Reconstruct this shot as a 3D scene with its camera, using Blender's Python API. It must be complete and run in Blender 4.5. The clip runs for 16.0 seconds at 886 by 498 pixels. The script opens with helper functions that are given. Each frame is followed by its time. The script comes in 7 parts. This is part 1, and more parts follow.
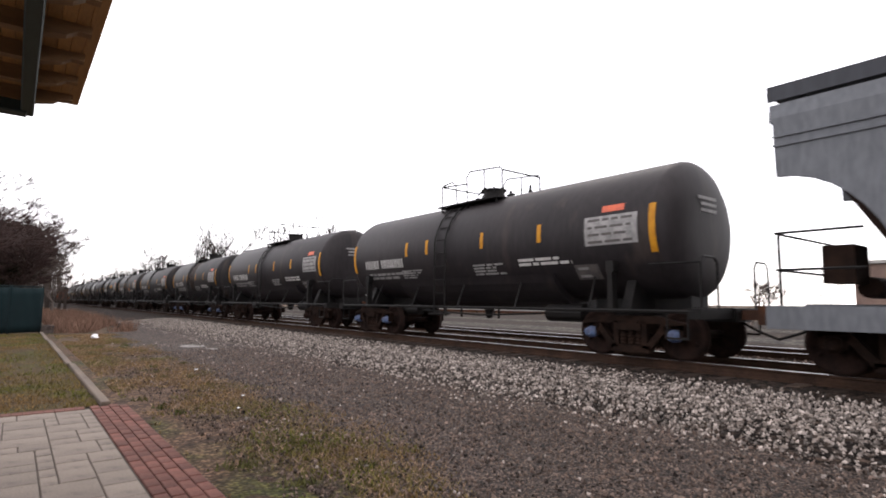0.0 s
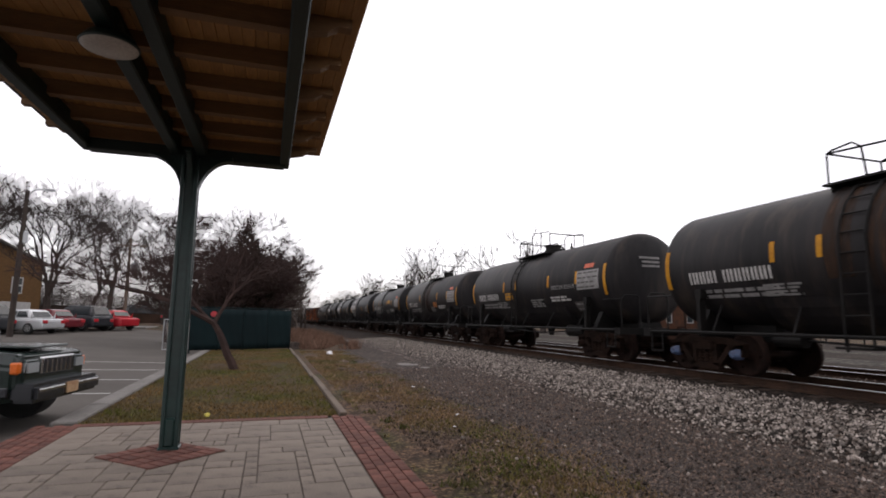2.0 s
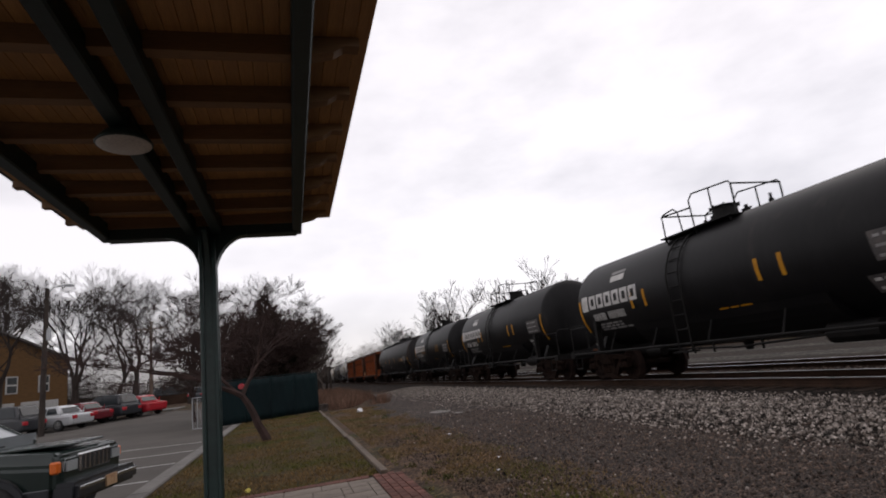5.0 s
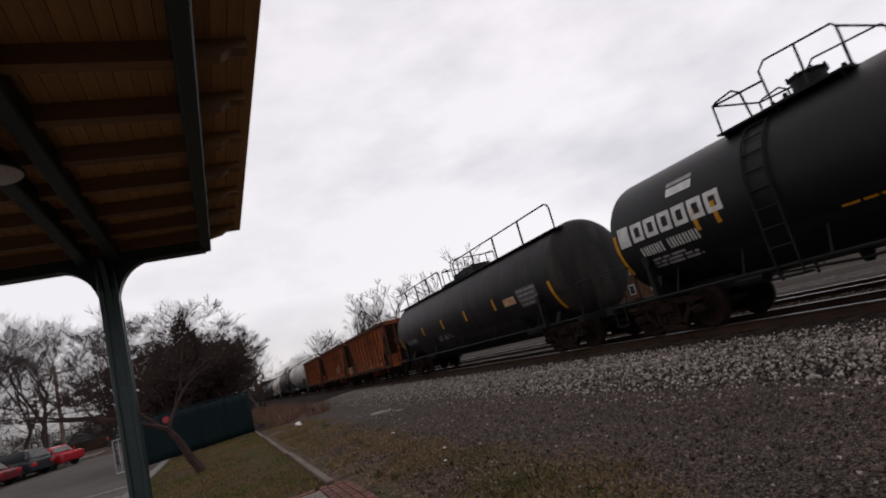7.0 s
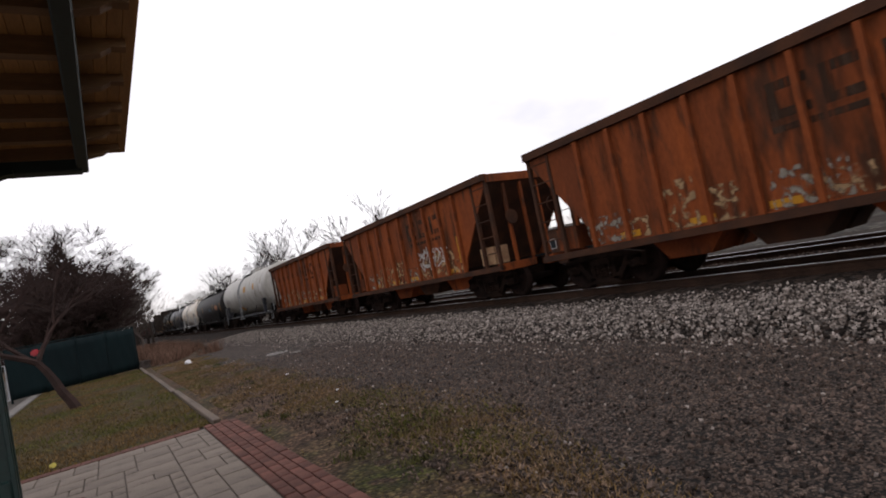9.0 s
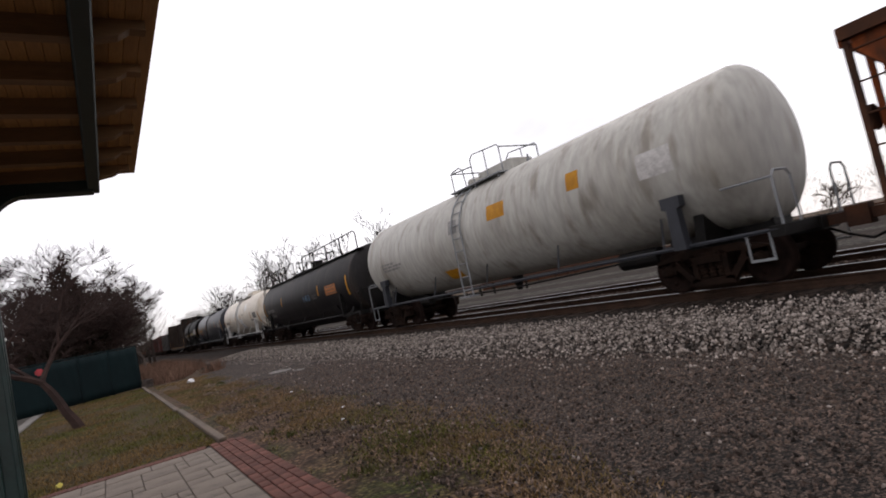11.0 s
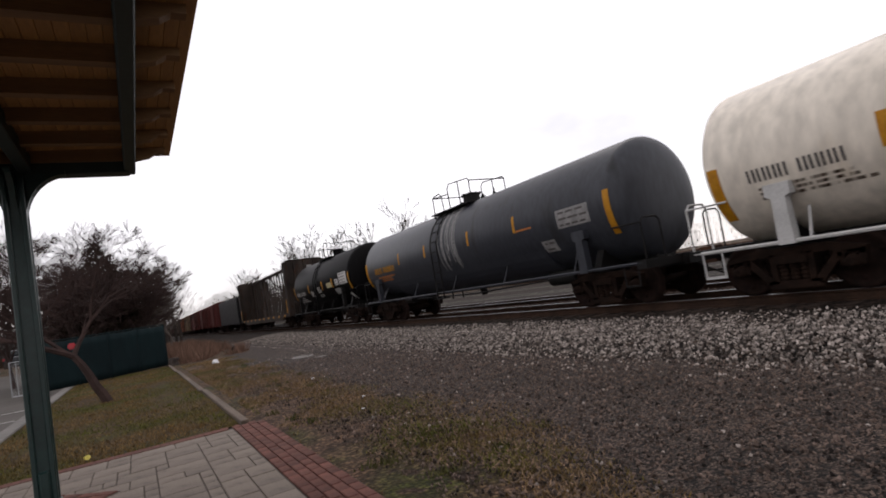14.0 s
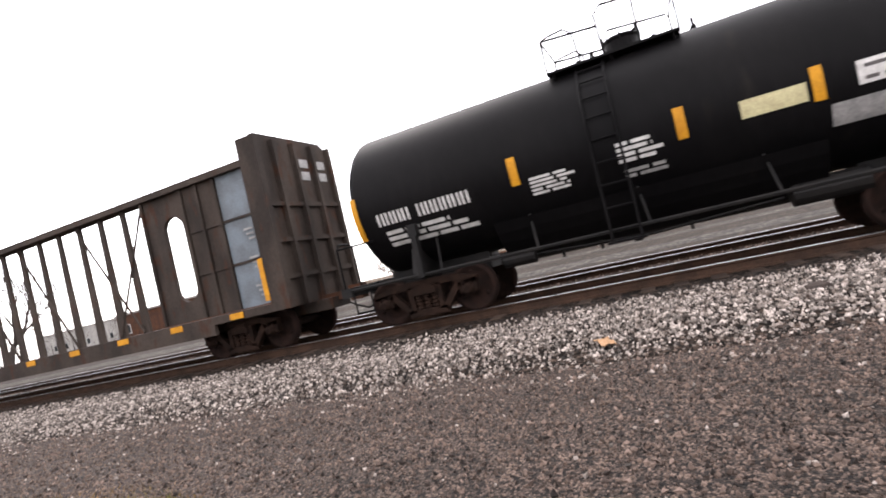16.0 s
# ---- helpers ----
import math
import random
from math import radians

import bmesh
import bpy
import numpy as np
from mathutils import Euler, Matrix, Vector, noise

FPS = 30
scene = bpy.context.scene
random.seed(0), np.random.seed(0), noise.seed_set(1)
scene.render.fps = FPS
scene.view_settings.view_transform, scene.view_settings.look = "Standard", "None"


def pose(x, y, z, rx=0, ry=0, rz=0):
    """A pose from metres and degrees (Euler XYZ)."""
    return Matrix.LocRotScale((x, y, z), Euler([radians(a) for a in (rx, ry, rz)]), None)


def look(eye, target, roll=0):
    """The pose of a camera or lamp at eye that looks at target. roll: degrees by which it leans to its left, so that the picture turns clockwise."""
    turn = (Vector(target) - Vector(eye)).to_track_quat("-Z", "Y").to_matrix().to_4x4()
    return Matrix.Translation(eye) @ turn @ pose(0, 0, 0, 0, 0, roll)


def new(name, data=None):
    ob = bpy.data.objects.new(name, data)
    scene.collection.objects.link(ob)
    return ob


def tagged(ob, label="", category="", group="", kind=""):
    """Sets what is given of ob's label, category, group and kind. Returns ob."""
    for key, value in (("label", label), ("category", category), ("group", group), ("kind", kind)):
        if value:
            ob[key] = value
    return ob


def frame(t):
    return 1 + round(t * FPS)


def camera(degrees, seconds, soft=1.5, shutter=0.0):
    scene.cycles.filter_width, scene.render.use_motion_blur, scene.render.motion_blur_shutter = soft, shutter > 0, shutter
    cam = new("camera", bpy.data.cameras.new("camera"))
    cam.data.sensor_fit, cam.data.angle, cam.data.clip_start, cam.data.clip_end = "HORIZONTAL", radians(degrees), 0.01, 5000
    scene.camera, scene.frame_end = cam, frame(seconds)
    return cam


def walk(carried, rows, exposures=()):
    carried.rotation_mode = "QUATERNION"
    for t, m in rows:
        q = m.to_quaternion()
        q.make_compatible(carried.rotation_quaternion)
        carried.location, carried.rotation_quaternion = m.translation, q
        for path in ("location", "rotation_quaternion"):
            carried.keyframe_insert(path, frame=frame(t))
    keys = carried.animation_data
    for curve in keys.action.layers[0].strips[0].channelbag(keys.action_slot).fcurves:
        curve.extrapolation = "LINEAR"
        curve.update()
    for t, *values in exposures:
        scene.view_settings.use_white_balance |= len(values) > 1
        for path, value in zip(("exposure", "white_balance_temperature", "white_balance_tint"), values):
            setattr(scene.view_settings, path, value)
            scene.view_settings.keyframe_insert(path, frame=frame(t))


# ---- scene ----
cam = camera(78.3, 16.0, soft=1.8, shutter=0.08)
PATH = [
    (0, pose(0.118, -0.081, 1.379, 95.58, -0.52, -38.17)),
    (0.5, pose(0.053, 0.003, 1.377, 95.50, -1.83, -36.81)),
    (1, pose(0.027, 0.035, 1.392, 95.30, -1.02, -27.29)),
    (1.5, pose(-0.032, -0.005, 1.386, 96.27, -0.41, -22.08)),
    (2, pose(0.013, -0.011, 1.401, 97.59, -0.91, -17.68)),
    (2.5, pose(0.032, 0.010, 1.405, 98.08, -2.15, -15.80)),
    (3, pose(0.010, 0.021, 1.405, 98.42, -2.71, -20.80)),
    (3.5, pose(-0.021, -0.081, 1.393, 98.42, -2.99, -22.89)),
    (4, pose(-0.047, -0.036, 1.389, 100.55, -1.66, -21.45)),
    (4.2, pose(-0.057, -0.082, 1.395, 101.65, -0.85, -18.06)),
    (6.3, pose(-0.032, 0.025, 1.427, 101.25, 14.40, -18.73)),
    (6.5, pose(-0.030, 0.019, 1.420, 101.20, 13.74, -19.65)),
    (7, pose(-0.026, -0.005, 1.425, 100.32, 14.93, -21.92)),
    (7.5, pose(-0.006, -0.008, 1.400, 99.11, 15.81, -27.50)),
    (8, pose(0.056, 0.011, 1.386, 92.64, 12.86, -31.02)),
    (8.5, pose(0.064, -0.018, 1.403, 91.70, 13.99, -34.58)),
    (9, pose(0.044, -0.013, 1.399, 92.59, 11.57, -32.05)),
    (9.5, pose(0.030, -0.002, 1.397, 93.72, 10.25, -31.17)),
    (10, pose(0.004, -0.005, 1.407, 93.32, 12.26, -32.80)),
    (10.2, pose(-0.034, -0.041, 1.401, 93.63, 12.70, -30.69)),
    (12.3, pose(-0.023, -0.049, 1.426, 95.52, 9.98, -38.13)),
    (12.5, pose(-0.029, -0.043, 1.425, 94.70, 9.71, -39.23)),
    (13, pose(-0.042, -0.021, 1.439, 92.97, 8.97, -37.91)),
    (13.5, pose(-0.025, 0.015, 1.445, 94.58, 10.05, -29.67)),
    (14, pose(-0.038, 0.013, 1.431, 94.04, 9.43, -29.53)),
    (14.5, pose(-0.052, 0.011, 1.408, 93.35, 10.41, -31.47)),
    (14.6, pose(-0.04, 0.005, 1.402, 92.9, 10.7, -34.4)),
    (14.7, pose(-0.03, 0.0, 1.396, 92.2, 11.0, -39.5)),
    (14.8, pose(0.0, -0.01, 1.39, 91.5, 11.3, -47.2)),
    (14.9, pose(0.03, -0.02, 1.385, 90.9, 11.5, -56.0)),
    (15, pose(0.073, -0.032, 1.372, 90.33, 11.59, -61.98)),
    (15.1, pose(0.004, -0.032, 1.348, 89.36, 10.44, -69.44)),
    (15.5, pose(-0.005, 0.005, 1.408, 88.68, 11.21, -69.74)),
    (16, pose(0.001, -0.002, 1.403, 91.33, 13.31, -67.28)),
]
walk(cam, PATH, exposures=[(0, -0.4, 6620, 16), (0.5, -0.6, 6620, 16), (1, -0.76, 6620, 16), (1.5, -1.0, 6620, 16), (2, -1.15, 6620, 16), (2.5, -1.35, 6620, 16), (3, -1.55, 6620, 16), (3.5, -1.66, 6620, 16), (4.2, -1.65, 6620, 16), (6.3, -1.82, 6620, 16), (7.5, -1.9, 6620, 16), (8.2, -1.85, 6620, 16), (8.6, -1.6, 6620, 16), (9, -1.45, 6620, 16), (10.2, -1.35, 6620, 16), (12.3, -1.45, 6620, 16), (14, -1.42, 6620, 16), (14.6, -1.45, 6620, 16), (15, -1.3, 6620, 16), (15.3, -0.75, 6620, 16), (15.5, -0.2, 6620, 16), (16, 0.34, 6620, 16)])

# ---------------- sky and sun ----------------
world = bpy.data.worlds.new("overcast_sky")
scene.world = world
world.use_nodes = True
wn, wl = world.node_tree.nodes, world.node_tree.links
wn.clear()
w_out = wn.new("ShaderNodeOutputWorld")
w_sky = wn.new("ShaderNodeTexSky")
w_sky.sky_type, w_sky.sun_disc = "NISHITA", False
w_sky.sun_elevation, w_sky.sun_rotation = radians(48), radians(60)
w_bg = wn.new("ShaderNodeBackground")
w_bg.inputs["Strength"].default_value = 0.06
wl.new(w_sky.outputs[0], w_bg.inputs["Color"])
w_tc = wn.new("ShaderNodeTexCoord")
w_map = wn.new("ShaderNodeMapping")
w_map.inputs["Scale"].default_value = (1.5, 1.5, 3.4)
w_noise = wn.new("ShaderNodeTexNoise")
w_noise.inputs["Scale"].default_value = 1.3
w_noise.inputs["Detail"].default_value = 6.0
w_noise.inputs["Roughness"].default_value = 0.55
w_ramp = wn.new("ShaderNodeValToRGB")
w_ramp.color_ramp.elements[0].position, w_ramp.color_ramp.elements[0].color = 0.31, (0.70, 0.70, 0.715, 1)
w_ramp.color_ramp.elements[1].position, w_ramp.color_ramp.elements[1].color = 0.52, (1.0, 0.995, 1.0, 1)
w_cloud = wn.new("ShaderNodeBackground")
w_cloud.inputs["Strength"].default_value = 3.0
w_add = wn.new("ShaderNodeAddShader")
wl.new(w_tc.outputs["Generated"], w_map.inputs["Vector"])
wl.new(w_map.outputs[0], w_noise.inputs["Vector"])
wl.new(w_noise.outputs["Fac"], w_ramp.inputs["Fac"])
wl.new(w_ramp.outputs["Color"], w_cloud.inputs["Color"])
wl.new(w_bg.outputs[0], w_add.inputs[0])
wl.new(w_cloud.outputs[0], w_add.inputs[1])
wl.new(w_add.outputs[0], w_out.inputs["Surface"])
sun = new("sun", bpy.data.lights.new("sun", "SUN"))
sun.data.energy, sun.data.angle, sun.data.color = 0.6, radians(25), (1.0, 0.96, 0.9)
sun.matrix_world = look((30, 25, 40), (0, 0, 0))


# ---------------- materials ----------------
def mat(name, c1, c2=None, rough=0.7, metal=0.0, scale=3.0, fine=60.0, bump=0.15, dist=0.01, spots=None, spot_scale=12.0, spot_at=0.62, stretch=(1, 1, 1), rand=0.0, island=0.0, lo=0.38, hi=0.62, spec=0.5, cells=0.0, contrast=0.7):
    """Two colours mixed by broad noise, a fine grain with relief, optional spots of a third colour, and a difference from piece to piece."""
    m = bpy.data.materials.new(name)
    m.use_nodes = True
    n, l = m.node_tree.nodes, m.node_tree.links
    b = n["Principled BSDF"]
    b.inputs["Roughness"].default_value, b.inputs["Metallic"].default_value = rough, metal
    b.inputs["Specular IOR Level"].default_value = spec
    c2 = c2 or tuple(v * 0.75 for v in c1)
    tc = n.new("ShaderNodeTexCoord")
    mp = n.new("ShaderNodeMapping")
    mp.inputs["Scale"].default_value = stretch
    l.new(tc.outputs["Object"], mp.inputs["Vector"])
    big = n.new("ShaderNodeTexNoise")
    big.inputs["Scale"].default_value, big.inputs["Detail"].default_value = scale, 5
    l.new(mp.outputs[0], big.inputs["Vector"])
    ramp = n.new("ShaderNodeValToRGB")
    ramp.color_ramp.elements[0].position, ramp.color_ramp.elements[0].color = lo, (*c1, 1)
    ramp.color_ramp.elements[1].position, ramp.color_ramp.elements[1].color = hi, (*c2, 1)
    l.new(big.outputs["Fac"], ramp.inputs["Fac"])
    col = ramp.outputs["Color"]
    small = n.new("ShaderNodeTexNoise")
    small.inputs["Scale"].default_value, small.inputs["Detail"].default_value = fine, 4
    l.new(mp.outputs[0], small.inputs["Vector"])
    if spots:
        sp = n.new("ShaderNodeTexNoise")
        sp.inputs["Scale"].default_value, sp.inputs["Detail"].default_value = spot_scale, 8
        l.new(mp.outputs[0], sp.inputs["Vector"])
        sr = n.new("ShaderNodeValToRGB")
        sr.color_ramp.elements[0].position, sr.color_ramp.elements[1].position = spot_at - 0.04, spot_at + 0.08
        l.new(sp.outputs["Fac"], sr.inputs["Fac"])
        mx = n.new("ShaderNodeMix")
        mx.data_type = "RGBA"
        mx.inputs["B"].default_value = (*spots, 1)
        l.new(sr.outputs["Color"], mx.inputs["Factor"])
        l.new(col, mx.inputs["A"])
        col = mx.outputs["Result"]
    grain = n.new("ShaderNodeMapRange")
    grain.inputs["From Min"].default_value, grain.inputs["From Max"].default_value = 0.3, 0.7
    grain.inputs["To Min"].default_value, grain.inputs["To Max"].default_value = 0.82, 1.18
    l.new(small.outputs["Fac"], grain.inputs["Value"])
    value = grain.outputs[0]
    height_src = small.outputs["Fac"]
    if cells:
        vo = n.new("ShaderNodeTexVoronoi")
        vo.inputs["Scale"].default_value = cells
        l.new(mp.outputs[0], vo.inputs["Vector"])
        sep = n.new("ShaderNodeSeparateColor")
        l.new(vo.outputs["Color"], sep.inputs[0])
        pw = n.new("ShaderNodeMath")
        pw.operation = "POWER"
        pw.inputs[1].default_value = 2.2
        l.new(sep.outputs[0], pw.inputs[0])
        cr = n.new("ShaderNodeMapRange")
        cr.inputs["To Min"].default_value, cr.inputs["To Max"].default_value = 1 - contrast, 1 + 2.2 * contrast
        l.new(pw.outputs[0], cr.inputs["Value"])
        # Each cell darkens towards its edge: shade of the gaps painted into the colour.
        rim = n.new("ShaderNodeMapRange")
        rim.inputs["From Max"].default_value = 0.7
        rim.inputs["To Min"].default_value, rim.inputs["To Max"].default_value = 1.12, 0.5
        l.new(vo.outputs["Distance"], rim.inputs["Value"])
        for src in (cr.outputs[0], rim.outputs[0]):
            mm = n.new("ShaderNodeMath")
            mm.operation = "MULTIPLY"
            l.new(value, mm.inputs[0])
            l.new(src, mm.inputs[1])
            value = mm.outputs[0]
        height_src = rim.outputs[0]
    if rand or island:
        if island:
            src = n.new("ShaderNodeNewGeometry").outputs["Random Per Island"]
        else:
            src = n.new("ShaderNodeObjectInfo").outputs["Random"]
        spread = island or rand
        rr = n.new("ShaderNodeMapRange")
        rr.inputs["To Min"].default_value, rr.inputs["To Max"].default_value = 1 - spread, 1 + spread
        l.new(src, rr.inputs["Value"])
        mu = n.new("ShaderNodeMath")
        mu.operation = "MULTIPLY"
        l.new(value, mu.inputs[0])
        l.new(rr.outputs[0], mu.inputs[1])
        value = mu.outputs[0]
    hs = n.new("ShaderNodeHueSaturation")
    l.new(value, hs.inputs["Value"])
    l.new(col, hs.inputs["Color"])
    l.new(hs.outputs["Color"], b.inputs["Base Color"])
    if bump:
        bp = n.new("ShaderNodeBump")
        bp.inputs["Strength"].default_value, bp.inputs["Distance"].default_value = bump, dist
        l.new(height_src, bp.inputs["Height"])
        l.new(bp.outputs["Normal"], b.inputs["Normal"])
    return m


def worn(name, colour, stretch, scale, at, soft):
    """Thin paint or dirt with a ragged edge: it covers only where a noise is high."""
    m = mat(name, colour, tuple(v * 0.7 for v in colour), rough=0.8, scale=4, fine=25, bump=0.03, spec=0.2)
    n, l = m.node_tree.nodes, m.node_tree.links
    tc = n.new("ShaderNodeTexCoord")
    mp = n.new("ShaderNodeMapping")
    mp.inputs["Scale"].default_value = stretch
    ns = n.new("ShaderNodeTexNoise")
    ns.inputs["Scale"].default_value, ns.inputs["Detail"].default_value = scale, 7
    rp = n.new("ShaderNodeMapRange")
    rp.inputs["From Min"].default_value, rp.inputs["From Max"].default_value = at - soft, at + soft
    l.new(tc.outputs["Object"], mp.inputs["Vector"])
    l.new(mp.outputs[0], ns.inputs["Vector"])
    l.new(ns.outputs["Fac"], rp.inputs["Value"])
    l.new(rp.outputs[0], n["Principled BSDF"].inputs["Alpha"])
    return m


M = {}
M["tank_black"] = mat("tank_black", (0.0052, 0.0049, 0.0054), (0.0085, 0.0078, 0.0082), rough=0.5, scale=0.7, fine=9, bump=0.05, stretch=(1, 1, 0.3), spots=(0.015, 0.0125, 0.0115), spot_scale=2.0, spot_at=0.64, spec=0.16)
M["tank_clean"] = mat("tank_clean", (0.0028, 0.0026, 0.0029), (0.0044, 0.004, 0.0042), rough=0.5, scale=0.7, fine=9, bump=0.04, stretch=(1, 1, 0.3), spots=(0.008, 0.007, 0.0062), spot_scale=2.0, spot_at=0.66, spec=0.05)
M["tank_dusty"] = mat("tank_dusty", (0.0135, 0.0113, 0.0124), (0.0195, 0.0162, 0.017), rough=0.56, scale=0.7, fine=9, bump=0.05, stretch=(1, 1, 0.3), spots=(0.029, 0.0225, 0.0205), spot_scale=2.0, spot_at=0.62, spec=0.18)
M["tank_sooty"] = mat("tank_sooty", (0.0085, 0.0077, 0.0084), (0.0155, 0.0137, 0.0142), rough=0.56, scale=1.0, fine=9, bump=0.06, stretch=(1, 1.8, 0.2), spots=(0.028, 0.022, 0.019), spot_scale=1.5, spot_at=0.57, spec=0.16)
M["tank_grey"] = mat("tank_grey", (0.027, 0.029, 0.0355), (0.0335, 0.0355, 0.042), rough=0.42, scale=0.6, fine=9, bump=0.05, stretch=(1, 1, 0.3), spots=(0.0195, 0.02, 0.0216), spot_scale=2.0, spot_at=0.62, spec=0.2)
M["tank_white"] = mat("tank_white", (0.6, 0.545, 0.465), (0.575, 0.52, 0.44), rough=0.5, scale=0.7, fine=5, bump=0.03, stretch=(1, 1, 0.4), spots=(0.51, 0.44, 0.35), spot_scale=1.3, spot_at=0.7)
M["pale_grey"] = mat("pale_grey", (0.198, 0.209, 0.22), (0.165, 0.171, 0.182), rough=0.5, scale=0.8, fine=14, bump=0.05, stretch=(1, 1, 0.3))
M["rust_orange"] = mat("rust_orange", (0.235, 0.058, 0.016), (0.13, 0.035, 0.013), rough=0.85, scale=1.1, fine=30, bump=0.25, stretch=(1, 1.3, 0.3), spots=(0.06, 0.024, 0.013), spot_scale=3.0, spot_at=0.57, spec=0.12)
M["rust_dark"] = mat("rust_dark", (0.068, 0.0288, 0.016), (0.04, 0.0208, 0.0144), rough=0.9, scale=2, fine=40, bump=0.3, spec=0.12)
M["boxcar_red"] = mat("boxcar_red", (0.0935, 0.0198, 0.0165), (0.0605, 0.0165, 0.0138), rough=0.8, scale=1, fine=30, stretch=(1, 1, 0.4), spec=0.12)
M["boxcar_tan"] = mat("boxcar_tan", (0.165, 0.11, 0.066), (0.127, 0.0825, 0.0495), rough=0.8, scale=1, fine=30, stretch=(1, 1, 0.4), spec=0.12)
M["beam_brown"] = mat("beam_brown", (0.04, 0.0304, 0.0248), (0.0208, 0.016, 0.0136), rough=0.8, scale=1.5, fine=30, stretch=(1, 1, 0.4), spots=(0.036, 0.016, 0.0096), spot_scale=4, spot_at=0.6, spec=0.12)
M["panel_blue"] = mat("panel_blue", (0.11, 0.13, 0.15), (0.08, 0.09, 0.1), rough=0.8, scale=2, fine=30)
M["truck_steel"] = mat("truck_steel", (0.019, 0.0108, 0.0078), (0.0105, 0.0066, 0.0052), rough=0.9, scale=4, fine=50, bump=0.3, spec=0.06)
M["wheel_steel"] = mat("wheel_steel", (0.0175, 0.0098, 0.0078), (0.01, 0.0064, 0.0054), rough=0.85, scale=6, fine=50, spec=0.06)
M["tread"] = mat("tread", (0.45, 0.44, 0.43), (0.35, 0.34, 0.33), rough=0.3, metal=0.9, scale=6, fine=50, bump=0.02)
M["cap_blue"] = mat("cap_blue", (0.06, 0.1, 0.2), (0.045, 0.06, 0.11), rough=0.6, scale=8, fine=40)
M["black_iron"] = mat("black_iron", (0.004961, 0.004686, 0.004686), (0.008273, 0.007166, 0.006615), rough=0.6, scale=3, fine=40, bump=0.1, spec=0.15)
M["yellow_mark"] = mat("yellow_mark", (0.42, 0.19, 0.006), (0.34, 0.145, 0.005), rough=0.6, scale=5, fine=30, bump=0.02, spec=0.25)
M["orange_mark"] = mat("orange_mark", (0.338, 0.112, 0.015), (0.27, 0.0825, 0.012), rough=0.6, scale=5, fine=30, bump=0.02)
M["red_mark"] = mat("red_mark", (0.5, 0.09, 0.03), (0.4, 0.07, 0.03), rough=0.6, scale=5, fine=30, bump=0.02)
M["white_mark"] = mat("white_mark", (0.465, 0.45, 0.435), (0.36, 0.345, 0.33), rough=0.6, scale=6, fine=30, bump=0.02)
M["grey_mark"] = mat("grey_mark", (0.225, 0.217, 0.21), (0.15, 0.146, 0.143), rough=0.6, scale=6, fine=30, bump=0.02)
M["dark_mark"] = mat("dark_mark", (0.045, 0.04, 0.04), (0.07, 0.06, 0.055), rough=0.7, scale=6, fine=30, bump=0.02)
M["blue_mark"] = mat("blue_mark", (0.06, 0.15, 0.24), (0.05, 0.1, 0.16), rough=0.6, scale=6, fine=30, bump=0.02)
M["tan_mark"] = mat("tan_mark", (0.38, 0.24, 0.13), (0.26, 0.14, 0.07), rough=0.8, scale=6, fine=30, bump=0.02)
M["worn_tan"] = worn("worn_tan", (0.33, 0.21, 0.11), (1, 2.2, 2.2), 2.6, 0.56, 0.05)
M["worn_white"] = worn("worn_white", (0.24, 0.21, 0.17), (1, 3.4, 2.4), 2.6, 0.55, 0.05)
M["rust_bloom"] = worn("rust_bloom", (0.08, 0.03, 0.014), (1, 2.4, 0.4), 1.6, 0.62, 0.14)
M["dried_spill"] = worn("dried_spill", (0.2, 0.2, 0.2), (1, 9.0, 0.35), 2.0, 0.5, 0.14)
M["brown_stain"] = worn("brown_stain", (0.05, 0.026, 0.015), (1, 5.0, 0.5), 2.2, 0.5, 0.16)
M["rail_steel"] = mat("rail_steel", (0.04, 0.023, 0.0158), (0.027, 0.0165, 0.012), rough=0.9, scale=3, fine=40, spec=0.08)
M["rail_head"] = mat("rail_head", (0.4, 0.4, 0.41), (0.28, 0.28, 0.29), rough=0.38, metal=0.9, scale=3, fine=30, bump=0.02)
M["tie_wood"] = mat("tie_wood", (0.04, 0.027, 0.02), (0.026, 0.018, 0.014), rough=0.92, scale=4, fine=60, bump=0.4, stretch=(0.3, 2, 2), rand=0.3, spec=0.15)
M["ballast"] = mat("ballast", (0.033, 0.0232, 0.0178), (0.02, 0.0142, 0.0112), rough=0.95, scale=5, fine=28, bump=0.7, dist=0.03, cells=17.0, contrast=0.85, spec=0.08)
M["ballast_stone"] = mat("ballast_stone", (0.27, 0.235, 0.21), (0.08, 0.064, 0.054), rough=0.9, scale=8, fine=60, island=0.95, bump=0.2, spec=0.2)
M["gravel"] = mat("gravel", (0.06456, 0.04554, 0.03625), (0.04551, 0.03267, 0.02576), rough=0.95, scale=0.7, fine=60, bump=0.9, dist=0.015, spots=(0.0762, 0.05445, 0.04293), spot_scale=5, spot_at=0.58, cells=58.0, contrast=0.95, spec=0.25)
M["gravel_stone"] = mat("gravel_stone", (0.1058, 0.07623, 0.06201), (0.0635, 0.04455, 0.0353), rough=0.9, scale=8, fine=60, island=0.9, bump=0.2, spec=0.25)
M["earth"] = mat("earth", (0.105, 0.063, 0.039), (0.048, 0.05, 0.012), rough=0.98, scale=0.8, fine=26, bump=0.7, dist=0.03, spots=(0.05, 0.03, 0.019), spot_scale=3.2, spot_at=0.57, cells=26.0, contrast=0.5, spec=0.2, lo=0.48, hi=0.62)
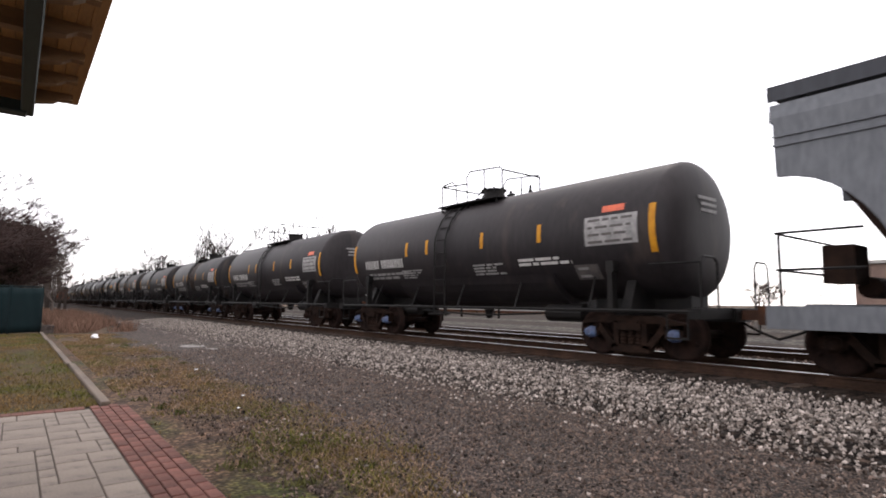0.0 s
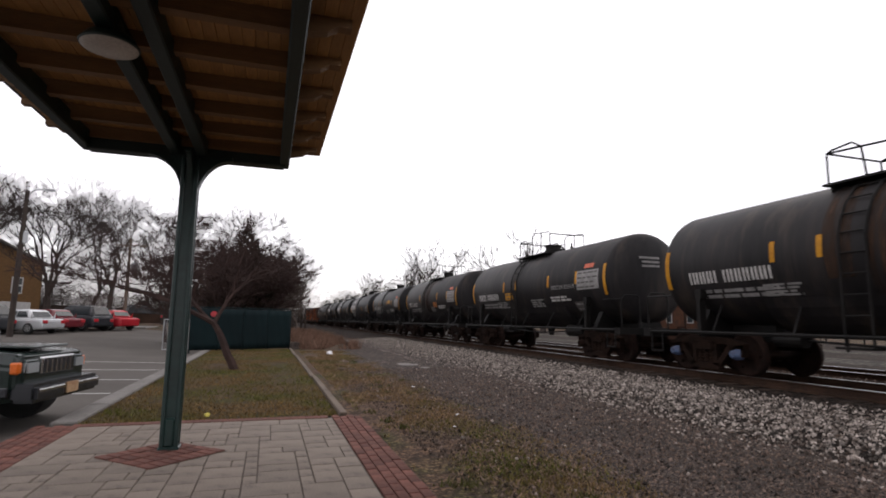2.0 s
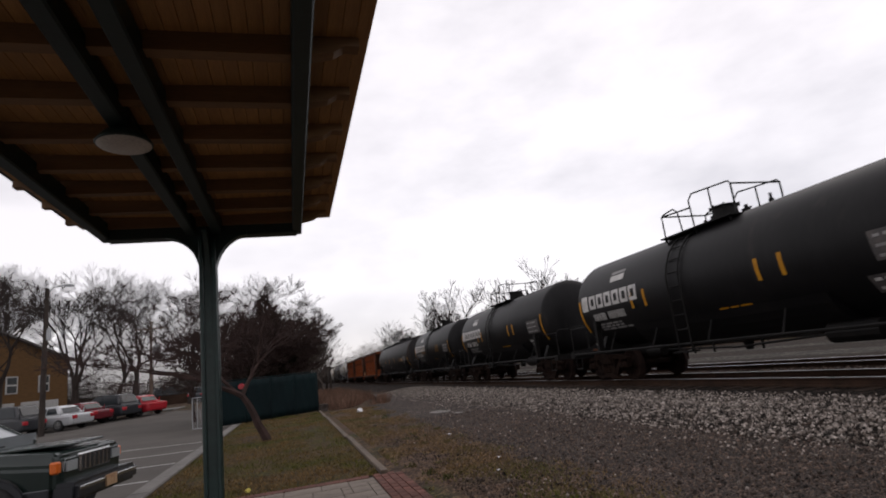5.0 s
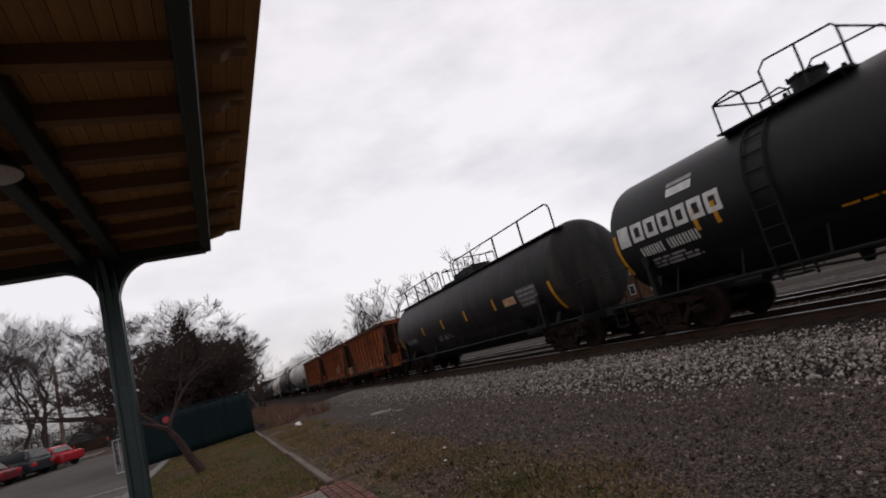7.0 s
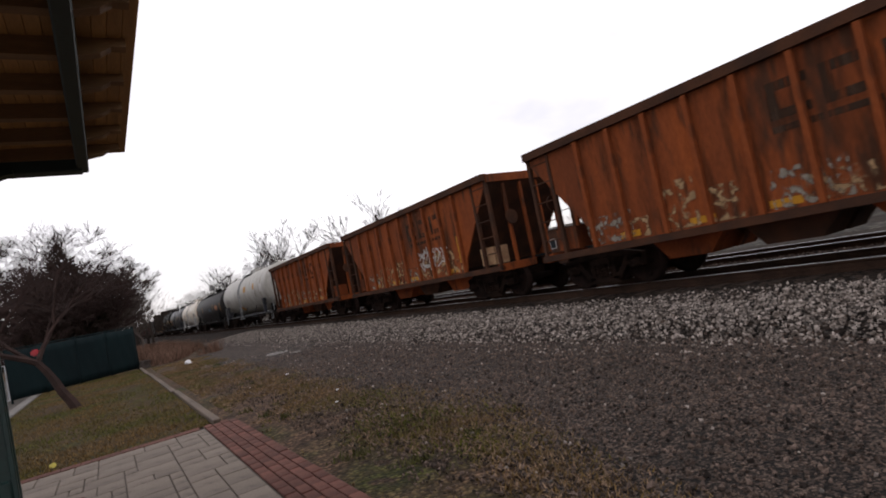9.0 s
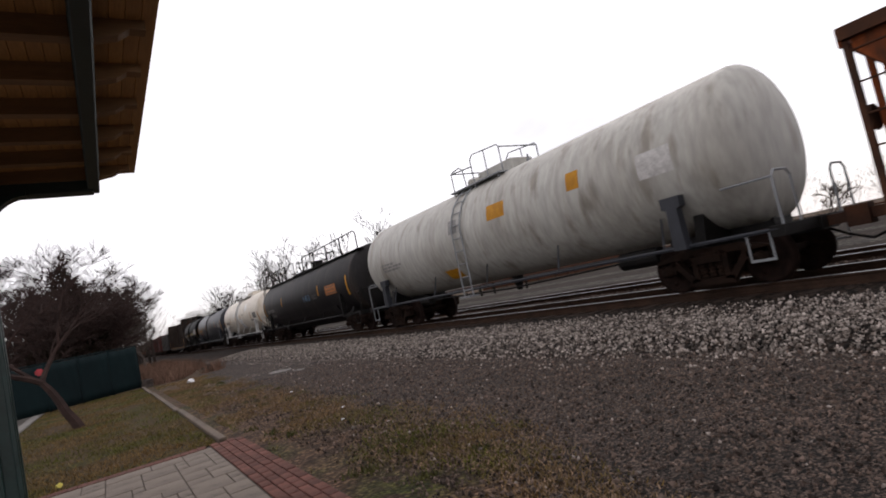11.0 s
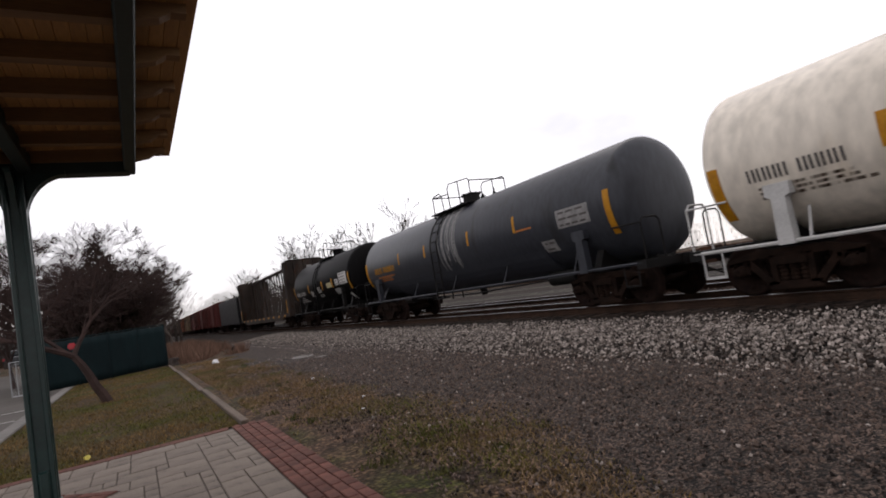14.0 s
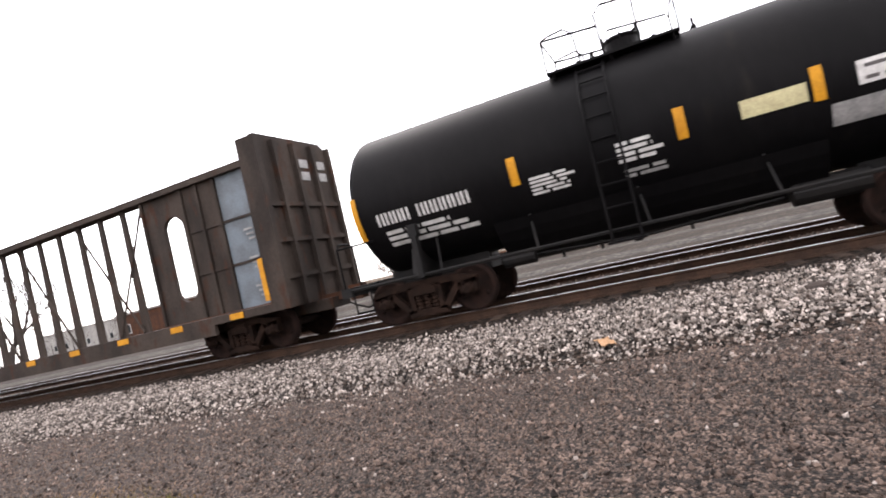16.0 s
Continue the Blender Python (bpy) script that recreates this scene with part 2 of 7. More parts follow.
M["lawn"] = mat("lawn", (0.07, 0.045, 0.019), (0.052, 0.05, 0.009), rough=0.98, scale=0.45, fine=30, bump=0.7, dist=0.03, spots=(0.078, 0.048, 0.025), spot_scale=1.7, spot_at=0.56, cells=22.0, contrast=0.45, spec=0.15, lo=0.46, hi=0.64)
M["grass_blade"] = mat("grass_blade", (0.15, 0.094, 0.036), (0.078, 0.083, 0.012), rough=0.85, scale=0.6, fine=20, bump=0, island=0.5, lo=0.45, hi=0.6, spec=0.2)
M["dead_brush"] = mat("dead_brush", (0.185, 0.112, 0.08), (0.125, 0.074, 0.053), rough=0.95, scale=0.8, fine=20, bump=0, island=0.5, spec=0.1)
M["weed_green"] = mat("weed_green", (0.046, 0.052, 0.014), (0.075, 0.066, 0.022), rough=0.85, scale=1, fine=20, bump=0, island=0.4, spec=0.15)
M["dry_grass"] = mat("dry_grass", (0.2, 0.13, 0.08), (0.13, 0.08, 0.05), rough=0.9, scale=1, fine=20, bump=0, island=0.5)
M["asphalt"] = mat("asphalt", (0.08019, 0.0711, 0.06326), (0.06415, 0.05685, 0.05038), rough=0.92, scale=0.4, fine=50, bump=0.3, spec=0.25)
M["kerb"] = mat("kerb", (0.149, 0.138, 0.127), (0.11, 0.102, 0.0935), rough=0.9, scale=3, fine=50, bump=0.3)
M["timber"] = mat("timber", (0.11, 0.0798, 0.0578), (0.0715, 0.0523, 0.0385), rough=0.9, scale=3, fine=60, bump=0.4, stretch=(2, 0.2, 2))
M["paver"] = mat("paver", (0.166, 0.136, 0.112), (0.132, 0.108, 0.089), rough=0.88, scale=2, fine=60, bump=0.3, rand=0.12, spots=(0.1, 0.082, 0.068), spot_scale=5, spot_at=0.62, spec=0.3)
M["paving_bed"] = mat("paving_bed", (0.075, 0.06, 0.05), (0.055, 0.045, 0.038), rough=0.95, scale=5, fine=60, bump=0.4, spec=0.2)
M["brick"] = mat("brick", (0.125, 0.051, 0.038), (0.088, 0.036, 0.0275), rough=0.92, scale=3, fine=70, bump=0.35, rand=0.28, spec=0.25)
M["green_iron"] = mat("green_iron", (0.0102, 0.0306, 0.02805), (0.00765, 0.0221, 0.0204), rough=0.35, scale=3, fine=20, bump=0.05)
M["green_wood"] = mat("green_wood", (0.01, 0.024, 0.022), (0.008, 0.018, 0.017), rough=0.55, scale=3, fine=30, bump=0.1)
M["deck_wood"] = mat("deck_wood", (0.3762, 0.2, 0.06513), (0.275, 0.1375, 0.045), rough=0.6, scale=2, fine=40, bump=0.2, stretch=(4, 0.25, 1), rand=0.15)
M["joist_wood"] = mat("joist_wood", (0.1896, 0.09996, 0.03804), (0.1428, 0.07416, 0.02856), rough=0.65, scale=2, fine=40, bump=0.2, stretch=(0.25, 4, 4))
M["roof_top"] = mat("roof_top", (0.07, 0.07, 0.07), (0.05, 0.05, 0.05), rough=0.9)
M["lamp_shade"] = mat("lamp_shade", (0.012, 0.03, 0.028), rough=0.4, bump=0)
M["lamp_glass"] = mat("lamp_glass", (0.5, 0.47, 0.42), (0.42, 0.39, 0.35), rough=0.35, bump=0)
M["fence_green"] = mat("fence_green", (0.0034, 0.0125, 0.0142), (0.0024, 0.0088, 0.0105), rough=0.85, scale=1, fine=70, bump=0.3, spec=0.2)
M["galvanized"] = mat("galvanized", (0.4, 0.41, 0.42), (0.33, 0.34, 0.35), rough=0.45, metal=0.6, scale=4, fine=40, bump=0.05)
M["bark"] = mat("bark", (0.052, 0.0405, 0.035), (0.034, 0.027, 0.024), rough=0.95, scale=4, fine=30, bump=0.5, stretch=(2, 2, 0.4), spec=0.2)
M["bark_red"] = mat("bark_red", (0.054, 0.0325, 0.028), (0.036, 0.023, 0.0205), rough=0.95, scale=4, fine=30, bump=0.5, spec=0.2)
M["bark_pale"] = mat("bark_pale", (0.124, 0.0973, 0.0825), (0.0907, 0.0726, 0.062), rough=0.95, scale=4, fine=30, bump=0.3)
M["evergreen"] = mat("evergreen", (0.036, 0.033, 0.022), (0.048, 0.032, 0.025), rough=0.95, scale=1, fine=20, bump=0, island=0.5, spec=0.15)
M["pole_wood"] = mat("pole_wood", (0.14, 0.1, 0.075), (0.1, 0.075, 0.06), rough=0.9, scale=3, fine=30, stretch=(3, 3, 0.3))
M["car_green"] = mat("car_green", (0.008, 0.018, 0.015), (0.007, 0.015, 0.013), rough=0.22, scale=1, fine=200, bump=0)
M["car_red"] = mat("car_red", (0.4, 0.02, 0.03), (0.36, 0.018, 0.026), rough=0.22, scale=1, fine=200, bump=0)
M["car_maroon"] = mat("car_maroon", (0.14, 0.015, 0.022), (0.12, 0.014, 0.02), rough=0.25, scale=1, fine=200, bump=0)
M["car_silver"] = mat("car_silver", (0.5, 0.51, 0.52), (0.46, 0.47, 0.48), rough=0.25, metal=0.3, scale=1, fine=200, bump=0)
M["car_dark"] = mat("car_dark", (0.025, 0.027, 0.032), (0.02, 0.022, 0.026), rough=0.25, scale=1, fine=200, bump=0)
M["glass_dark"] = mat("glass_dark", (0.02, 0.024, 0.027), (0.016, 0.02, 0.022), rough=0.12, scale=1, fine=200, bump=0, spec=0.3)
M["glass_pale"] = mat("glass_pale", (0.3, 0.32, 0.33), (0.26, 0.28, 0.29), rough=0.08, scale=1, fine=200, bump=0, spec=0.8)
M["tyre"] = mat("tyre", (0.02, 0.02, 0.02), (0.026, 0.026, 0.026), rough=0.9, scale=8, fine=60)
M["alloy"] = mat("alloy", (0.45, 0.45, 0.45), (0.38, 0.38, 0.38), rough=0.35, metal=0.7, bump=0)
M["amber"] = mat("amber", (0.6, 0.12, 0.01), (0.5, 0.1, 0.01), rough=0.3, bump=0)
M["chrome"] = mat("chrome", (0.6, 0.6, 0.6), (0.5, 0.5, 0.5), rough=0.2, metal=1.0, bump=0)
M["siding_tan"] = mat("siding_tan", (0.15, 0.083, 0.034), (0.118, 0.065, 0.028), rough=0.85, scale=2, fine=30, stretch=(1, 1, 6), spec=0.2)
M["siding_blue"] = mat("siding_blue", (0.15, 0.2, 0.26), (0.12, 0.16, 0.21), rough=0.8, scale=2, fine=30, stretch=(1, 1, 6))
M["white_paint"] = mat("white_paint", (0.413, 0.407, 0.396), (0.363, 0.358, 0.347), rough=0.6, scale=3, fine=40, bump=0.05)
M["roof_shingle"] = mat("roof_shingle", (0.2, 0.19, 0.19), (0.15, 0.145, 0.14), rough=0.95, scale=4, fine=20, bump=0.4)
M["brick_wall"] = mat("brick_wall", (0.165, 0.11, 0.088), (0.132, 0.088, 0.0715), rough=0.9, scale=1, fine=14, bump=0.2)
M["concrete"] = mat("concrete", (0.2816, 0.2712, 0.2536), (0.2328, 0.2216, 0.2112), rough=0.9, scale=0.6, fine=30, bump=0.2)
M["yard_concrete"] = mat("yard_concrete", (0.082, 0.072, 0.06), (0.036, 0.031, 0.025), rough=0.95, scale=1.6, fine=30, bump=0.4, cells=9.0, contrast=0.6, spec=0.1)
M["yard_earth"] = mat("yard_earth", (0.028, 0.0205, 0.015), (0.042, 0.032, 0.0235), rough=0.97, scale=0.7, fine=30, bump=0.4, cells=9.0, contrast=0.5, spec=0.08)
M["hopper_grey"] = mat("hopper_grey", (0.098, 0.104, 0.115), (0.08, 0.085, 0.094), rough=0.55, scale=0.8, fine=14, bump=0.05, stretch=(1, 1, 0.3), spec=0.3)
M["cream_mark"] = mat("cream_mark", (0.4, 0.36, 0.2), (0.33, 0.29, 0.16), rough=0.7, scale=6, fine=30, bump=0.02)
M["fresh_white"] = mat("fresh_white", (0.72, 0.72, 0.72), (0.62, 0.62, 0.62), rough=0.5, scale=4, fine=30, bump=0.02)
M["far_wood"] = mat("far_wood", (0.045, 0.036, 0.031), (0.031, 0.025, 0.022), rough=1.0, scale=0.5, fine=4, bump=0, island=0.35, spec=0.1)
M["litter_white"] = mat("litter_white", (0.75, 0.75, 0.76), (0.65, 0.65, 0.67), rough=0.6, bump=0.1)
M["yellow_plastic"] = mat("yellow_plastic", (0.7, 0.6, 0.12), (0.6, 0.5, 0.1), rough=0.5, bump=0.05)
M["leaf_tan"] = mat("leaf_tan", (0.3, 0.17, 0.085), (0.24, 0.135, 0.066), rough=0.8, bump=0.1)
M["bank_brown"] = mat("bank_brown", (0.07, 0.042, 0.03), (0.045, 0.029, 0.021), rough=0.97, scale=0.6, fine=9, bump=0.5, spec=0.1)
M["tank_pale"] = mat("tank_pale", (0.36, 0.35, 0.32), (0.3, 0.285, 0.255), rough=0.5, scale=0.8, fine=5, bump=0.03, stretch=(1, 1.5, 0.35), spots=(0.2, 0.18, 0.15), spot_scale=1.6, spot_at=0.6)


# ---------------- helpers of this scene ----------------
def mesh_of(bm, material, smooth=False):
    me = bpy.data.meshes.new("mesh")
    bm.normal_update()
    bm.to_mesh(me)
    bm.free()
    me.materials.append(M[material])
    if smooth:
        for p in me.polygons:
            p.use_smooth = True
    return me


def part(name, bm, material, parent=None, label="", smooth=False, at=None):
    me = bm if isinstance(bm, bpy.types.Mesh) else mesh_of(bm, material, smooth)
    ob = new(name, me)
    if parent:
        ob.parent = parent
    if at is not None:
        ob.matrix_basis = at
    return tagged(ob, label) if label else ob


def thing(name, label, category, group="", at=None):
    ob = new(name)
    ob.empty_display_size = 0.3
    if at is not None:
        ob.matrix_basis = at
    return tagged(ob, label, category, group)


def box(bm, x0, x1, y0, y1, z0, z1, m=None):
    vs = [bm.verts.new((x, y, z)) for z in (z0, z1) for x, y in ((x0, y0), (x1, y0), (x1, y1), (x0, y1))]
    for f in ((3, 2, 1, 0), (4, 5, 6, 7), (0, 1, 5, 4), (1, 2, 6, 5), (2, 3, 7, 6), (3, 0, 4, 7)):
        bm.faces.new([vs[i] for i in f])
    if m is not None:
        for v in vs:
            v.co = m @ v.co
    return vs


def bevelled(x0, x1, y0, y1, z0, z1, r=0.01, seg=1):
    bm = bmesh.new()
    box(bm, x0, x1, y0, y1, z0, z1)
    bmesh.ops.bevel(bm, geom=bm.edges[:], offset=r, segments=seg, affect="EDGES")
    return bm


def tube(bm, pts, r, sides=6, r1=None, closed=False):
    """A bent round bar through pts; r to r1 along it."""
    pts = [Vector(p) for p in pts]
    r1 = r if r1 is None else r1
    rings = []
    up = None
    for i, p in enumerate(pts):
        d = (pts[min(i + 1, len(pts) - 1)] - pts[max(i - 1, 0)]).normalized()
        if up is None:
            up = d.orthogonal().normalized()
        up = (up - d * up.dot(d)).normalized()
        side = d.cross(up)
        rad = r + (r1 - r) * i / max(1, len(pts) - 1)
        rings.append([bm.verts.new(p + (up * math.cos(2 * math.pi * k / sides) + side * math.sin(2 * math.pi * k / sides)) * rad) for k in range(sides)])
    for a, b in zip(rings, rings[1:]):
        for k in range(sides):
            bm.faces.new((a[k], a[(k + 1) % sides], b[(k + 1) % sides], b[k]))
    if sides > 2 and not closed:
        bm.faces.new(rings[0][::-1])
        bm.faces.new(rings[-1])


def lathe(bm, profile, axis="y", seg=32, at=(0, 0, 0)):
    """Profile of (along, radius) turned round an axis."""
    rings = []
    at = Vector(at)
    for a, r in profile:
        ring = []
        for k in range(seg):
            c, s = math.cos(2 * math.pi * k / seg) * r, math.sin(2 * math.pi * k / seg) * r
            ring.append(bm.verts.new(at + (Vector((c, a, s)) if axis == "y" else Vector((a, c, s)) if axis == "x" else Vector((c, s, a)))))
        rings.append(ring)
    for a, b in zip(rings, rings[1:]):
        for k in range(seg):
            bm.faces.new((a[k], b[k], b[(k + 1) % seg], a[(k + 1) % seg]))
    bm.faces.new(rings[0])
    bm.faces.new(rings[-1][::-1])
    bmesh.ops.recalc_face_normals(bm, faces=bm.faces[:])


def prism(bm, outline, lo, hi, axis="x"):
    """An outline of (a, b) pushed from lo to hi along an axis."""
    def put(a, b, c):
        return (c, a, b) if axis == "x" else (a, c, b) if axis == "y" else (a, b, c)
    v0 = [bm.verts.new(put(a, b, lo)) for a, b in outline]
    v1 = [bm.verts.new(put(a, b, hi)) for a, b in outline]
    n = len(outline)
    fs = [bm.faces.new(v0[::-1]), bm.faces.new(v1)]
    for i in range(n):
        fs.append(bm.faces.new((v0[i], v0[(i + 1) % n], v1[(i + 1) % n], v1[i])))
    bmesh.ops.recalc_face_normals(bm, faces=fs)


# ---------------- ground, roads and tracks ----------------
TRACK_X, RAIL_Z = 10.55, 0.35
TRACK2_X = 15.0


def height(x, y):
    """Height of the bare ground: level by the paving, a low bank under the tracks, rising behind the car park."""
    z = -0.03
    if 5.6 < x < 24:
        z += 0.16 * min(1.0, max(0.0, (x - 5.6) / 3.0))
    if x > 24:
        z += 0.13
    if x < -2.4:
        z = -0.14 + 0.02 * max(0.0, y - 16) * min(1.0, (-2.4 - x) / 6.0)
    return z


def ground():
    bm = bmesh.new()
    xs = [-900, -400, -200, -100, -60, -40, -30, -22, -16, -12, -9, -7, -5, -3.5, -2.5, -2.3, 0, 1.2, 2, 3, 4, 5, 5.6, 6.2, 7, 7.8, 8.6, 12, 17, 24, 30, 45, 80, 150, 300, 900]
    ys = [-900, -300, -100, -50, -25, -12, -6, -3, 0, 2, 4, 6, 8, 10, 12, 14, 16, 18, 21, 24, 28, 34, 40, 50, 65, 80, 110, 150, 220, 400, 900]
    grid = [[bm.verts.new((x, y, min(height(x, y), 3.5) - 0.004)) for x in xs] for y in ys]
    for j in range(len(ys) - 1):
        for i in range(len(xs) - 1):
            bm.faces.new((grid[j][i], grid[j][i + 1], grid[j + 1][i + 1], grid[j + 1][i]))
    tagged(part("ground", bm, "earth", smooth=True), "bare brown earth with thin winter grass", "ground", kind="structure")


def sheet(name, xs, ys, lift, material, label, category):
    bm = bmesh.new()
    grid = [[bm.verts.new((x, y, height(x, y) + lift)) for x in xs] for y in ys]
    for j in range(len(ys) - 1):
        for i in range(len(xs) - 1):
            bm.faces.new((grid[j][i], grid[j][i + 1], grid[j + 1][i + 1], grid[j + 1][i]))
    return tagged(part(name, bm, material, smooth=True), label, category, kind="structure")


def steps(a, b, n):
    return [a + (b - a) * i / n for i in range(n + 1)]


def gravel_and_ballast():
    # compacted grey gravel beside the ballast, with a wandering edge towards the grass
    bm = bmesh.new()
    ys = steps(-60, 150, 210)
    rows = []
    for y in ys:
        edge = 2.9 + 0.5 * noise.noise((0, y * 0.35, 3)) + 0.25 * noise.noise((0, y * 1.3, 7)) - 1.35 * max(0.0, min(1.0, (4.5 - y) / 3))
        if y > 22:
            edge += min(1.6, (y - 22) * 0.12)
        rows.append([bm.verts.new((x, y, height(x, y) + 0.006)) for x in (edge, edge + 0.6, 4.2, 5.0, 5.5, 5.9, 6.3)])
    for a, b in zip(rows, rows[1:]):
        for i in range(6):
            bm.faces.new((a[i], a[i + 1], b[i + 1], b[i]))
    tagged(part("gravel_strip", bm, "gravel", smooth=True), "compacted dark grey gravel beside the railway", "gravel", kind="structure")
    # ballast shoulder and bed
    bm = bmesh.new()
    prof = [(5.5, -0.09), (5.8, -0.03), (6.5, 0.04), (7.4, 0.12), (8.3, 0.15), (9.0, 0.16), (12.2, 0.16), (13.0, 0.1), (13.6, 0.12), (16.6, 0.12), (17.6, 0.02), (18.3, -0.03)]
    rows = []
    for y in steps(-90, 330, 420):
        rows.append([bm.verts.new((x + 0.12 * noise.noise((i * 3, y * 0.8, 0)), y, z + 0.03 * noise.noise((x * 2, y * 2, 1)) + 0.012)) for i, (x, z) in enumerate(prof)])
    for a, b in zip(rows, rows[1:]):
        for i in range(len(prof) - 1):
            bm.faces.new((a[i], a[i + 1], b[i + 1], b[i]))
    tagged(part("ballast_bed", bm, "ballast", smooth=True), "bed of crushed grey stone ballast under the tracks", "ballast", kind="structure")

    def stones(name, count, area, size, z_of, material, label, seed):
        rnd = random.Random(seed)
        verts, faces = [], []
        for _ in range(count):
            x, y = area(rnd)
            s = rnd.uniform(*size)
            z = z_of(x, y) + s * 0.25
            rot = Euler((rnd.uniform(0, 6), rnd.uniform(0, 6), rnd.uniform(0, 6))).to_matrix()
            k = len(verts)
            for v in ((1, 0, 0), (-1, 0, 0), (0, 0.8, 0), (0, -0.8, 0), (0.1, 0.1, 0.6), (0, -0.1, -0.6)):
                q = rot @ Vector([c * s * rnd.uniform(0.7, 1.1) for c in v])
                verts.append((x + q.x, y + q.y, z + q.z))
            faces += [(k + a, k + b, k + c) for a, b, c in ((0, 2, 4), (2, 1, 4), (1, 3, 4), (3, 0, 4), (2, 0, 5), (1, 2, 5), (3, 1, 5), (0, 3, 5))]
        me = bpy.data.meshes.new(name)
        me.from_pydata(verts, [], faces)
        me.materials.append(M[material])
        tagged(new(name, me), label, name.replace("_", " "), kind="stuff")

    def bed_z(x, y):
        for (x0, z0), (x1, z1) in zip(prof, prof[1:]):
            if x0 <= x <= x1:
                return z0 + (z1 - z0) * (x - x0) / (x1 - x0) + 0.012
        return height(x, y)

    def near_area(r):
        y = -5 + 45 * r.random() ** 1.5
        return r.triangular(5.1, 9.0, 7.5), y

    stones("ballast_stones", 56000, near_area, (0.017, 0.042), bed_z, "ballast_stone", "loose angular grey and white crushed stones", 11)
    stones("gravel_stones", 36000, lambda r: (r.uniform(1.7, 6.4), -3.5 + 20 * r.random() ** 1.5), (0.007, 0.022), lambda x, y: height(x, y) + 0.006, "gravel_stone", "fine loose brown and grey gravel", 12)
    stones("coarse_gravel", 5200, lambda r: (r.uniform(1.9, 6.0), -3.5 + 16 * r.random() ** 1.4), (0.018, 0.038), lambda x, y: height(x, y) + 0.004, "gravel_stone", "larger brown and grey stones pressed into gravel", 14)
    stones("pale_stones", 900, lambda r: (r.uniform(2.2, 6.2), r.uniform(-3, 20)), (0.012, 0.03), lambda x, y: height(x, y) + 0.01, "ballast_stone", "scattered pale stones lying on gravel", 13)
    stones("between_stones", 9000, lambda r: (r.uniform(11.6, 14.4), r.uniform(-6, 40)), (0.025, 0.05), bed_z, "gravel_stone", "brown stained crushed stone between tracks", 14)


def rail(name, x, z, label):
    out = [(-0.07, -0.18), (0.07, -0.18), (0.07, -0.165), (0.012, -0.14), (0.012, -0.05), (0.036, -0.035), (0.036, -0.004), (-0.036, -0.004), (-0.036, -0.035), (-0.012, -0.05), (-0.012, -0.14), (-0.07, -0.165)]
    ob = thing(name, label, "rail", "rails of the tracks", at=pose(x, 0, z))
    bm = bmesh.new()
    prism(bm, out, -90, 330, axis="y")
    part("rail_web", bm, "rail_steel", ob)
    bm = bmesh.new()
    prism(bm, [(-0.034, -0.004), (0.034, -0.004), (0.03, 0.0), (-0.03, 0.0)], -90, 330, axis="y")
    part("rail_head", bm, "rail_head", ob, "polished bright running surface")
    tagged(ob, kind="structure")


def tracks():
    for tx, z in ((TRACK_X, RAIL_Z), (TRACK2_X, RAIL_Z - 0.06)):
        for dx in (-0.753, 0.753):
            rail("rail", tx + dx, z, "rusty steel rail with a polished running surface")


def ties():
    me = mesh_of(bevelled(-1.3, 1.3, -0.115, 0.115, -0.1, 0.05, 0.012), "tie_wood")
    rnd = random.Random(5)
    for tx, z, n0, n1, name in ((TRACK_X, RAIL_Z - 0.22, -8, 110, "sleepers_of_track"), (TRACK2_X, RAIL_Z - 0.28, -8, 60, "sleepers_of_second_track")):
        holder = tagged(new(name), "row of weathered dark wooden railway sleepers", "sleepers", kind="structure")
        for i in range(n0, n1):
            ob = new("sleeper", me)
            ob.parent = holder
            ob.matrix_basis = pose(tx + rnd.uniform(-0.04, 0.04), i * 0.53 + rnd.uniform(-0.02, 0.02), z + rnd.uniform(-0.008, 0.008), 0, 0, rnd.uniform(-1, 1))
        bm = bmesh.new()
        for i in range(n1, 560):
            box(bm, tx - 1.3, tx + 1.3, i * 0.53 - 0.115, i * 0.53 + 0.115, z - 0.1, z + 0.05)
        tagged(part("sleeper_run", bm, "tie_wood", holder), kind="stuff")


ground()
gravel_and_ballast()
tracks()
sheet("car_park", [-60, -40, -30, -22, -16, -12, -9, -7, -5, -3.5, -2.62], steps(-30, 46, 38), 0.012, "asphalt", "worn light grey asphalt of a sloping car park", "road")
sheet("lawn", steps(-2.3, 1.1, 8), steps(8.3, 27.4, 20), 0.018, "lawn", "patchy winter lawn of brown and green grass", "lawn")


# ---------------- the train ----------------
WHEEL_R = 0.457
AXLE = 0.89
CACHE = {}


def cached(key, build, material, smooth=False):
    if key not in CACHE:
        bm = bmesh.new()
        build(bm)
        CACHE[key] = mesh_of(bm, material, smooth)
    return CACHE[key]


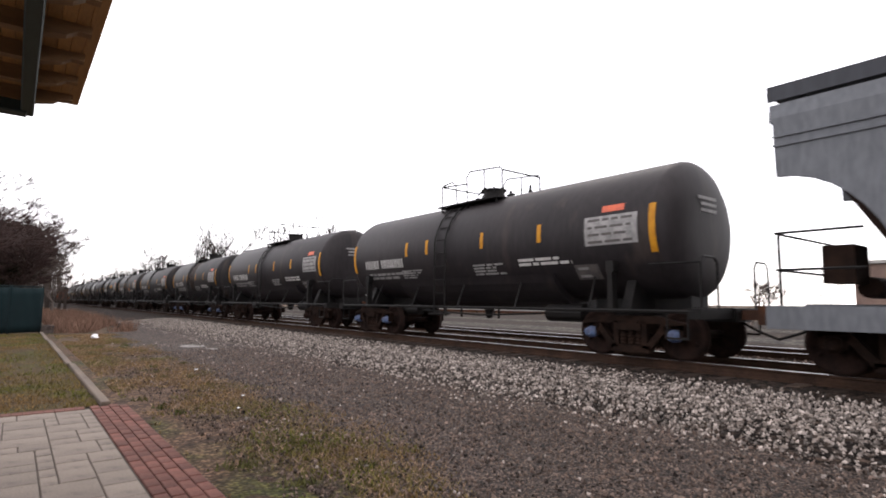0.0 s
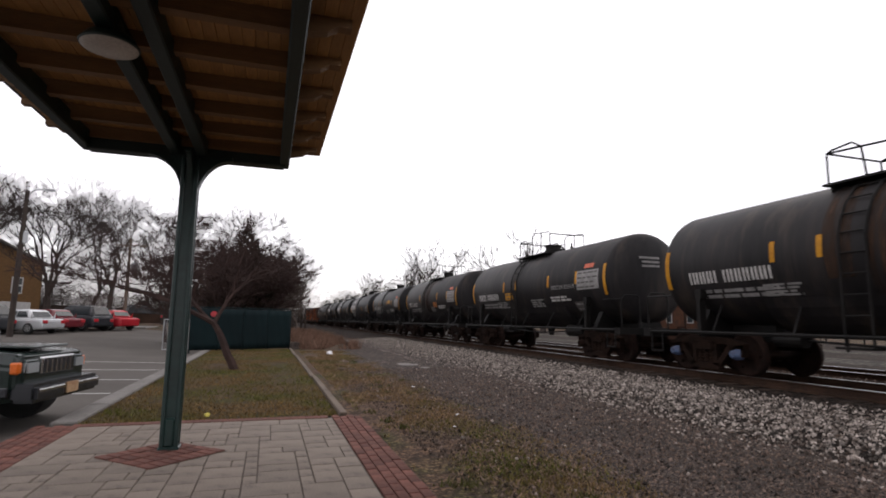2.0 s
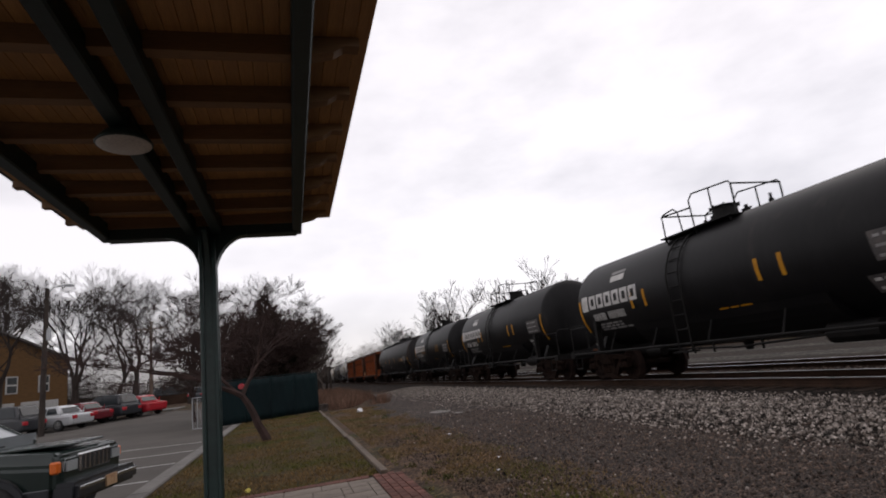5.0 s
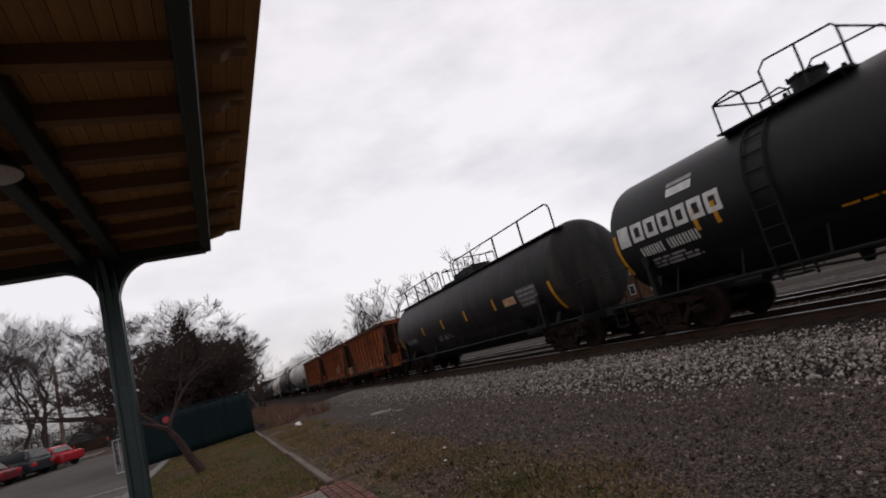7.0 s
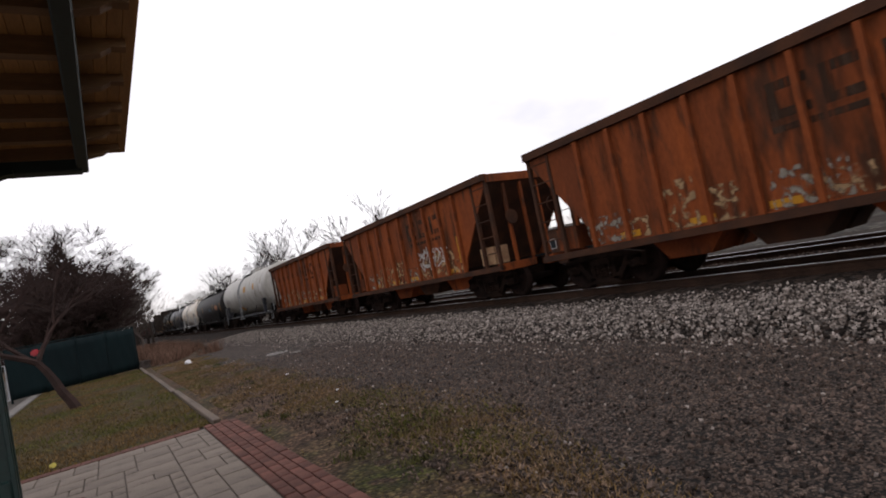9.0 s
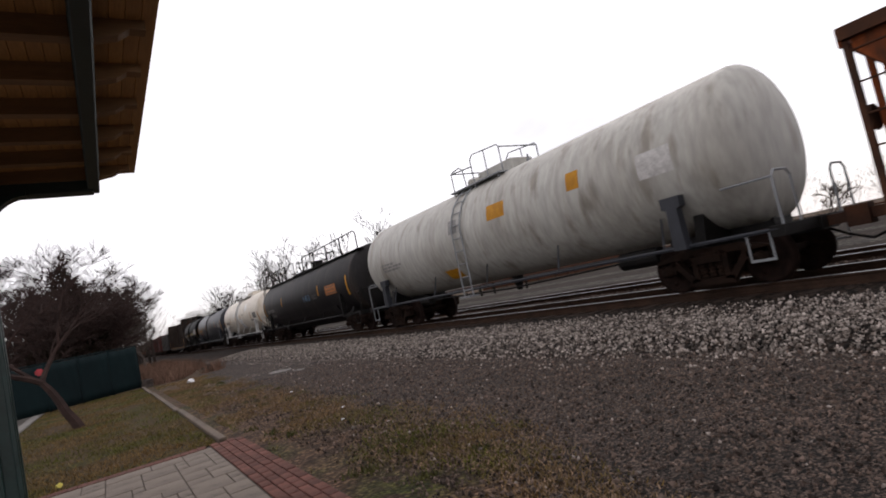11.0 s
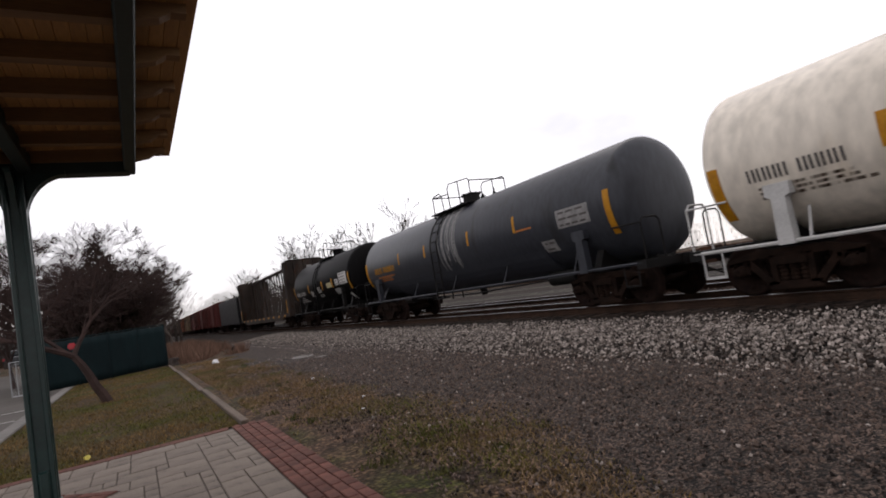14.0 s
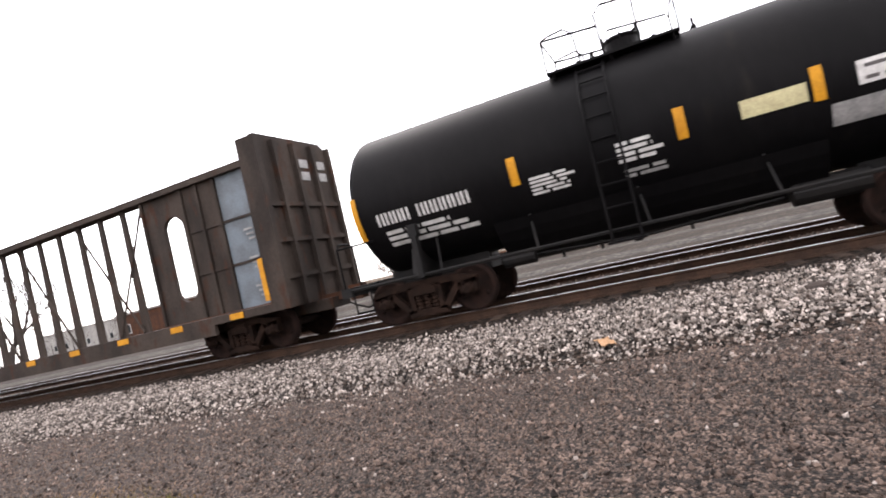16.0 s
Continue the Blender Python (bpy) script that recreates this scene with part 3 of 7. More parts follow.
def side_frame(bm):
    """Cast truck side: arched top bar, two windows, a spring pocket and the bearing boxes."""
    t0, t1 = -0.07, 0.07
    def bar(y0, z0, y1, z1, w):
        d = Vector((y1 - y0, z1 - z0))
        n = Vector((-d.y, d.x)).normalized() * w / 2
        prism(bm, [(y0 + n.x, z0 + n.y), (y1 + n.x, z1 + n.y), (y1 - n.x, z1 - n.y), (y0 - n.x, z0 - n.y)], t0, t1)
    bar(-AXLE - 0.2, 0.62, -0.55, 0.74, 0.13)
    bar(-0.56, 0.735, 0.56, 0.735, 0.14)
    bar(0.55, 0.74, AXLE + 0.2, 0.62, 0.13)
    for s in (-1, 1):
        bar(s * (AXLE - 0.16), 0.62, s * 0.36, 0.2, 0.12)
        bar(s * 0.3, 0.7, s * 0.3, 0.2, 0.1)
        prism(bm, [(s * AXLE - 0.2, 0.66), (s * AXLE - 0.17, 0.4), (s * AXLE - 0.12, 0.4), (s * AXLE - 0.1, 0.6), (s * AXLE + 0.1, 0.6), (s * AXLE + 0.12, 0.4), (s * AXLE + 0.17, 0.4), (s * AXLE + 0.2, 0.62)], t0, t1)
    bar(-0.42, 0.18, 0.42, 0.18, 0.13)


def spring(bm):
    lathe(bm, [(0.25 + i * 0.07 + dz, r) for i in range(4) for dz, r in ((0.0, 0.055), (0.015, 0.075), (0.045, 0.075), (0.06, 0.055))], "z", 10)


def spring_seat(bm):
    box(bm, -0.12, 0.12, -0.26, 0.26, 0.53, 0.66)


def wheelset(bm):
    for s in (-1, 1):
        prof = [(s * 0.67, 0.08), (s * 0.685, 0.13), (s * 0.71, 0.34), (s * 0.685, 0.39), (s * 0.685, 0.482), (s * 0.715, 0.482), (s * 0.725, WHEEL_R + 0.004), (s * 0.815, WHEEL_R - 0.004), (s * 0.815, 0.39), (s * 0.765, 0.34), (s * 0.74, 0.15), (s * 0.83, 0.12), (s * 0.83, 0.08)]
        lathe(bm, prof, "x", 22)
        lathe(bm, [(s * 0.83, 0.075), (s * 1.07, 0.075)], "x", 12)
    lathe(bm, [(-0.67, 0.08), (0.67, 0.08)], "x", 12)
    # cast marks on the wheel discs
    for s in (-1, 1):
        for a in range(3):
            m = Matrix.Rotation(a * 2.09, 4, "X")
            box(bm, s * 0.77 - 0.012, s * 0.77 + 0.012, -0.03, 0.03, 0.27, 0.33, m)


def bearing(bm):
    lathe(bm, [(-1.2, 0.05), (-1.19, 0.085), (-1.1, 0.09), (-1.09, 0.115), (-0.96, 0.115), (-0.95, 0.07)], "x", 14)
    for k in range(3):
        a = k * 2.094
        lathe(bm, [(-1.215, 0.018), (-1.185, 0.018)], "x", 6, (0, 0.055 * math.cos(a), 0.055 * math.sin(a)))


def bolster(bm):
    prism(bm, [(-1.12, 0.56), (-1.12, 0.72), (-0.5, 0.78), (0.5, 0.78), (1.12, 0.72), (1.12, 0.56), (0.5, 0.42), (-0.5, 0.42)], -0.2, 0.2, "y")
    for s in (-1, 1):
        box(bm, s * 0.55 - 0.03, s * 0.55 + 0.03, -0.75, 0.75, 0.3, 0.4)
        box(bm, -0.85, 0.85, s * 0.38 - 0.05, s * 0.38 + 0.05, 0.28, 0.4)
        for q in (-1, 1):
            box(bm, q * 0.74 - 0.06, q * 0.74 + 0.06, s * 0.38 - 0.02 + s * 0.03, s * 0.38 + 0.02 + s * 0.03, 0.26, 0.56)


WHEELS = []


def truck(car, y, cap="truck_steel", spin=True):
    tr = part("truck", cached("bolster", bolster, "truck_steel"), "truck_steel", car, "rusty cast steel bogie", at=pose(0, y, 0))
    for x in (-1.02, 1.02):
        part("side_frame", cached("side", side_frame, "truck_steel"), "truck_steel", tr, at=pose(x, 0, 0))
        part("spring_seat", cached("seat", spring_seat, "truck_steel"), "truck_steel", tr, at=pose(x, 0, 0))
        for k in (-0.17, 0.0, 0.17):
            part("spring", cached("spring", spring, "truck_steel"), "truck_steel", tr, at=pose(x, k, 0))
    for s in (-1, 1):
        ws = part("wheelset", cached("wheelset", wheelset, "wheel_steel", True), "wheel_steel", tr, at=pose(0, s * AXLE, WHEEL_R))
        part("bearing_cap", cached("bearing" + cap, bearing, cap, True), cap, tr, at=pose(0, s * AXLE, WHEEL_R))
        if spin:
            WHEELS.append((ws, s * AXLE))


def coupler_bm(bm):
    box(bm, -0.09, 0.09, -0.95, -0.1, -0.09, 0.09)
    prism(bm, [(-0.16, -0.18), (0.1, -0.18), (0.16, -0.02), (0.1, 0.1), (0.02, 0.02), (-0.06, 0.06), (-0.2, 0.12)], -0.17, 0.17, "z")


def end_gear(car, L, colour="black_iron", platform=True):
    for s in (-1, 1):
        part("coupler", cached("coupler", coupler_bm, "rust_dark"), "rust_dark", car, at=pose(0, s * (L / 2), 0.85, 0, 0, 0 if s > 0 else 180))
        bm = bmesh.new()
        tube(bm, [(0.3, s * (L / 2 - 0.7), 0.75), (0.32, s * (L / 2 - 0.35), 0.55), (0.28, s * (L / 2), 0.42)], 0.025, 6)
        part("air_hose", bm, "black_iron", car, "black rubber hose")


class Skin:
    """Marks laid on the round side of a tank, 4 mm above it. y grows to the rear; z is the height above the rails."""

    def __init__(self, car, tank, R, zc):
        self.car, self.tank, self.R, self.zc, self.drop = car, tank, R, zc, 0.0

    def quad(self, bm, y0, y1, z0, z1, lean=0.0):
        z0, z1 = z0 - self.drop, z1 - self.drop
        n = max(1, int((z1 - z0) / 0.12) + 1)
        a = [math.asin(max(-1, min(1, (z - self.zc) / self.R))) for z in (z0, z1)]
        r = self.R + 0.006
        col = []
        for i in range(n + 1):
            t = a[0] + (a[1] - a[0]) * i / n
            dy = lean * i / n
            col.append([bm.verts.new((-r * math.cos(t), y + dy, self.zc + r * math.sin(t))) for y in (y0, y1)])
        for p, q in zip(col, col[1:]):
            bm.faces.new((p[0], q[0], q[1], p[1]))

    def mark(self, name, y0, y1, z0, z1, material, label="", lean=0.0):
        bm = bmesh.new()
        self.quad(bm, y0, y1, z0, z1, lean)
        return part(name, bm, material, self.tank, label)

    def bars(self, y, z, h, groups, material, label="row of small painted marks", cw=0.62):
        """A line of writing too small or not to be copied, as plain bars; it starts at y and runs towards the front (-y)."""
        bm = bmesh.new()
        for g in groups:
            for _ in range(g):
                self.quad(bm, y - h * 0.2, y, z, z + h)
                self.quad(bm, y - h * cw, y - h * (cw - 0.2), z, z + h)
                y -= h * (cw + 0.16)
            y -= h * 0.6
        return tagged(part("lettering", bm, material, self.tank), label, kind="stuff")

    def block(self, y, z, w, lines, lh, material, seed, label="block of small painted lines"):
        rnd = random.Random(seed)
        bm = bmesh.new()
        for i in range(lines):
            yy, end = y, y - w * rnd.uniform(0.6, 1.0)
            while yy > end:
                q = rnd.uniform(0.15, 0.5)
                self.quad(bm, max(end, yy - q), yy, z - i * lh * 1.6 - lh, z - i * lh * 1.6)
                yy -= q + 0.06
        return tagged(part("lettering", bm, material, self.tank), label, kind="stuff")

    def panel(self, y0, y1, z0, z1, material, ink, seed, label):
        p = self.mark("panel", y0, y1, z0, z1, material, label)
        rnd = random.Random(seed)
        bm = bmesh.new()
        keep, self.R = self.R, self.R + 0.003
        n = max(2, int((z1 - z0) / 0.13))
        for i in range(n):
            z = z1 - (i + 0.7) * (z1 - z0) / n
            yy = y1 - 0.08
            while yy > y0 + 0.2:
                q = rnd.uniform(0.1, 0.35)
                self.quad(bm, max(y0 + 0.06, yy - q), yy, z, z + 0.05)
                yy -= q + 0.06
        self.R = keep
        tagged(part("lettering", bm, ink, p), kind="stuff")

    def scrawl(self, y, z, w, h, material, seed, label="sprayed graffiti lettering"):
        """Loose sprayed strokes."""
        rnd = random.Random(seed)
        bm = bmesh.new()
        z -= self.drop
        n = int(w / h * 2.6)
        for i in range(n):
            y0 = y - w * i / n
            pts = [(y0 + rnd.uniform(-0.1, 0.1) * h, z + rnd.uniform(0, 0.35) * h)]
            for _ in range(4):
                pts.append((pts[-1][0] - rnd.uniform(-0.25, 0.45) * h, z + rnd.uniform(0, 1) * h))
            for (ya, za), (yb, zb) in zip(pts, pts[1:]):
                k = max(2, int(abs(zb - za) / 0.1))
                r = self.R + 0.008
                prev = None
                for j in range(k + 1):
                    yy, zz = ya + (yb - ya) * j / k, za + (zb - za) * j / k
                    t = math.asin(max(-1, min(1, (zz - self.zc) / self.R)))
                    pr = [bm.verts.new((-r * math.cos(t), yy + d, self.zc + r * math.sin(t))) for d in (-0.02, 0.02)]
                    if prev:
                        bm.faces.new((prev[0], pr[0], pr[1], prev[1]))
                    prev = pr
        return tagged(part("graffiti", bm, material, self.tank), label, kind="stuff")


def tank_shell(bm, half, R, zc, head=0.5, ring=0):
    prof = [(-half + head * (1 - math.cos(math.pi / 2 * (i / 8))), max(0.02, R * math.sin(math.pi / 2 * i / 8) ** 0.6)) for i in range(9)]
    full = prof + [(-a, r) for a, r in prof[::-1]]
    if ring:
        full = prof + [(-ring, R), (-ring, R + 0.025), (ring, R + 0.025), (ring, R)] + [(-a, r) for a, r in prof[::-1]]
    lathe(bm, full, "y", 56, (0, 0, zc))


def rail_cage(car, gear, mid, half, w, z, h):
    """Handrails round a platform: a short hoop at the rear, a taller sloping one to the front, bars across the ends."""
    runs = []
    for x in (-w, w):
        runs.append([(x, half, z), (x, half, z + 0.8 * h), (x, half * 0.92, z + 0.85 * h), (x, half * 0.62, z + 0.9 * h), (x, half * 0.5, z + 0.75 * h), (x, half * 0.45, z)])
        runs.append([(x, half * 0.1, z + 0.05), (x, half * 0.12, z + 0.95 * h), (x, 0, z + 1.12 * h), (x, -half * 0.95, z + h), (x, -half, z + 0.9 * h), (x, -half, z)])
        runs.append([(x, -half * 0.45, z), (x, -half * 0.45, z + 1.06 * h)])
        runs.append([(x, half, z + 0.8 * h), (x, half * 0.1, z + 0.7 * h)])
    runs.append([(-w, half, z + 0.8 * h), (w, half, z + 0.8 * h)])
    runs.append([(-w, -half, z + 0.9 * h), (w, -half, z + 0.9 * h)])
    for r in runs:
        bm = bmesh.new()
        tube(bm, [(x, y + mid, zz) for x, y, zz in r], 0.021, 6)
        part("handrail", bm, gear, car)


def ladder(bm, x0, z0, x1, z1, y, w=0.42, n=8, path=None):
    pts = path or [(x0, z0), (x1, z1)]
    for s in (-1, 1):
        tube(bm, [(x, y + s * w / 2, z) for x, z in pts], 0.024, 6)
    tot = [0.0]
    for (xa, za), (xb, zb) in zip(pts, pts[1:]):
        tot.append(tot[-1] + math.hypot(xb - xa, zb - za))
    for i in range(n):
        d = tot[-1] * (i + 0.5) / n
        for k in range(len(pts) - 1):
            if tot[k] <= d <= tot[k + 1]:
                f = (d - tot[k]) / (tot[k + 1] - tot[k])
                x, z = pts[k][0] + (pts[k + 1][0] - pts[k][0]) * f, pts[k][1] + (pts[k + 1][1] - pts[k][1]) * f
                tube(bm, [(x, y - w / 2, z), (x, y + w / 2, z)], 0.016, 6)
                break


def tank_car(label, L, R=1.42, top=3.9, colour="tank_black", gear="black_iron", walkway=False, dome=0.3, cap="truck_steel", sill="black_iron", ring=0, box_top=False, spin=True, ladders=True, inset=0.92, cage=1.25, mid=0.3, drop=0.0, belly=None):
    car = thing("tank_car", label, "tank car", "cars of the freight train")
    zc = top - R
    half = L / 2 - inset
    bm = bmesh.new()
    tank_shell(bm, half, R, zc, 0.4, ring)
    tank = part("tank", bm, colour, car, smooth=True)
    # platform with fittings in the middle
    bm = bmesh.new()
    pl = 1.0 * cage
    for s in (-1, 1):
        box(bm, s * 0.62 - 0.28, s * 0.62 + 0.28, mid - pl, mid + pl, top - 0.13, top - 0.09)
        for y in (mid - pl * 0.9, mid, mid + pl * 0.9):
            tube(bm, [(s * 0.85, y, top - 0.1), (s * 0.75, y, top - 0.3)], 0.03, 5)
    part("top_platform", bm, gear, car, "steel grating platform")
    rail_cage(car, gear, mid, pl, 0.72, top - 0.1, 0.78)
    bm = bmesh.new()
    if box_top:
        box(bm, -0.42, 0.42, mid - 1.3, mid + 0.3, top - 0.1, top + 0.26)
        bmesh.ops.bevel(bm, geom=bm.edges[:], offset=0.03, segments=1, affect="EDGES")
        part("fittings_housing", bm, colour, car)
        bm = bmesh.new()
        lathe(bm, [(top - 0.1, 0.3), (top + 0.2, 0.3), (top + 0.26, 0.26)], "z", 18, (0, mid + 0.95, 0))
    else:
        lathe(bm, [(top - 0.1, 0.3), (top + dome - 0.05, 0.3), (top + dome, 0.33), (top + dome + 0.03, 0.3)], "z", 20, (0, mid - 0.2, 0))
        for k in range(8):
            a = k * math.pi / 4
            lathe(bm, [(top + dome - 0.06, 0.022), (top + dome + 0.05, 0.022)], "z", 6, (0.33 * math.cos(a), mid - 0.2 + 0.33 * math.sin(a), 0))
    part("manway", bm, colour if box_top else gear, car, smooth=False)
    for y, h in ((mid + 0.35, 0.16), (mid + 0.62, 0.12), (mid - 0.75, 0.12)):
        bm = bmesh.new()
        lathe(bm, [(top - 0.08, 0.09), (top + h, 0.09), (top + h + 0.02, 0.05), (top + h + 0.1, 0.04)], "z", 10, (0.1, y, 0))
        tube(bm, [(0.1, y - 0.15, top + h), (0.1, y + 0.15, top + h)], 0.025, 6)
        part("valve", bm, gear, car)
    bm = bmesh.new()
    lathe(bm, [(top - 0.05, 0.05), (top + 0.1, 0.06), (top + 0.12, 0.03), (top + 0.24, 0.03)], "z", 8, (0, mid - 1.25 * cage, 0))
    part("safety_valve", bm, gear, car)
    if walkway:
        bm = bmesh.new()
        box(bm, -0.95, -0.6, -half + 0.1, half + 0.1, top - 0.22, top - 0.18)
        part("walkway", bm, gear, car)
        bm = bmesh.new()
        for a, b in ((-half + 0.1, mid - 0.6), (mid + 1.1, half + 0.05)):
            ys = steps(a, b, 4)
            for y in ys[1:-1]:
                tube(bm, [(-0.95, y, top - 0.2), (-0.95, y, top + 0.6)], 0.034, 6)
            tube(bm, [(-0.95, a, top - 0.2), (-0.95, a, top + 0.42), (-0.95, a + 0.06, top + 0.54), (-0.95, a + 0.2, top + 0.6), (-0.95, b - 0.2, top + 0.6), (-0.95, b - 0.06, top + 0.54), (-0.95, b, top + 0.42), (-0.95, b, top - 0.2)], 0.027, 6)
        part("walkway_railing", bm, gear, car)
        bm = bmesh.new()
        ladder(bm, 0, 0, 0, 0, half + 0.25, 0.4, 9, [(-1.1, 0.8), (-1.1, top - 0.4), (-0.95, top - 0.1)])
        part("end_ladder", bm, gear, car)
    if ladders and not walkway:
        bm = bmesh.new()
        path = [(-R - 0.05, 0.72), (-R - 0.05, zc + 0.2)] + [(-(R + 0.05) * math.cos(a), zc + (R + 0.05) * math.sin(a)) for a in (0.35, 0.6, 0.85, 1.05)]
        ladder(bm, 0, 0, 0, 0, mid + pl * 0.35, 0.45, 9, path)
        part("side_ladder", bm, gear, car)
        bm = bmesh.new()
        box(bm, -R - 0.2, -R + 0.1, mid + pl * 0.35 - 0.3, mid + pl * 0.35 + 0.3, 0.7, 0.74)
        part("ladder_step", bm, gear, car)
    # stub sills, bolsters and the long side pipe
    for s in (-1, 1):
        bm = bmesh.new()
        y1 = s * (L / 2 - 0.45)
        y0 = s * (half - 2.4)
        ym = s * (half - 0.25)
        box(bm, -0.33, 0.33, min(y0, ym), max(y0, ym), 0.72, zc - R + 0.3)
        box(bm, -0.3, 0.3, min(ym, y1), max(ym, y1), 0.72, 0.97)
        box(bm, -1.45, 1.45, s * (L / 2 - 0.62) - 0.12, s * (L / 2 - 0.62) + 0.12, 0.78, 0.96)
        yb = s * (L / 2 - 2.1)
        prism(bm, [(-1.2, 0.85), (-1.18, 0.96), (-R * 0.7, zc - R * 0.72), (-0.7, zc - R * 0.86), (0.7, zc - R * 0.86), (R * 0.7, zc - R * 0.72), (1.18, 0.96), (1.2, 0.85), (0.5, 0.78), (-0.5, 0.78)], yb - 0.1, yb + 0.1, "y")
        part("end_underframe", bm, "black_iron", car)
    for s in (-1, 1):
        bm = bmesh.new()
        tube(bm, [(s * 1.42, -L / 2 + 0.6, 0.9), (s * 1.42, L / 2 - 0.6, 0.9)], 0.035, 6)
        for y in steps(-half + 1.8, half - 1.8, 4):
            tube(bm, [(s * 1.42, y, 0.9), (s * (R * 0.78), y + 0.08, zc - R * 0.66)], 0.022, 5)
        part("side_pipe", bm, sill, car)
    # uprights and handrails at the ends
    for s in (-1, 1):
        y = s * (L / 2 - 0.55)
        for x in (-1.35, 0.75):
            bm = bmesh.new()
            tube(bm, [(x, y, 0.9), (x, y, 1.75), (x + 0.1, y, 1.85), (x + 0.5, y, 1.85), (x + 0.6, y, 1.75), (x + 0.6, y, 0.9)], 0.022, 6)
            part("end_handrail", bm, gear, car)
        bm = bmesh.new()
        tube(bm, [(-1.35, y, 1.75), (-1.35, s * (half - 0.5), 1.75)], 0.02, 6)
        part("grab_bar", bm, gear, car)
        for x in (-1.42, 1.42):
            bm = bmesh.new()
            box(bm, x - 0.02, x + 0.02, s * (L / 2 - 0.95) - 0.2, s * (L / 2 - 0.95) + 0.2, 0.42, 0.46)
            for d in (-0.19, 0.19):
                tube(bm, [(x, s * (L / 2 - 0.95) + d, 0.44), (x, s * (L / 2 - 0.95) + d, 0.9)], 0.018, 5)
            part("sill_step", bm, gear, car)
        bm = bmesh.new()
        yj, wide = s * (L / 2 - 2.3), 1.0 if sill != "black_iron" else 0.45
        prism(bm, [(yj - 0.13 * wide, 0.86), (yj + 0.13 * wide, 0.86), (yj + 0.11 * wide, 1.62), (yj + 0.2 * wide, 1.66), (yj + 0.2 * wide, 1.86), (yj - 0.2 * wide, 1.86), (yj - 0.2 * wide, 1.66), (yj - 0.11 * wide, 1.62)], -R * 1.0 - 0.03, -R * 0.9)
        part("jacking_post", bm, sill, car)
    if belly is None:
        belly = 0.55 if walkway else zc - R - 0.2
    if belly:
        # added rounded filler under the belly: closes the bright gap below the tank
        bm = bmesh.new()
        turns = [math.radians(205 + 130 * k / 14) for k in range(15)]
        rounded = [(R * 0.97 * math.cos(a), belly + R * 0.97 * (1 + math.sin(a))) for a in turns]
        prism(bm, rounded, -half + 2.9, half - 2.9, "y")
        part("belly_filler", bm, colour, car)
    # brake gear below the belly
    bm = bmesh.new()
    lathe(bm, [(-0.55, 0.02), (-0.5, 0.2), (0.5, 0.2), (0.55, 0.02)], "y", 14, (-0.7, -half + 2.9, 0.82))
    lathe(bm, [(-0.3, 0.15), (0.3, 0.15)], "y", 14, (-0.75, half - 3.1, 0.8))
    lathe(bm, [(0.6, 0.08), (0.75, 0.12), (1.05, 0.2)], "z", 14, (0, 0.3, 0))
    tube(bm, [(-0.7, -half + 3.5, 0.8), (-0.6, 0, 0.7), (-0.7, half - 3.3, 0.8)], 0.025, 5)
    for y in (-0.6, 0.9, 1.6):
        tube(bm, [(-0.5, y, 0.95), (-0.5, y, 0.62)], 0.03, 5)
    part("brake_gear", bm, "black_iron", car)
    for s in (-1, 1):
        truck(car, s * (L / 2 - 2.1), cap, spin)
    end_gear(car, L)
    sk = Skin(car, tank, R, zc)
    sk.drop = drop
    return car, sk, half, zc


def standard_marks(sk, half, zc, seed, name=(4, 6), panel="grey_mark", ends="yellow_mark", big=0.26, stripes=(0.41, 0.24, -0.15, -0.47), orange=True):
    """Reflective yellow stripes, the owner's marks near the rear end, data blocks and hazard panels."""
    R = sk.R
    rnd = random.Random(seed)
    for s in (-1, 1):
        sk.mark("reflector", s * (half - 0.4) - 0.065, s * (half - 0.4) + 0.065, zc - 0.3, zc + 0.6, ends, "upright yellow reflective stripe")
    for y in [half * k for k in stripes]:
        sk.mark("reflector", y - 0.055, y + 0.055, zc + 0.08, zc + 0.48, ends)
    sk.bars(half - 1.1, zc - 0.22, big, name, "white_mark", "white owner's mark as plain bars")
    sk.block(half - 1.2, zc - 0.36, 2.4, 2, 0.07, "grey_mark", seed + 1)
    if orange:
        sk.mark("panel", half * 0.25, half * 0.25 + 0.8, zc - 0.92, zc - 0.62, "orange_mark", "orange product panel")
    sk.block(half * 0.47, zc - 0.32, 1.1, 4, 0.04, "grey_mark", seed + 2)
    sk.block(-half * 0.08, zc - 0.3, 1.2, 4, 0.045, "grey_mark", seed + 3)
    sk.block(-half * 0.35, zc - 0.25, 1.6, 2, 0.06, "white_mark", seed + 4)
    sk.panel(-half + 0.7, -half + 1.9, zc - 0.1, zc + 0.48, panel, "dark_mark", seed + 5, "pale stencilled data panel")
    sk.mark("panel", -half + 1.0, -half + 1.5, zc + 0.55, zc + 0.68, "red_mark")
    sk.panel(-half + 1.7, -half + 2.3, zc - 0.75, zc - 0.45, "dark_mark", "grey_mark", seed + 6, "framed inspection panel")
    # marks on the heads
    for s in (-1, 1):
        bm = bmesh.new()
        for i in range(3):
            box(bm, -0.35 - 0.1 * (i == 0), 0.25, s * (half + 0.005) - 0.004, s * (half + 0.005) + 0.004, zc + 0.55 - i * 0.12, zc + 0.61 - i * 0.12)
        tagged(part("lettering", bm, "grey_mark", sk.tank), kind="stuff")


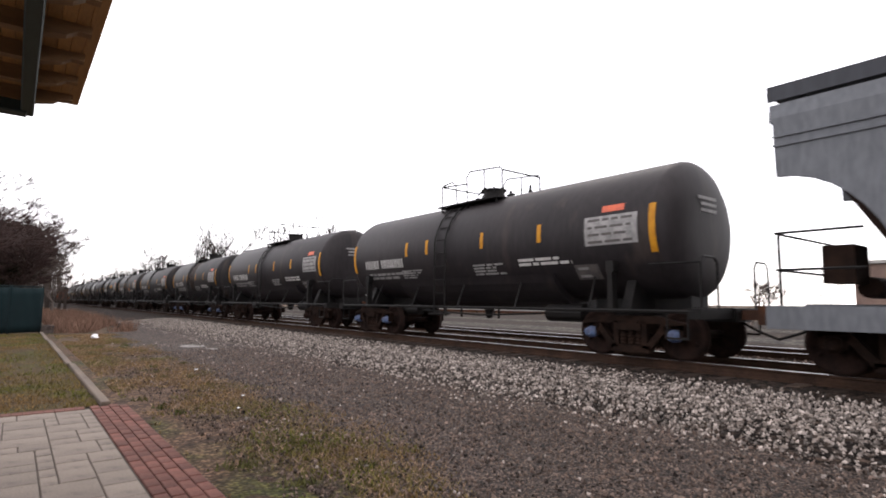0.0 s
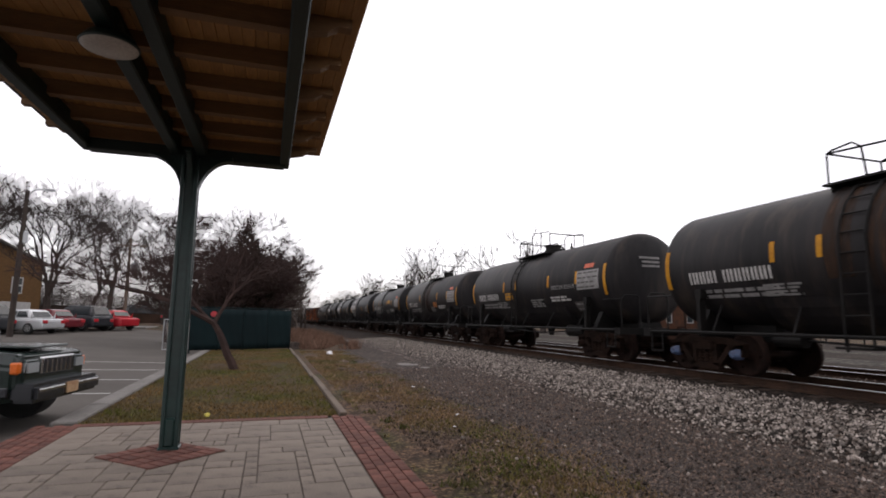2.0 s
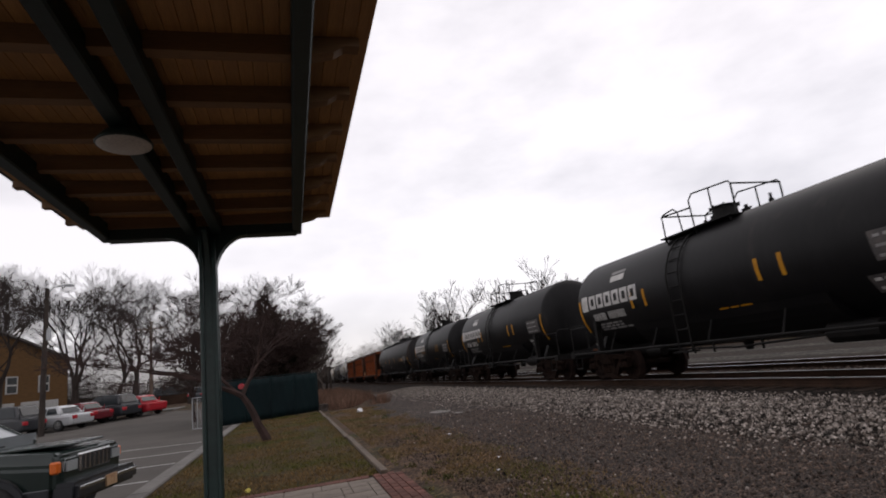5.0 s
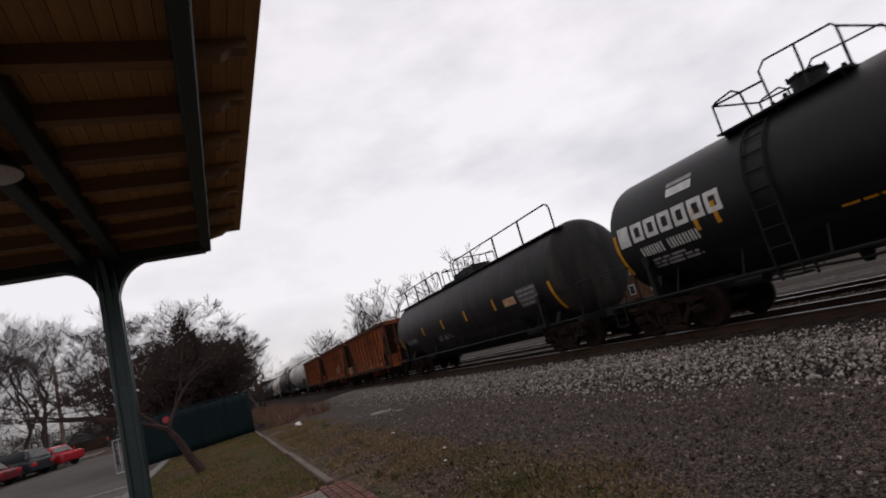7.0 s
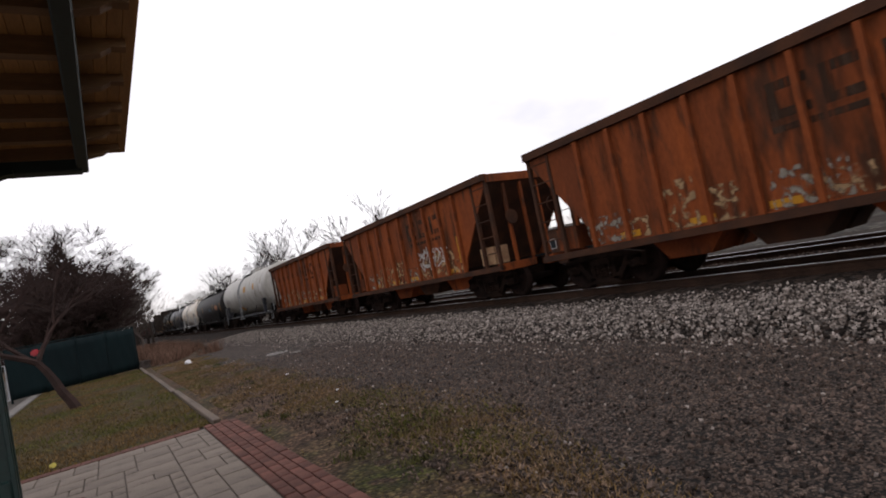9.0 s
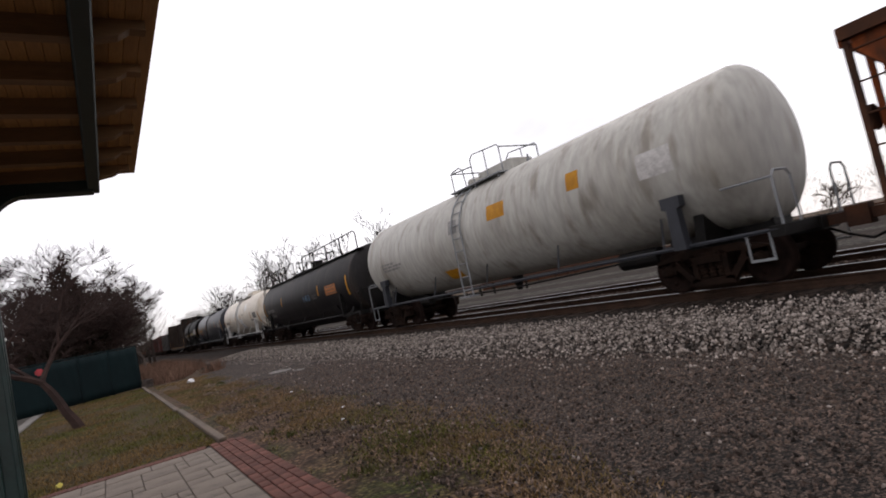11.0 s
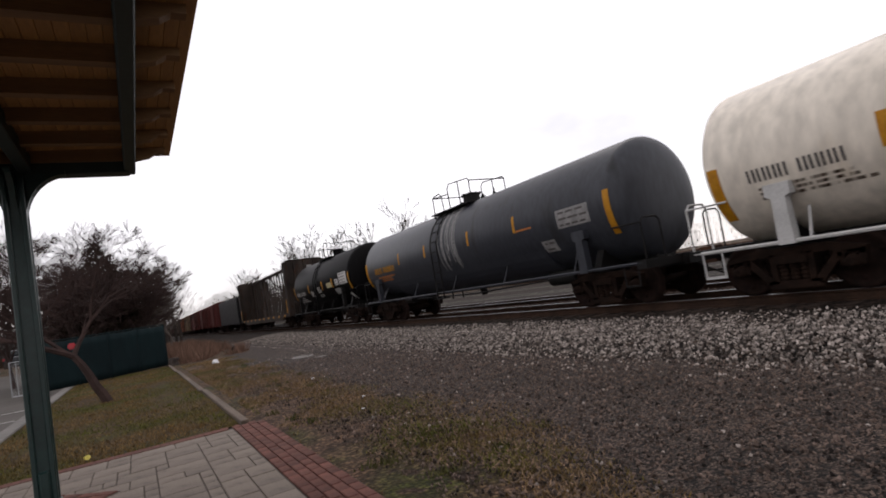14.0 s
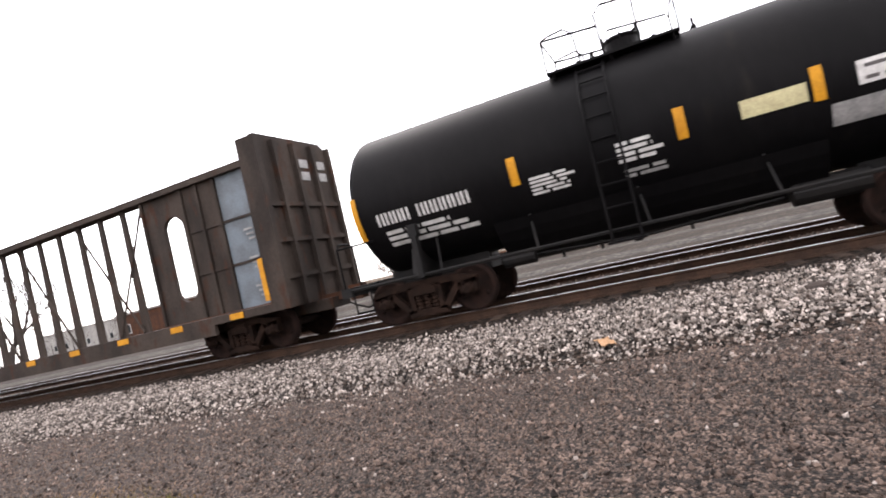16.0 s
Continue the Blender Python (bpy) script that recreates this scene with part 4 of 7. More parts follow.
def writing(sk, words, y, z, h, material):
    cu = bpy.data.curves.new("writing", "FONT")
    cu.body, cu.size, cu.extrude = words, h / 0.7, 0.002
    ob = bpy.data.objects.new("writing", cu)
    dg = bpy.context.evaluated_depsgraph_get()
    scene.collection.objects.link(ob)
    dg.update()
    me = bpy.data.meshes.new_from_object(ob.evaluated_get(dg))
    bpy.data.objects.remove(ob)
    me.materials.clear()
    me.materials.append(M[material])
    r = sk.R + 0.007
    z -= sk.drop
    for v in me.vertices:
        t = math.asin(max(-1, min(1, (z + v.co.y - sk.zc) / sk.R)))
        v.co = (-(r + v.co.z) * math.cos(t), y - v.co.x, sk.zc + r * math.sin(t))
    tagged(part("writing", me, material, sk.tank), words.lower() + " in pale letters", kind="stuff")


def hopper_car(label, L, seed, slogan=True, spin=True):
    """Open-topped ribbed hopper with sloping end sheets, cage ends and chutes below."""
    car = thing("hopper_car", label, "hopper car", "cars of the freight train")
    W, top, low = 1.5, 3.32, 0.95
    b = L / 2 - 2.5
    e = L / 2 - 0.85
    col = "rust_orange"
    for s in (-1, 1):
        bm = bmesh.new()
        prism(bm, [(-b, low), (b, low), (b + 0.1, low + 0.35), (e - 0.12, top - 0.2), (e - 0.12, top), (-e + 0.12, top), (-e + 0.12, top - 0.2), (-b - 0.1, low + 0.35)], s * W - 0.02, s * W + 0.02)
        side = part("side_sheet", bm, col, car, "rust-streaked orange steel side")
        n = 9
        for i in range(n):
            y = -b + 2 * b * i / (n - 1)
            part("rib", cached("rib", lambda q: box(q, -0.06, 0.06, -0.045, 0.045, low, top - 0.08), col), col, side, at=pose(s * (W + 0.06), y, 0))
        bm = bmesh.new()
        box(bm, s * (W + 0.05) - 0.09, s * (W + 0.05) + 0.09, -e, e, top - 0.06, top + 0.12)
        part("top_chord", bm, "rust_dark", car)
        bm = bmesh.new()
        box(bm, s * (W + 0.02) - 0.08, s * (W + 0.02) + 0.08, -e, e, low - 0.14, low)
        part("side_sill", bm, "rust_dark", car)
        # open cage at each end
        for q in (-1, 1):
            bm = bmesh.new()
            for y in (b + 0.95, e - 0.05):
                box(bm, s * W - 0.05, s * W + 0.05, q * y - 0.04, q * y + 0.04, low, top)
            for k in range(5):
                z = low + 0.35 + k * 0.45
                tube(bm, [(s * (W + 0.02), q * (b + 0.95), z), (s * (W + 0.02), q * (e - 0.05), z)], 0.016, 5)
            part("end_ladder", bm, "rust_dark", car)
    for q in (-1, 1):
        bm = bmesh.new()
        prism(bm, [(q * e, top), (q * e, top - 0.12), (q * (b - 0.2), low + 0.1), (q * (b - 0.26), low + 0.16)], -W, W)
        part("slope_sheet", bm, "rust_dark", car)
        bm = bmesh.new()
        box(bm, -W, W, q * e - 0.05, q * e + 0.05, top - 0.12, top + 0.1)
        for x in (-0.9, -0.3, 0.3, 0.9):
            box(bm, x - 0.04, x + 0.04, q * (e - 0.08) - 0.04, q * (e - 0.08) + 0.04, low, top)
        box(bm, -W, W, q * (e - 0.1) - 0.1, q * (e - 0.1) + 0.1, low - 0.16, low + 0.04)
        part("end_frame", bm, col, car)
        bm = bmesh.new()
        box(bm, -W + 0.1, -0.9, q * (b + 0.95) - 0.3, q * (b + 0.95) + 0.3, low + 0.06, low + 0.55)
        part("brake_housing", bm, "tan_mark" if seed == 2 and q < 0 else "rust_orange", car)
        bm = bmesh.new()
        lathe(bm, [(-0.02, 0.2), (0.02, 0.2)], "y", 16, (-0.9, q * (e + 0.04), 2.2))
        part("brake_wheel", bm, "rust_dark", car)
        truck(car, q * (L / 2 - 2.1), "truck_steel", spin)
    bm = bmesh.new()
    box(bm, -0.3, 0.3, -e, e, 0.75, low + 0.1)
    part("centre_sill", bm, "black_iron", car)
    for y in (-b * 0.55, 0, b * 0.55):
        bm = bmesh.new()
        for s in (-1, 1):
            prism(bm, [(y - 0.8, low - 0.1), (y + 0.8, low - 0.1), (y + 0.45, 0.42), (y - 0.45, 0.42)], s * 0.45 - 0.35, s * 0.45 + 0.35)
        part("chute", bm, "rust_orange" if y else "rust_dark", car)
    end_gear(car, L)
    def plate(name, y0, y1, z0, z1, m, lab=""):
        bm = bmesh.new()
        box(bm, -W - 0.026, -W - 0.021, y0, y1, z0, z1)
        part(name, bm, m, car, lab)

    rnd = random.Random(seed)
    if slogan:
        for i, y in enumerate((-b * 0.2, -b * 0.42, -b * 0.64)):
            lab = "faded dark owner's logo as plain shapes"
            plate("faded_logo", y + 0.15, y + 0.3, top - 1.0, top - 0.42, "brown_stain", lab)
            plate("faded_logo", y - 0.3, y + 0.15, top - 0.57, top - 0.42, "brown_stain", lab)
            plate("faded_logo", y - 0.3, y + 0.15, top - 1.0, top - 0.86, "brown_stain", lab)
            plate("faded_logo", y - 0.4, y + 0.3, top - 1.2, top - 1.1, "brown_stain", lab)
    for y in (b * 0.75, b * 0.3, -b * 0.1, -b * 0.8):
        plate("reflector", y - 0.24, y + 0.24, low + 0.06, low + 0.18, "yellow_mark")
    plate("reflector", -b + 0.12, -b + 0.24, low + 0.3, low + 1.1, "yellow_mark")
    def film(name, x, y0, y1, z0, z1, m, lab):
        bm = bmesh.new()
        bm.faces.new([bm.verts.new((x, y, z)) for y, z in ((y1, z0), (y0, z0), (y0, z1), (y1, z1))])
        part(name, bm, m, car, lab)

    film("rust_bloom", -W - 0.024, -b, b, low + 0.02, top - 0.1, "rust_bloom", "dark rust streaks")
    for i in range(8):
        y, w, hh = -b + 2 * b * (i + rnd.uniform(0.15, 0.85)) / 8, rnd.uniform(0.3, 0.6), rnd.uniform(0.4, 0.95)
        film("worn_patch", -W - 0.028 - 0.002 * i, y - w, y + w, low + 0.03, low + hh, "worn_white" if i % 4 == 3 else "worn_tan", "pale worn patch")
    if seed == 2:
        bm = bmesh.new()
        for i in range(44):
            y, z = -0.9 - rnd.random() * 1.7, low + 0.4 + rnd.random() * 0.5
            a = rnd.uniform(0, 3.1)
            m = Matrix.Translation((-W - 0.03, y, z)) @ Matrix.Rotation(a, 4, "X")
            box(bm, -0.003, 0.003, -0.018, 0.018, -0.16, 0.16, m)
        tagged(part("graffiti", bm, "white_mark", car), "white sprayed graffiti", kind="stuff")
    return car


def covered_hopper(label, L):
    """Smooth-sided covered hopper: full sides cut away in a quarter round at the ends, slope sheets coloured dark for
    shade behind, open end platforms.
    """
    car = thing("covered_hopper_car", label, "hopper car", "cars of the freight train")
    W, top, low = 1.5, 4.3, 1.0
    e = L / 2 - 0.62
    za, ra = low + 1.95, 1.5
    arch = [(e - 0.12 - ra * math.sin(u), za - 1.9 * (1 - math.cos(u))) for u in steps(0.0, math.pi / 2, 10)]
    outline = [(-e + 0.1, top - 0.45), (e - 0.1, top - 0.45)] + arch + [(e - 2.2, low), (-e + 2.2, low)] + [(-y, z) for y, z in arch[::-1]]
    for s in (-1, 1):
        bm = bmesh.new()
        prism(bm, outline, s * W - 0.03, s * W + 0.03)
        part("side_sheet", bm, "hopper_grey", car)
        for z in (top - 0.72, top - 0.86):
            bm = bmesh.new()
            box(bm, s * (W + 0.045) - 0.015, s * (W + 0.045) + 0.015, -e + 0.1, e - 0.1, z - 0.035, z)
            part("side_moulding", bm, "hopper_grey", car)
        bm = bmesh.new()
        box(bm, s * W - 0.06, s * W + 0.06, -e - 0.1, e + 0.1, low - 0.32, low + 0.02)
        part("side_sill", bm, "hopper_grey", car)
    # near-black colour paints in the shade on the bin's slope sheets
    bm = bmesh.new()
    prism(bm, [(-e + 2.1, low), (e - 2.1, low), (e - 1.45, low + 0.75), (e - 0.95, za - 0.35), (e - 0.8, za + 0.2), (e - 0.8, top - 0.5), (-e + 0.8, top - 0.5), (-e + 0.8, za + 0.2), (-e + 0.95, za - 0.35), (-e + 1.45, low + 0.75)], -W + 0.04, W - 0.04)
    part("bin", bm, "truck_steel", car, "sloping end sheets of the bin, shade put into their dark colour")
    bm = bmesh.new()
    prism(bm, [(-W - 0.03, top - 0.5), (W + 0.03, top - 0.5), (W - 0.03, top - 0.22), (0.8, top - 0.08), (-0.8, top - 0.08), (-W + 0.03, top - 0.22)], -e + 0.05, e - 0.05, "y")
    part("roof", bm, "hopper_grey", car)
    for s in (-1, 1):
        bm = bmesh.new()
        box(bm, s * 1.15 - 0.3, s * 1.15 + 0.3, -e + 0.02, e - 0.02, top - 0.06, top - 0.02)
        box(bm, s * 1.45 - 0.015, s * 1.45 + 0.015, -e + 0.02, e - 0.02, top - 0.16, top + 0.08)
        for y in steps(-e + 0.5, e - 0.5, 10):
            box(bm, s * 1.3 - 0.02, s * 1.3 + 0.02, y - 0.03, y + 0.03, top - 0.3, top - 0.06)
        part("running_board", bm, "tank_grey", car, "dark steel roof walkway")
    for q in (-1, 1):
        bm = bmesh.new()
        box(bm, -W, W, q * (e - 0.6) - 0.7, q * (e - 0.6) + 0.7, low - 0.06, low - 0.02)
        part("end_platform", bm, "hopper_grey", car)
        bm = bmesh.new()
        tube(bm, [(-W + 0.05, q * (e - 0.08), low), (-W + 0.05, q * (e - 0.08), 2.1)], 0.025, 6)
        for k in (1.55, 2.1):
            tube(bm, [(-W, q * (e - 0.05), k), (W, q * (e - 0.05), k)], 0.02, 6)
            tube(bm, [(-W, q * (e - 0.05), k), (-W, q * (e - 1.15), k)], 0.02, 6)
        part("end_railing", bm, "black_iron", car)
        bm = bmesh.new()
        box(bm, -1.2, -0.55, q * (e - 0.75) - 0.2, q * (e - 0.75) + 0.2, 1.35, 1.9)
        lathe(bm, [(-0.4, 0.16), (0.4, 0.16)], "x", 12, (-0.2, q * (e - 0.95), 1.3))
        part("brake_cylinder", bm, "truck_steel", car)
        truck(car, q * (L / 2 - 2.1))
    bm = bmesh.new()
    box(bm, -W - 0.036, -W - 0.031, e - 2.62, e - 2.42, low + 0.5, low + 1.25)
    part("reflector", bm, "yellow_mark", car)
    bm = bmesh.new()
    box(bm, -0.3, 0.3, -e, e, 0.75, 1.05)
    for y in (-3.2, 0, 3.2):
        prism(bm, [(y - 1.4, low), (y + 1.4, low), (y + 0.4, 0.4), (y - 0.4, 0.4)], -0.9, 0.9)
    part("chute", bm, "hopper_grey", car)
    end_gear(car, L)
    return car


def centre_beam_car(label, L):
    """Flat car with tall bulkhead ends and an open beam along its middle."""
    car = thing("centre_beam_flat_car", label, "flat car", "cars of the freight train")
    low, top = 1.05, 4.55
    e = L / 2 - 1.1
    bm = bmesh.new()
    box(bm, -1.45, 1.45, -e, e, 0.85, 1.02)
    part("deck", bm, "beam_brown", car)
    bm = bmesh.new()
    box(bm, -0.35, 0.35, -e - 0.6, e + 0.6, 0.6, 0.85)
    part("centre_sill", bm, "beam_brown", car)
    for s in (-1, 1):
        bm = bmesh.new()
        box(bm, s * 1.42 - 0.05, s * 1.42 + 0.05, -e + 1.8, e - 1.8, 0.62, 0.85)
        part("side_sill", bm, "beam_brown", car)
    bm = bmesh.new()
    box(bm, -0.22, 0.22, -e, e, top - 0.16, top)
    part("top_beam", bm, "beam_brown", car)
    n = 8
    ys = steps(-e + 5.7, e - 5.7, n)
    for y in ys:
        part("beam_post", cached("post", lambda q: prism(q, [(-0.13, low - 0.05), (0.13, low - 0.05), (0.07, top - 0.16), (-0.07, top - 0.16)], -0.045, 0.045), "beam_brown"), "beam_brown", car, at=pose(0, y, 0))
    bm = bmesh.new()
    for a in (0, 3, 6):
        tube(bm, [(-0.1, ys[a], low), (-0.1, ys[a + 2], top - 0.25)], 0.035, 6)
    tube(bm, [(-0.1, ys[1], low), (-0.1, -e + 4.85, top - 0.25)], 0.035, 6)
    tube(bm, [(0.1, ys[7], low), (0.1, e - 4.85, top - 0.25)], 0.035, 6)
    part("brace", bm, "beam_brown", car)
    for q in (-1, 1):
        # solid panel with a tall rounded slot, then a pale lined part next to the bulkhead
        def slab(bm, y0, y1, z0, z1):
            box(bm, -0.06, 0.06, min(q * (e - y0), q * (e - y1)), max(q * (e - y0), q * (e - y1)), z0, z1)
        bm = bmesh.new()
        slab(bm, 2.25, 3.55, low, top - 0.16)
        slab(bm, 4.25, 4.9, low, top - 0.16)
        z0, z1, r, c = low + 0.5, top - 0.75, 0.35, 3.9
        slab(bm, 3.55, 4.25, low, z0 - 0.0)
        slab(bm, 3.55, 4.25, z1, top - 0.16)
        for zz, d in ((z0, 1), (z1, -1)):
            for k in (-1, 1):
                arc = [(q * (e - c - k * r * math.cos(u)), zz + d * r * (1 - math.sin(u))) for u in steps(0, math.pi / 2, 6)]
                prism(bm, arc + [(q * (e - c - k * r), zz)], -0.06, 0.06)
        part("slotted_panel", bm, "beam_brown", car)
        bm = bmesh.new()
        slab(bm, 0.0, 2.25, low, top - 0.16)
        part("end_panel", bm, "panel_blue" if q < 0 else "beam_brown", car)
        for y in (1.2, 2.25, 2.85, 3.4, 4.85):
            bm = bmesh.new()
            box(bm, -0.13, 0.13, q * (e - y) - 0.04, q * (e - y) + 0.04, low, top - 0.16)
            part("panel_stiffener", bm, "beam_brown", car)
        for z in (2.15, 3.25):
            bm = bmesh.new()
            slab(bm, 0.0, 3.36, z - 0.03, z + 0.03)
            for v in bm.verts:
                v.co.x *= 1.6
            part("panel_stiffener", bm, "beam_brown", car)
        bm = bmesh.new()
        yb = q * (e + 0.1)
        prism(bm, [(-1.42, 0.85), (1.42, 0.85), (1.42, top - 0.05), (1.2, top + 0.12), (-1.2, top + 0.12), (-1.42, top - 0.05)], yb - 0.05, yb + 0.05, "y")
        bh = part("bulkhead", bm, "beam_brown", car)
        yf = yb + q * 0.05
        for b0 in [(x - 0.05, x + 0.05, yf - 0.12, yf + 0.12, 0.85, top) for x in (-0.7, 0.0, 0.7, 1.4)] + [(-1.46, -1.3, yb - 0.24, yb + 0.24, 0.85, top)]:
            bm = bmesh.new()
            box(bm, *b0)
            part("bulkhead_post", bm, "beam_brown", bh)
        for z in (1.5, 2.3, 3.1):
            bm = bmesh.new()
            box(bm, -1.29, 1.34, yf - 0.08, yf + 0.08, z - 0.05, z + 0.05)
            part("bulkhead_rail", bm, "beam_brown", bh)
        for x in (0.35, 1.05):
            bm = bmesh.new()
            for k in range(2):
                box(bm, x - 0.17, x + 0.17, yb + q * 0.06 - 0.005, yb + q * 0.06 + 0.005, top - 0.55 - 0.3 * k, top - 0.35 - 0.3 * k)
            tagged(part("lettering", bm, "grey_mark", bh), kind="stuff")
        bm = bmesh.new()
        box(bm, -1.475, -1.465, yb - q * 0.28 - 0.06, yb - q * 0.28 + 0.06, 1.1, 2.0)
        part("reflector", bm, "yellow_mark", bh)
        truck(car, q * (L / 2 - 2.6))
    for y in steps(-e + 1.2, e - 1.2, 9):
        bm = bmesh.new()
        box(bm, -1.478, -1.47, y - 0.28, y + 0.1, 0.87, 1.0)
        part("reflector", bm, "yellow_mark", car)
    for i, y in enumerate((0.6, 1.5)):
        for z in (1.5, 2.2, 2.9):
            bm = bmesh.new()
            for k in range(3):
                box(bm, -0.085, -0.075, -e + y - 0.14, -e + y + 0.14 - 0.05 * k, z - k * 0.12, z + 0.05 - k * 0.12)
            tagged(part("lettering", bm, "grey_mark", car), kind="stuff")
    end_gear(car, L)
    return car


def box_car(label, L, colour, top=3.9, gondola=False):
    car = thing("gondola_car" if gondola else "box_car", label, "freight car", "cars of the freight train")
    e = L / 2 - 0.6
    bm = bmesh.new()
    if gondola:
        for s in (-1, 1):
            box(bm, s * 1.45 - 0.05, s * 1.45 + 0.05, -e, e, 0.85, top)
            box(bm, -1.45, 1.45, s * e - 0.05, s * e + 0.05, 0.85, top)
        box(bm, -1.45, 1.45, -e, e, 0.85, 1.0)
    else:
        box(bm, -1.45, 1.45, -e, e, 0.85, top - 0.2)
    part("body", bm, colour, car)
    if not gondola:
        bm = bmesh.new()
        prism(bm, [(-1.5, top - 0.2), (1.5, top - 0.2), (1.3, top - 0.05), (0, top), (-1.3, top - 0.05)], -e - 0.05, e + 0.05, "y")
        part("roof", bm, colour, car)
        bm = bmesh.new()
        box(bm, -1.52, -1.46, -1.3, 1.3, 0.95, top - 0.3)
        part("door", bm, colour, car, "sliding steel door")
    bm = bmesh.new()
    for y in steps(-e + 0.2, e - 0.2, 14):
        for s in (-1, 1):
            box(bm, s * 1.49 - 0.03, s * 1.49 + 0.03, y - 0.05, y + 0.05, 0.85, top - 0.22)
    tagged(part("side_post", bm, colour, car), kind="stuff")
    bm = bmesh.new()
    box(bm, -0.3, 0.3, -e - 0.3, e + 0.3, 0.65, 0.85)
    part("centre_sill", bm, "black_iron", car)
    for q in (-1, 1):
        truck(car, q * (L / 2 - 2.3), spin=False)
    end_gear(car, L)
    return car


# coupling places along the train at the start, front to rear
COUPLINGS = [-11.6, 3.9, 17.7, 31.5, 44.54, 57.73, 70.84, 83.8, 97.8, 111.1, 123.57, 141.55, 153.5, 165.5, 177.7, 194.8, 211.9, 226.83, 243.71, 256.4, 277.4, 292.0]
SPEED, SLOWING = 16.2415, 0.039213
CARS = []


def stand(car, i):
    y0, y1 = COUPLINGS[i], COUPLINGS[i + 1]
    CARS.append((car, (y0 + y1) / 2))


def length(i):
    return COUPLINGS[i + 1] - COUPLINGS[i]


def build_train():
    stand(covered_hopper("pale grey covered hopper car with roof walkway", length(0)), 0)
    # black sulphur tank cars
    specs = [
        (1, "black tank car with yellow reflectors, white marks and blue bearing caps", "tank_dusty", "cap_blue"),
        (2, "black tank car with orange panel and top ladder", "tank_dusty", "truck_steel"),
        (3, "sooty black tank car with brown stained middle band", "tank_sooty", "cap_blue"),
        (4, "dull black tank car with yellow panel and molten sulfur lettering", "tank_sooty", "truck_steel"),
        (5, "dull black tank car with rusty streaks under the hatch", "tank_sooty", "truck_steel"),
        (6, "black tank car with graffiti and a yellow panel", "tank_black", "truck_steel"),
    ]
    for i, label, colour, cap in specs:
        car, sk, half, zc = tank_car(label, length(i), inset=1.0 if i < 3 else 0.92, drop=0.2, R=1.36 if i > 2 else 1.38, top=3.76 if i > 2 else 3.86, colour=colour, cap=cap)
        standard_marks(sk, half, zc, 20 + i, name=(4, 6), panel="grey_mark", stripes=(0.32, 0.12, -0.34, -0.66) if i in (4, 5) else (0.41, 0.24, -0.15, -0.47), orange=i not in (4, 5))
        if i in (3, 5):
            w = 0.5 if i == 3 else 0.35
            sk.mark("stain", 0.05 - w, 0.05 + w, zc - 0.7, zc + 1.5, "brown_stain", "brown rusty stain down the side")
            sk.mark("stain", 0.8, 0.8 + w, zc - 0.3, zc + 1.5, "brown_stain")
        if i == 4:
            sk.panel(half * 0.31 - 0.75, half * 0.31 - 0.05, zc - 0.25, zc + 0.02, "yellow_mark", "dark_mark", 5, "yellow panel with dark lines")
            writing(sk, "MOLTEN SULFUR", -half * 0.38, zc - 0.02, 0.135, "grey_mark")
        if i == 5:
            sk.panel(-half * 0.31, -half * 0.19, zc - 0.32, zc - 0.04, "orange_mark", "brown_stain", 6, "orange product panel")
        if i == 6:
            sk.scrawl(half * 0.62, zc - 0.45, 0.9, 0.4, "grey_mark", 3)
            sk.scrawl(half * 0.42, zc - 0.55, 1.2, 0.75, "white_mark", 4)
            sk.mark("panel", -half * 0.38, -half * 0.22, zc + 0.2, zc + 0.45, "yellow_mark", "yellow panel")
        stand(car, i)
    for i in (7, 8, 9):
        car, sk, half, zc = tank_car("glossy black tank car with a bold white owner's logo", length(i), inset=1.13, drop=0.42, R=1.4, top=3.78, dome=0.34)
        for s in (-1, 1):
            sk.mark("reflector", s * (half - 0.42) - 0.05, s * (half - 0.42) + 0.05, zc - 0.4, zc + 0.6, "yellow_mark")
        for y in (half * 0.45, half * 0.35, -half * 0.3, -half * 0.4):
            sk.mark("reflector", y - 0.05, y + 0.05, zc + 0.05, zc + 0.5, "yellow_mark")
        # the logo: a slanted emblem and six bold rounded blocks
        logo = bmesh.new()
        y = half - 0.55
        sk.quad(logo, y - 0.36, y, zc + 0.25, zc + 0.72)
        y -= 0.46
        for k in range(6):
            h = 0.42
            for a, b_, c, d in ((0, 0.1, 0, h), (0.26, 0.36, 0.0, h), (0, 0.36, h - 0.1, h), (0, 0.36, 0.0, 0.1)):
                sk.quad(logo, y - b_, y - a, zc + 0.28 + c, zc + 0.28 + d)
            y -= 0.43
        part("logo", logo, "white_mark", sk.tank, "bold white logo of plain shapes")
        sk.mark("logo_flag", half - 2.9, half - 2.2, zc + 0.95, zc + 1.12, "white_mark")
        sk.mark("logo_flag", half - 2.9, half - 2.2, zc + 1.16, zc + 1.24, "grey_mark")
        sk.bars(half - 1.1, zc - 0.1, 0.22, (4, 5), "white_mark", "white owner's mark as plain bars")
        sk.block(half - 1.2, zc - 0.2, 1.6, 3, 0.05, "grey_mark", 40 + i)
        sk.panel(-half + 0.7, -half + 1.8, zc - 0.05, zc + 0.45, "dark_mark", "grey_mark", 50 + i, "dark stencilled data panel")
        sk.panel(-half + 1.6, -half + 2.1, zc - 0.55, zc - 0.25, "dark_mark", "white_mark", 60 + i, "framed inspection panel")
        sk.block(-half * 0.05, zc - 0.35, 1.0, 3, 0.05, "yellow_mark", 70 + i)
        stand(car, i)
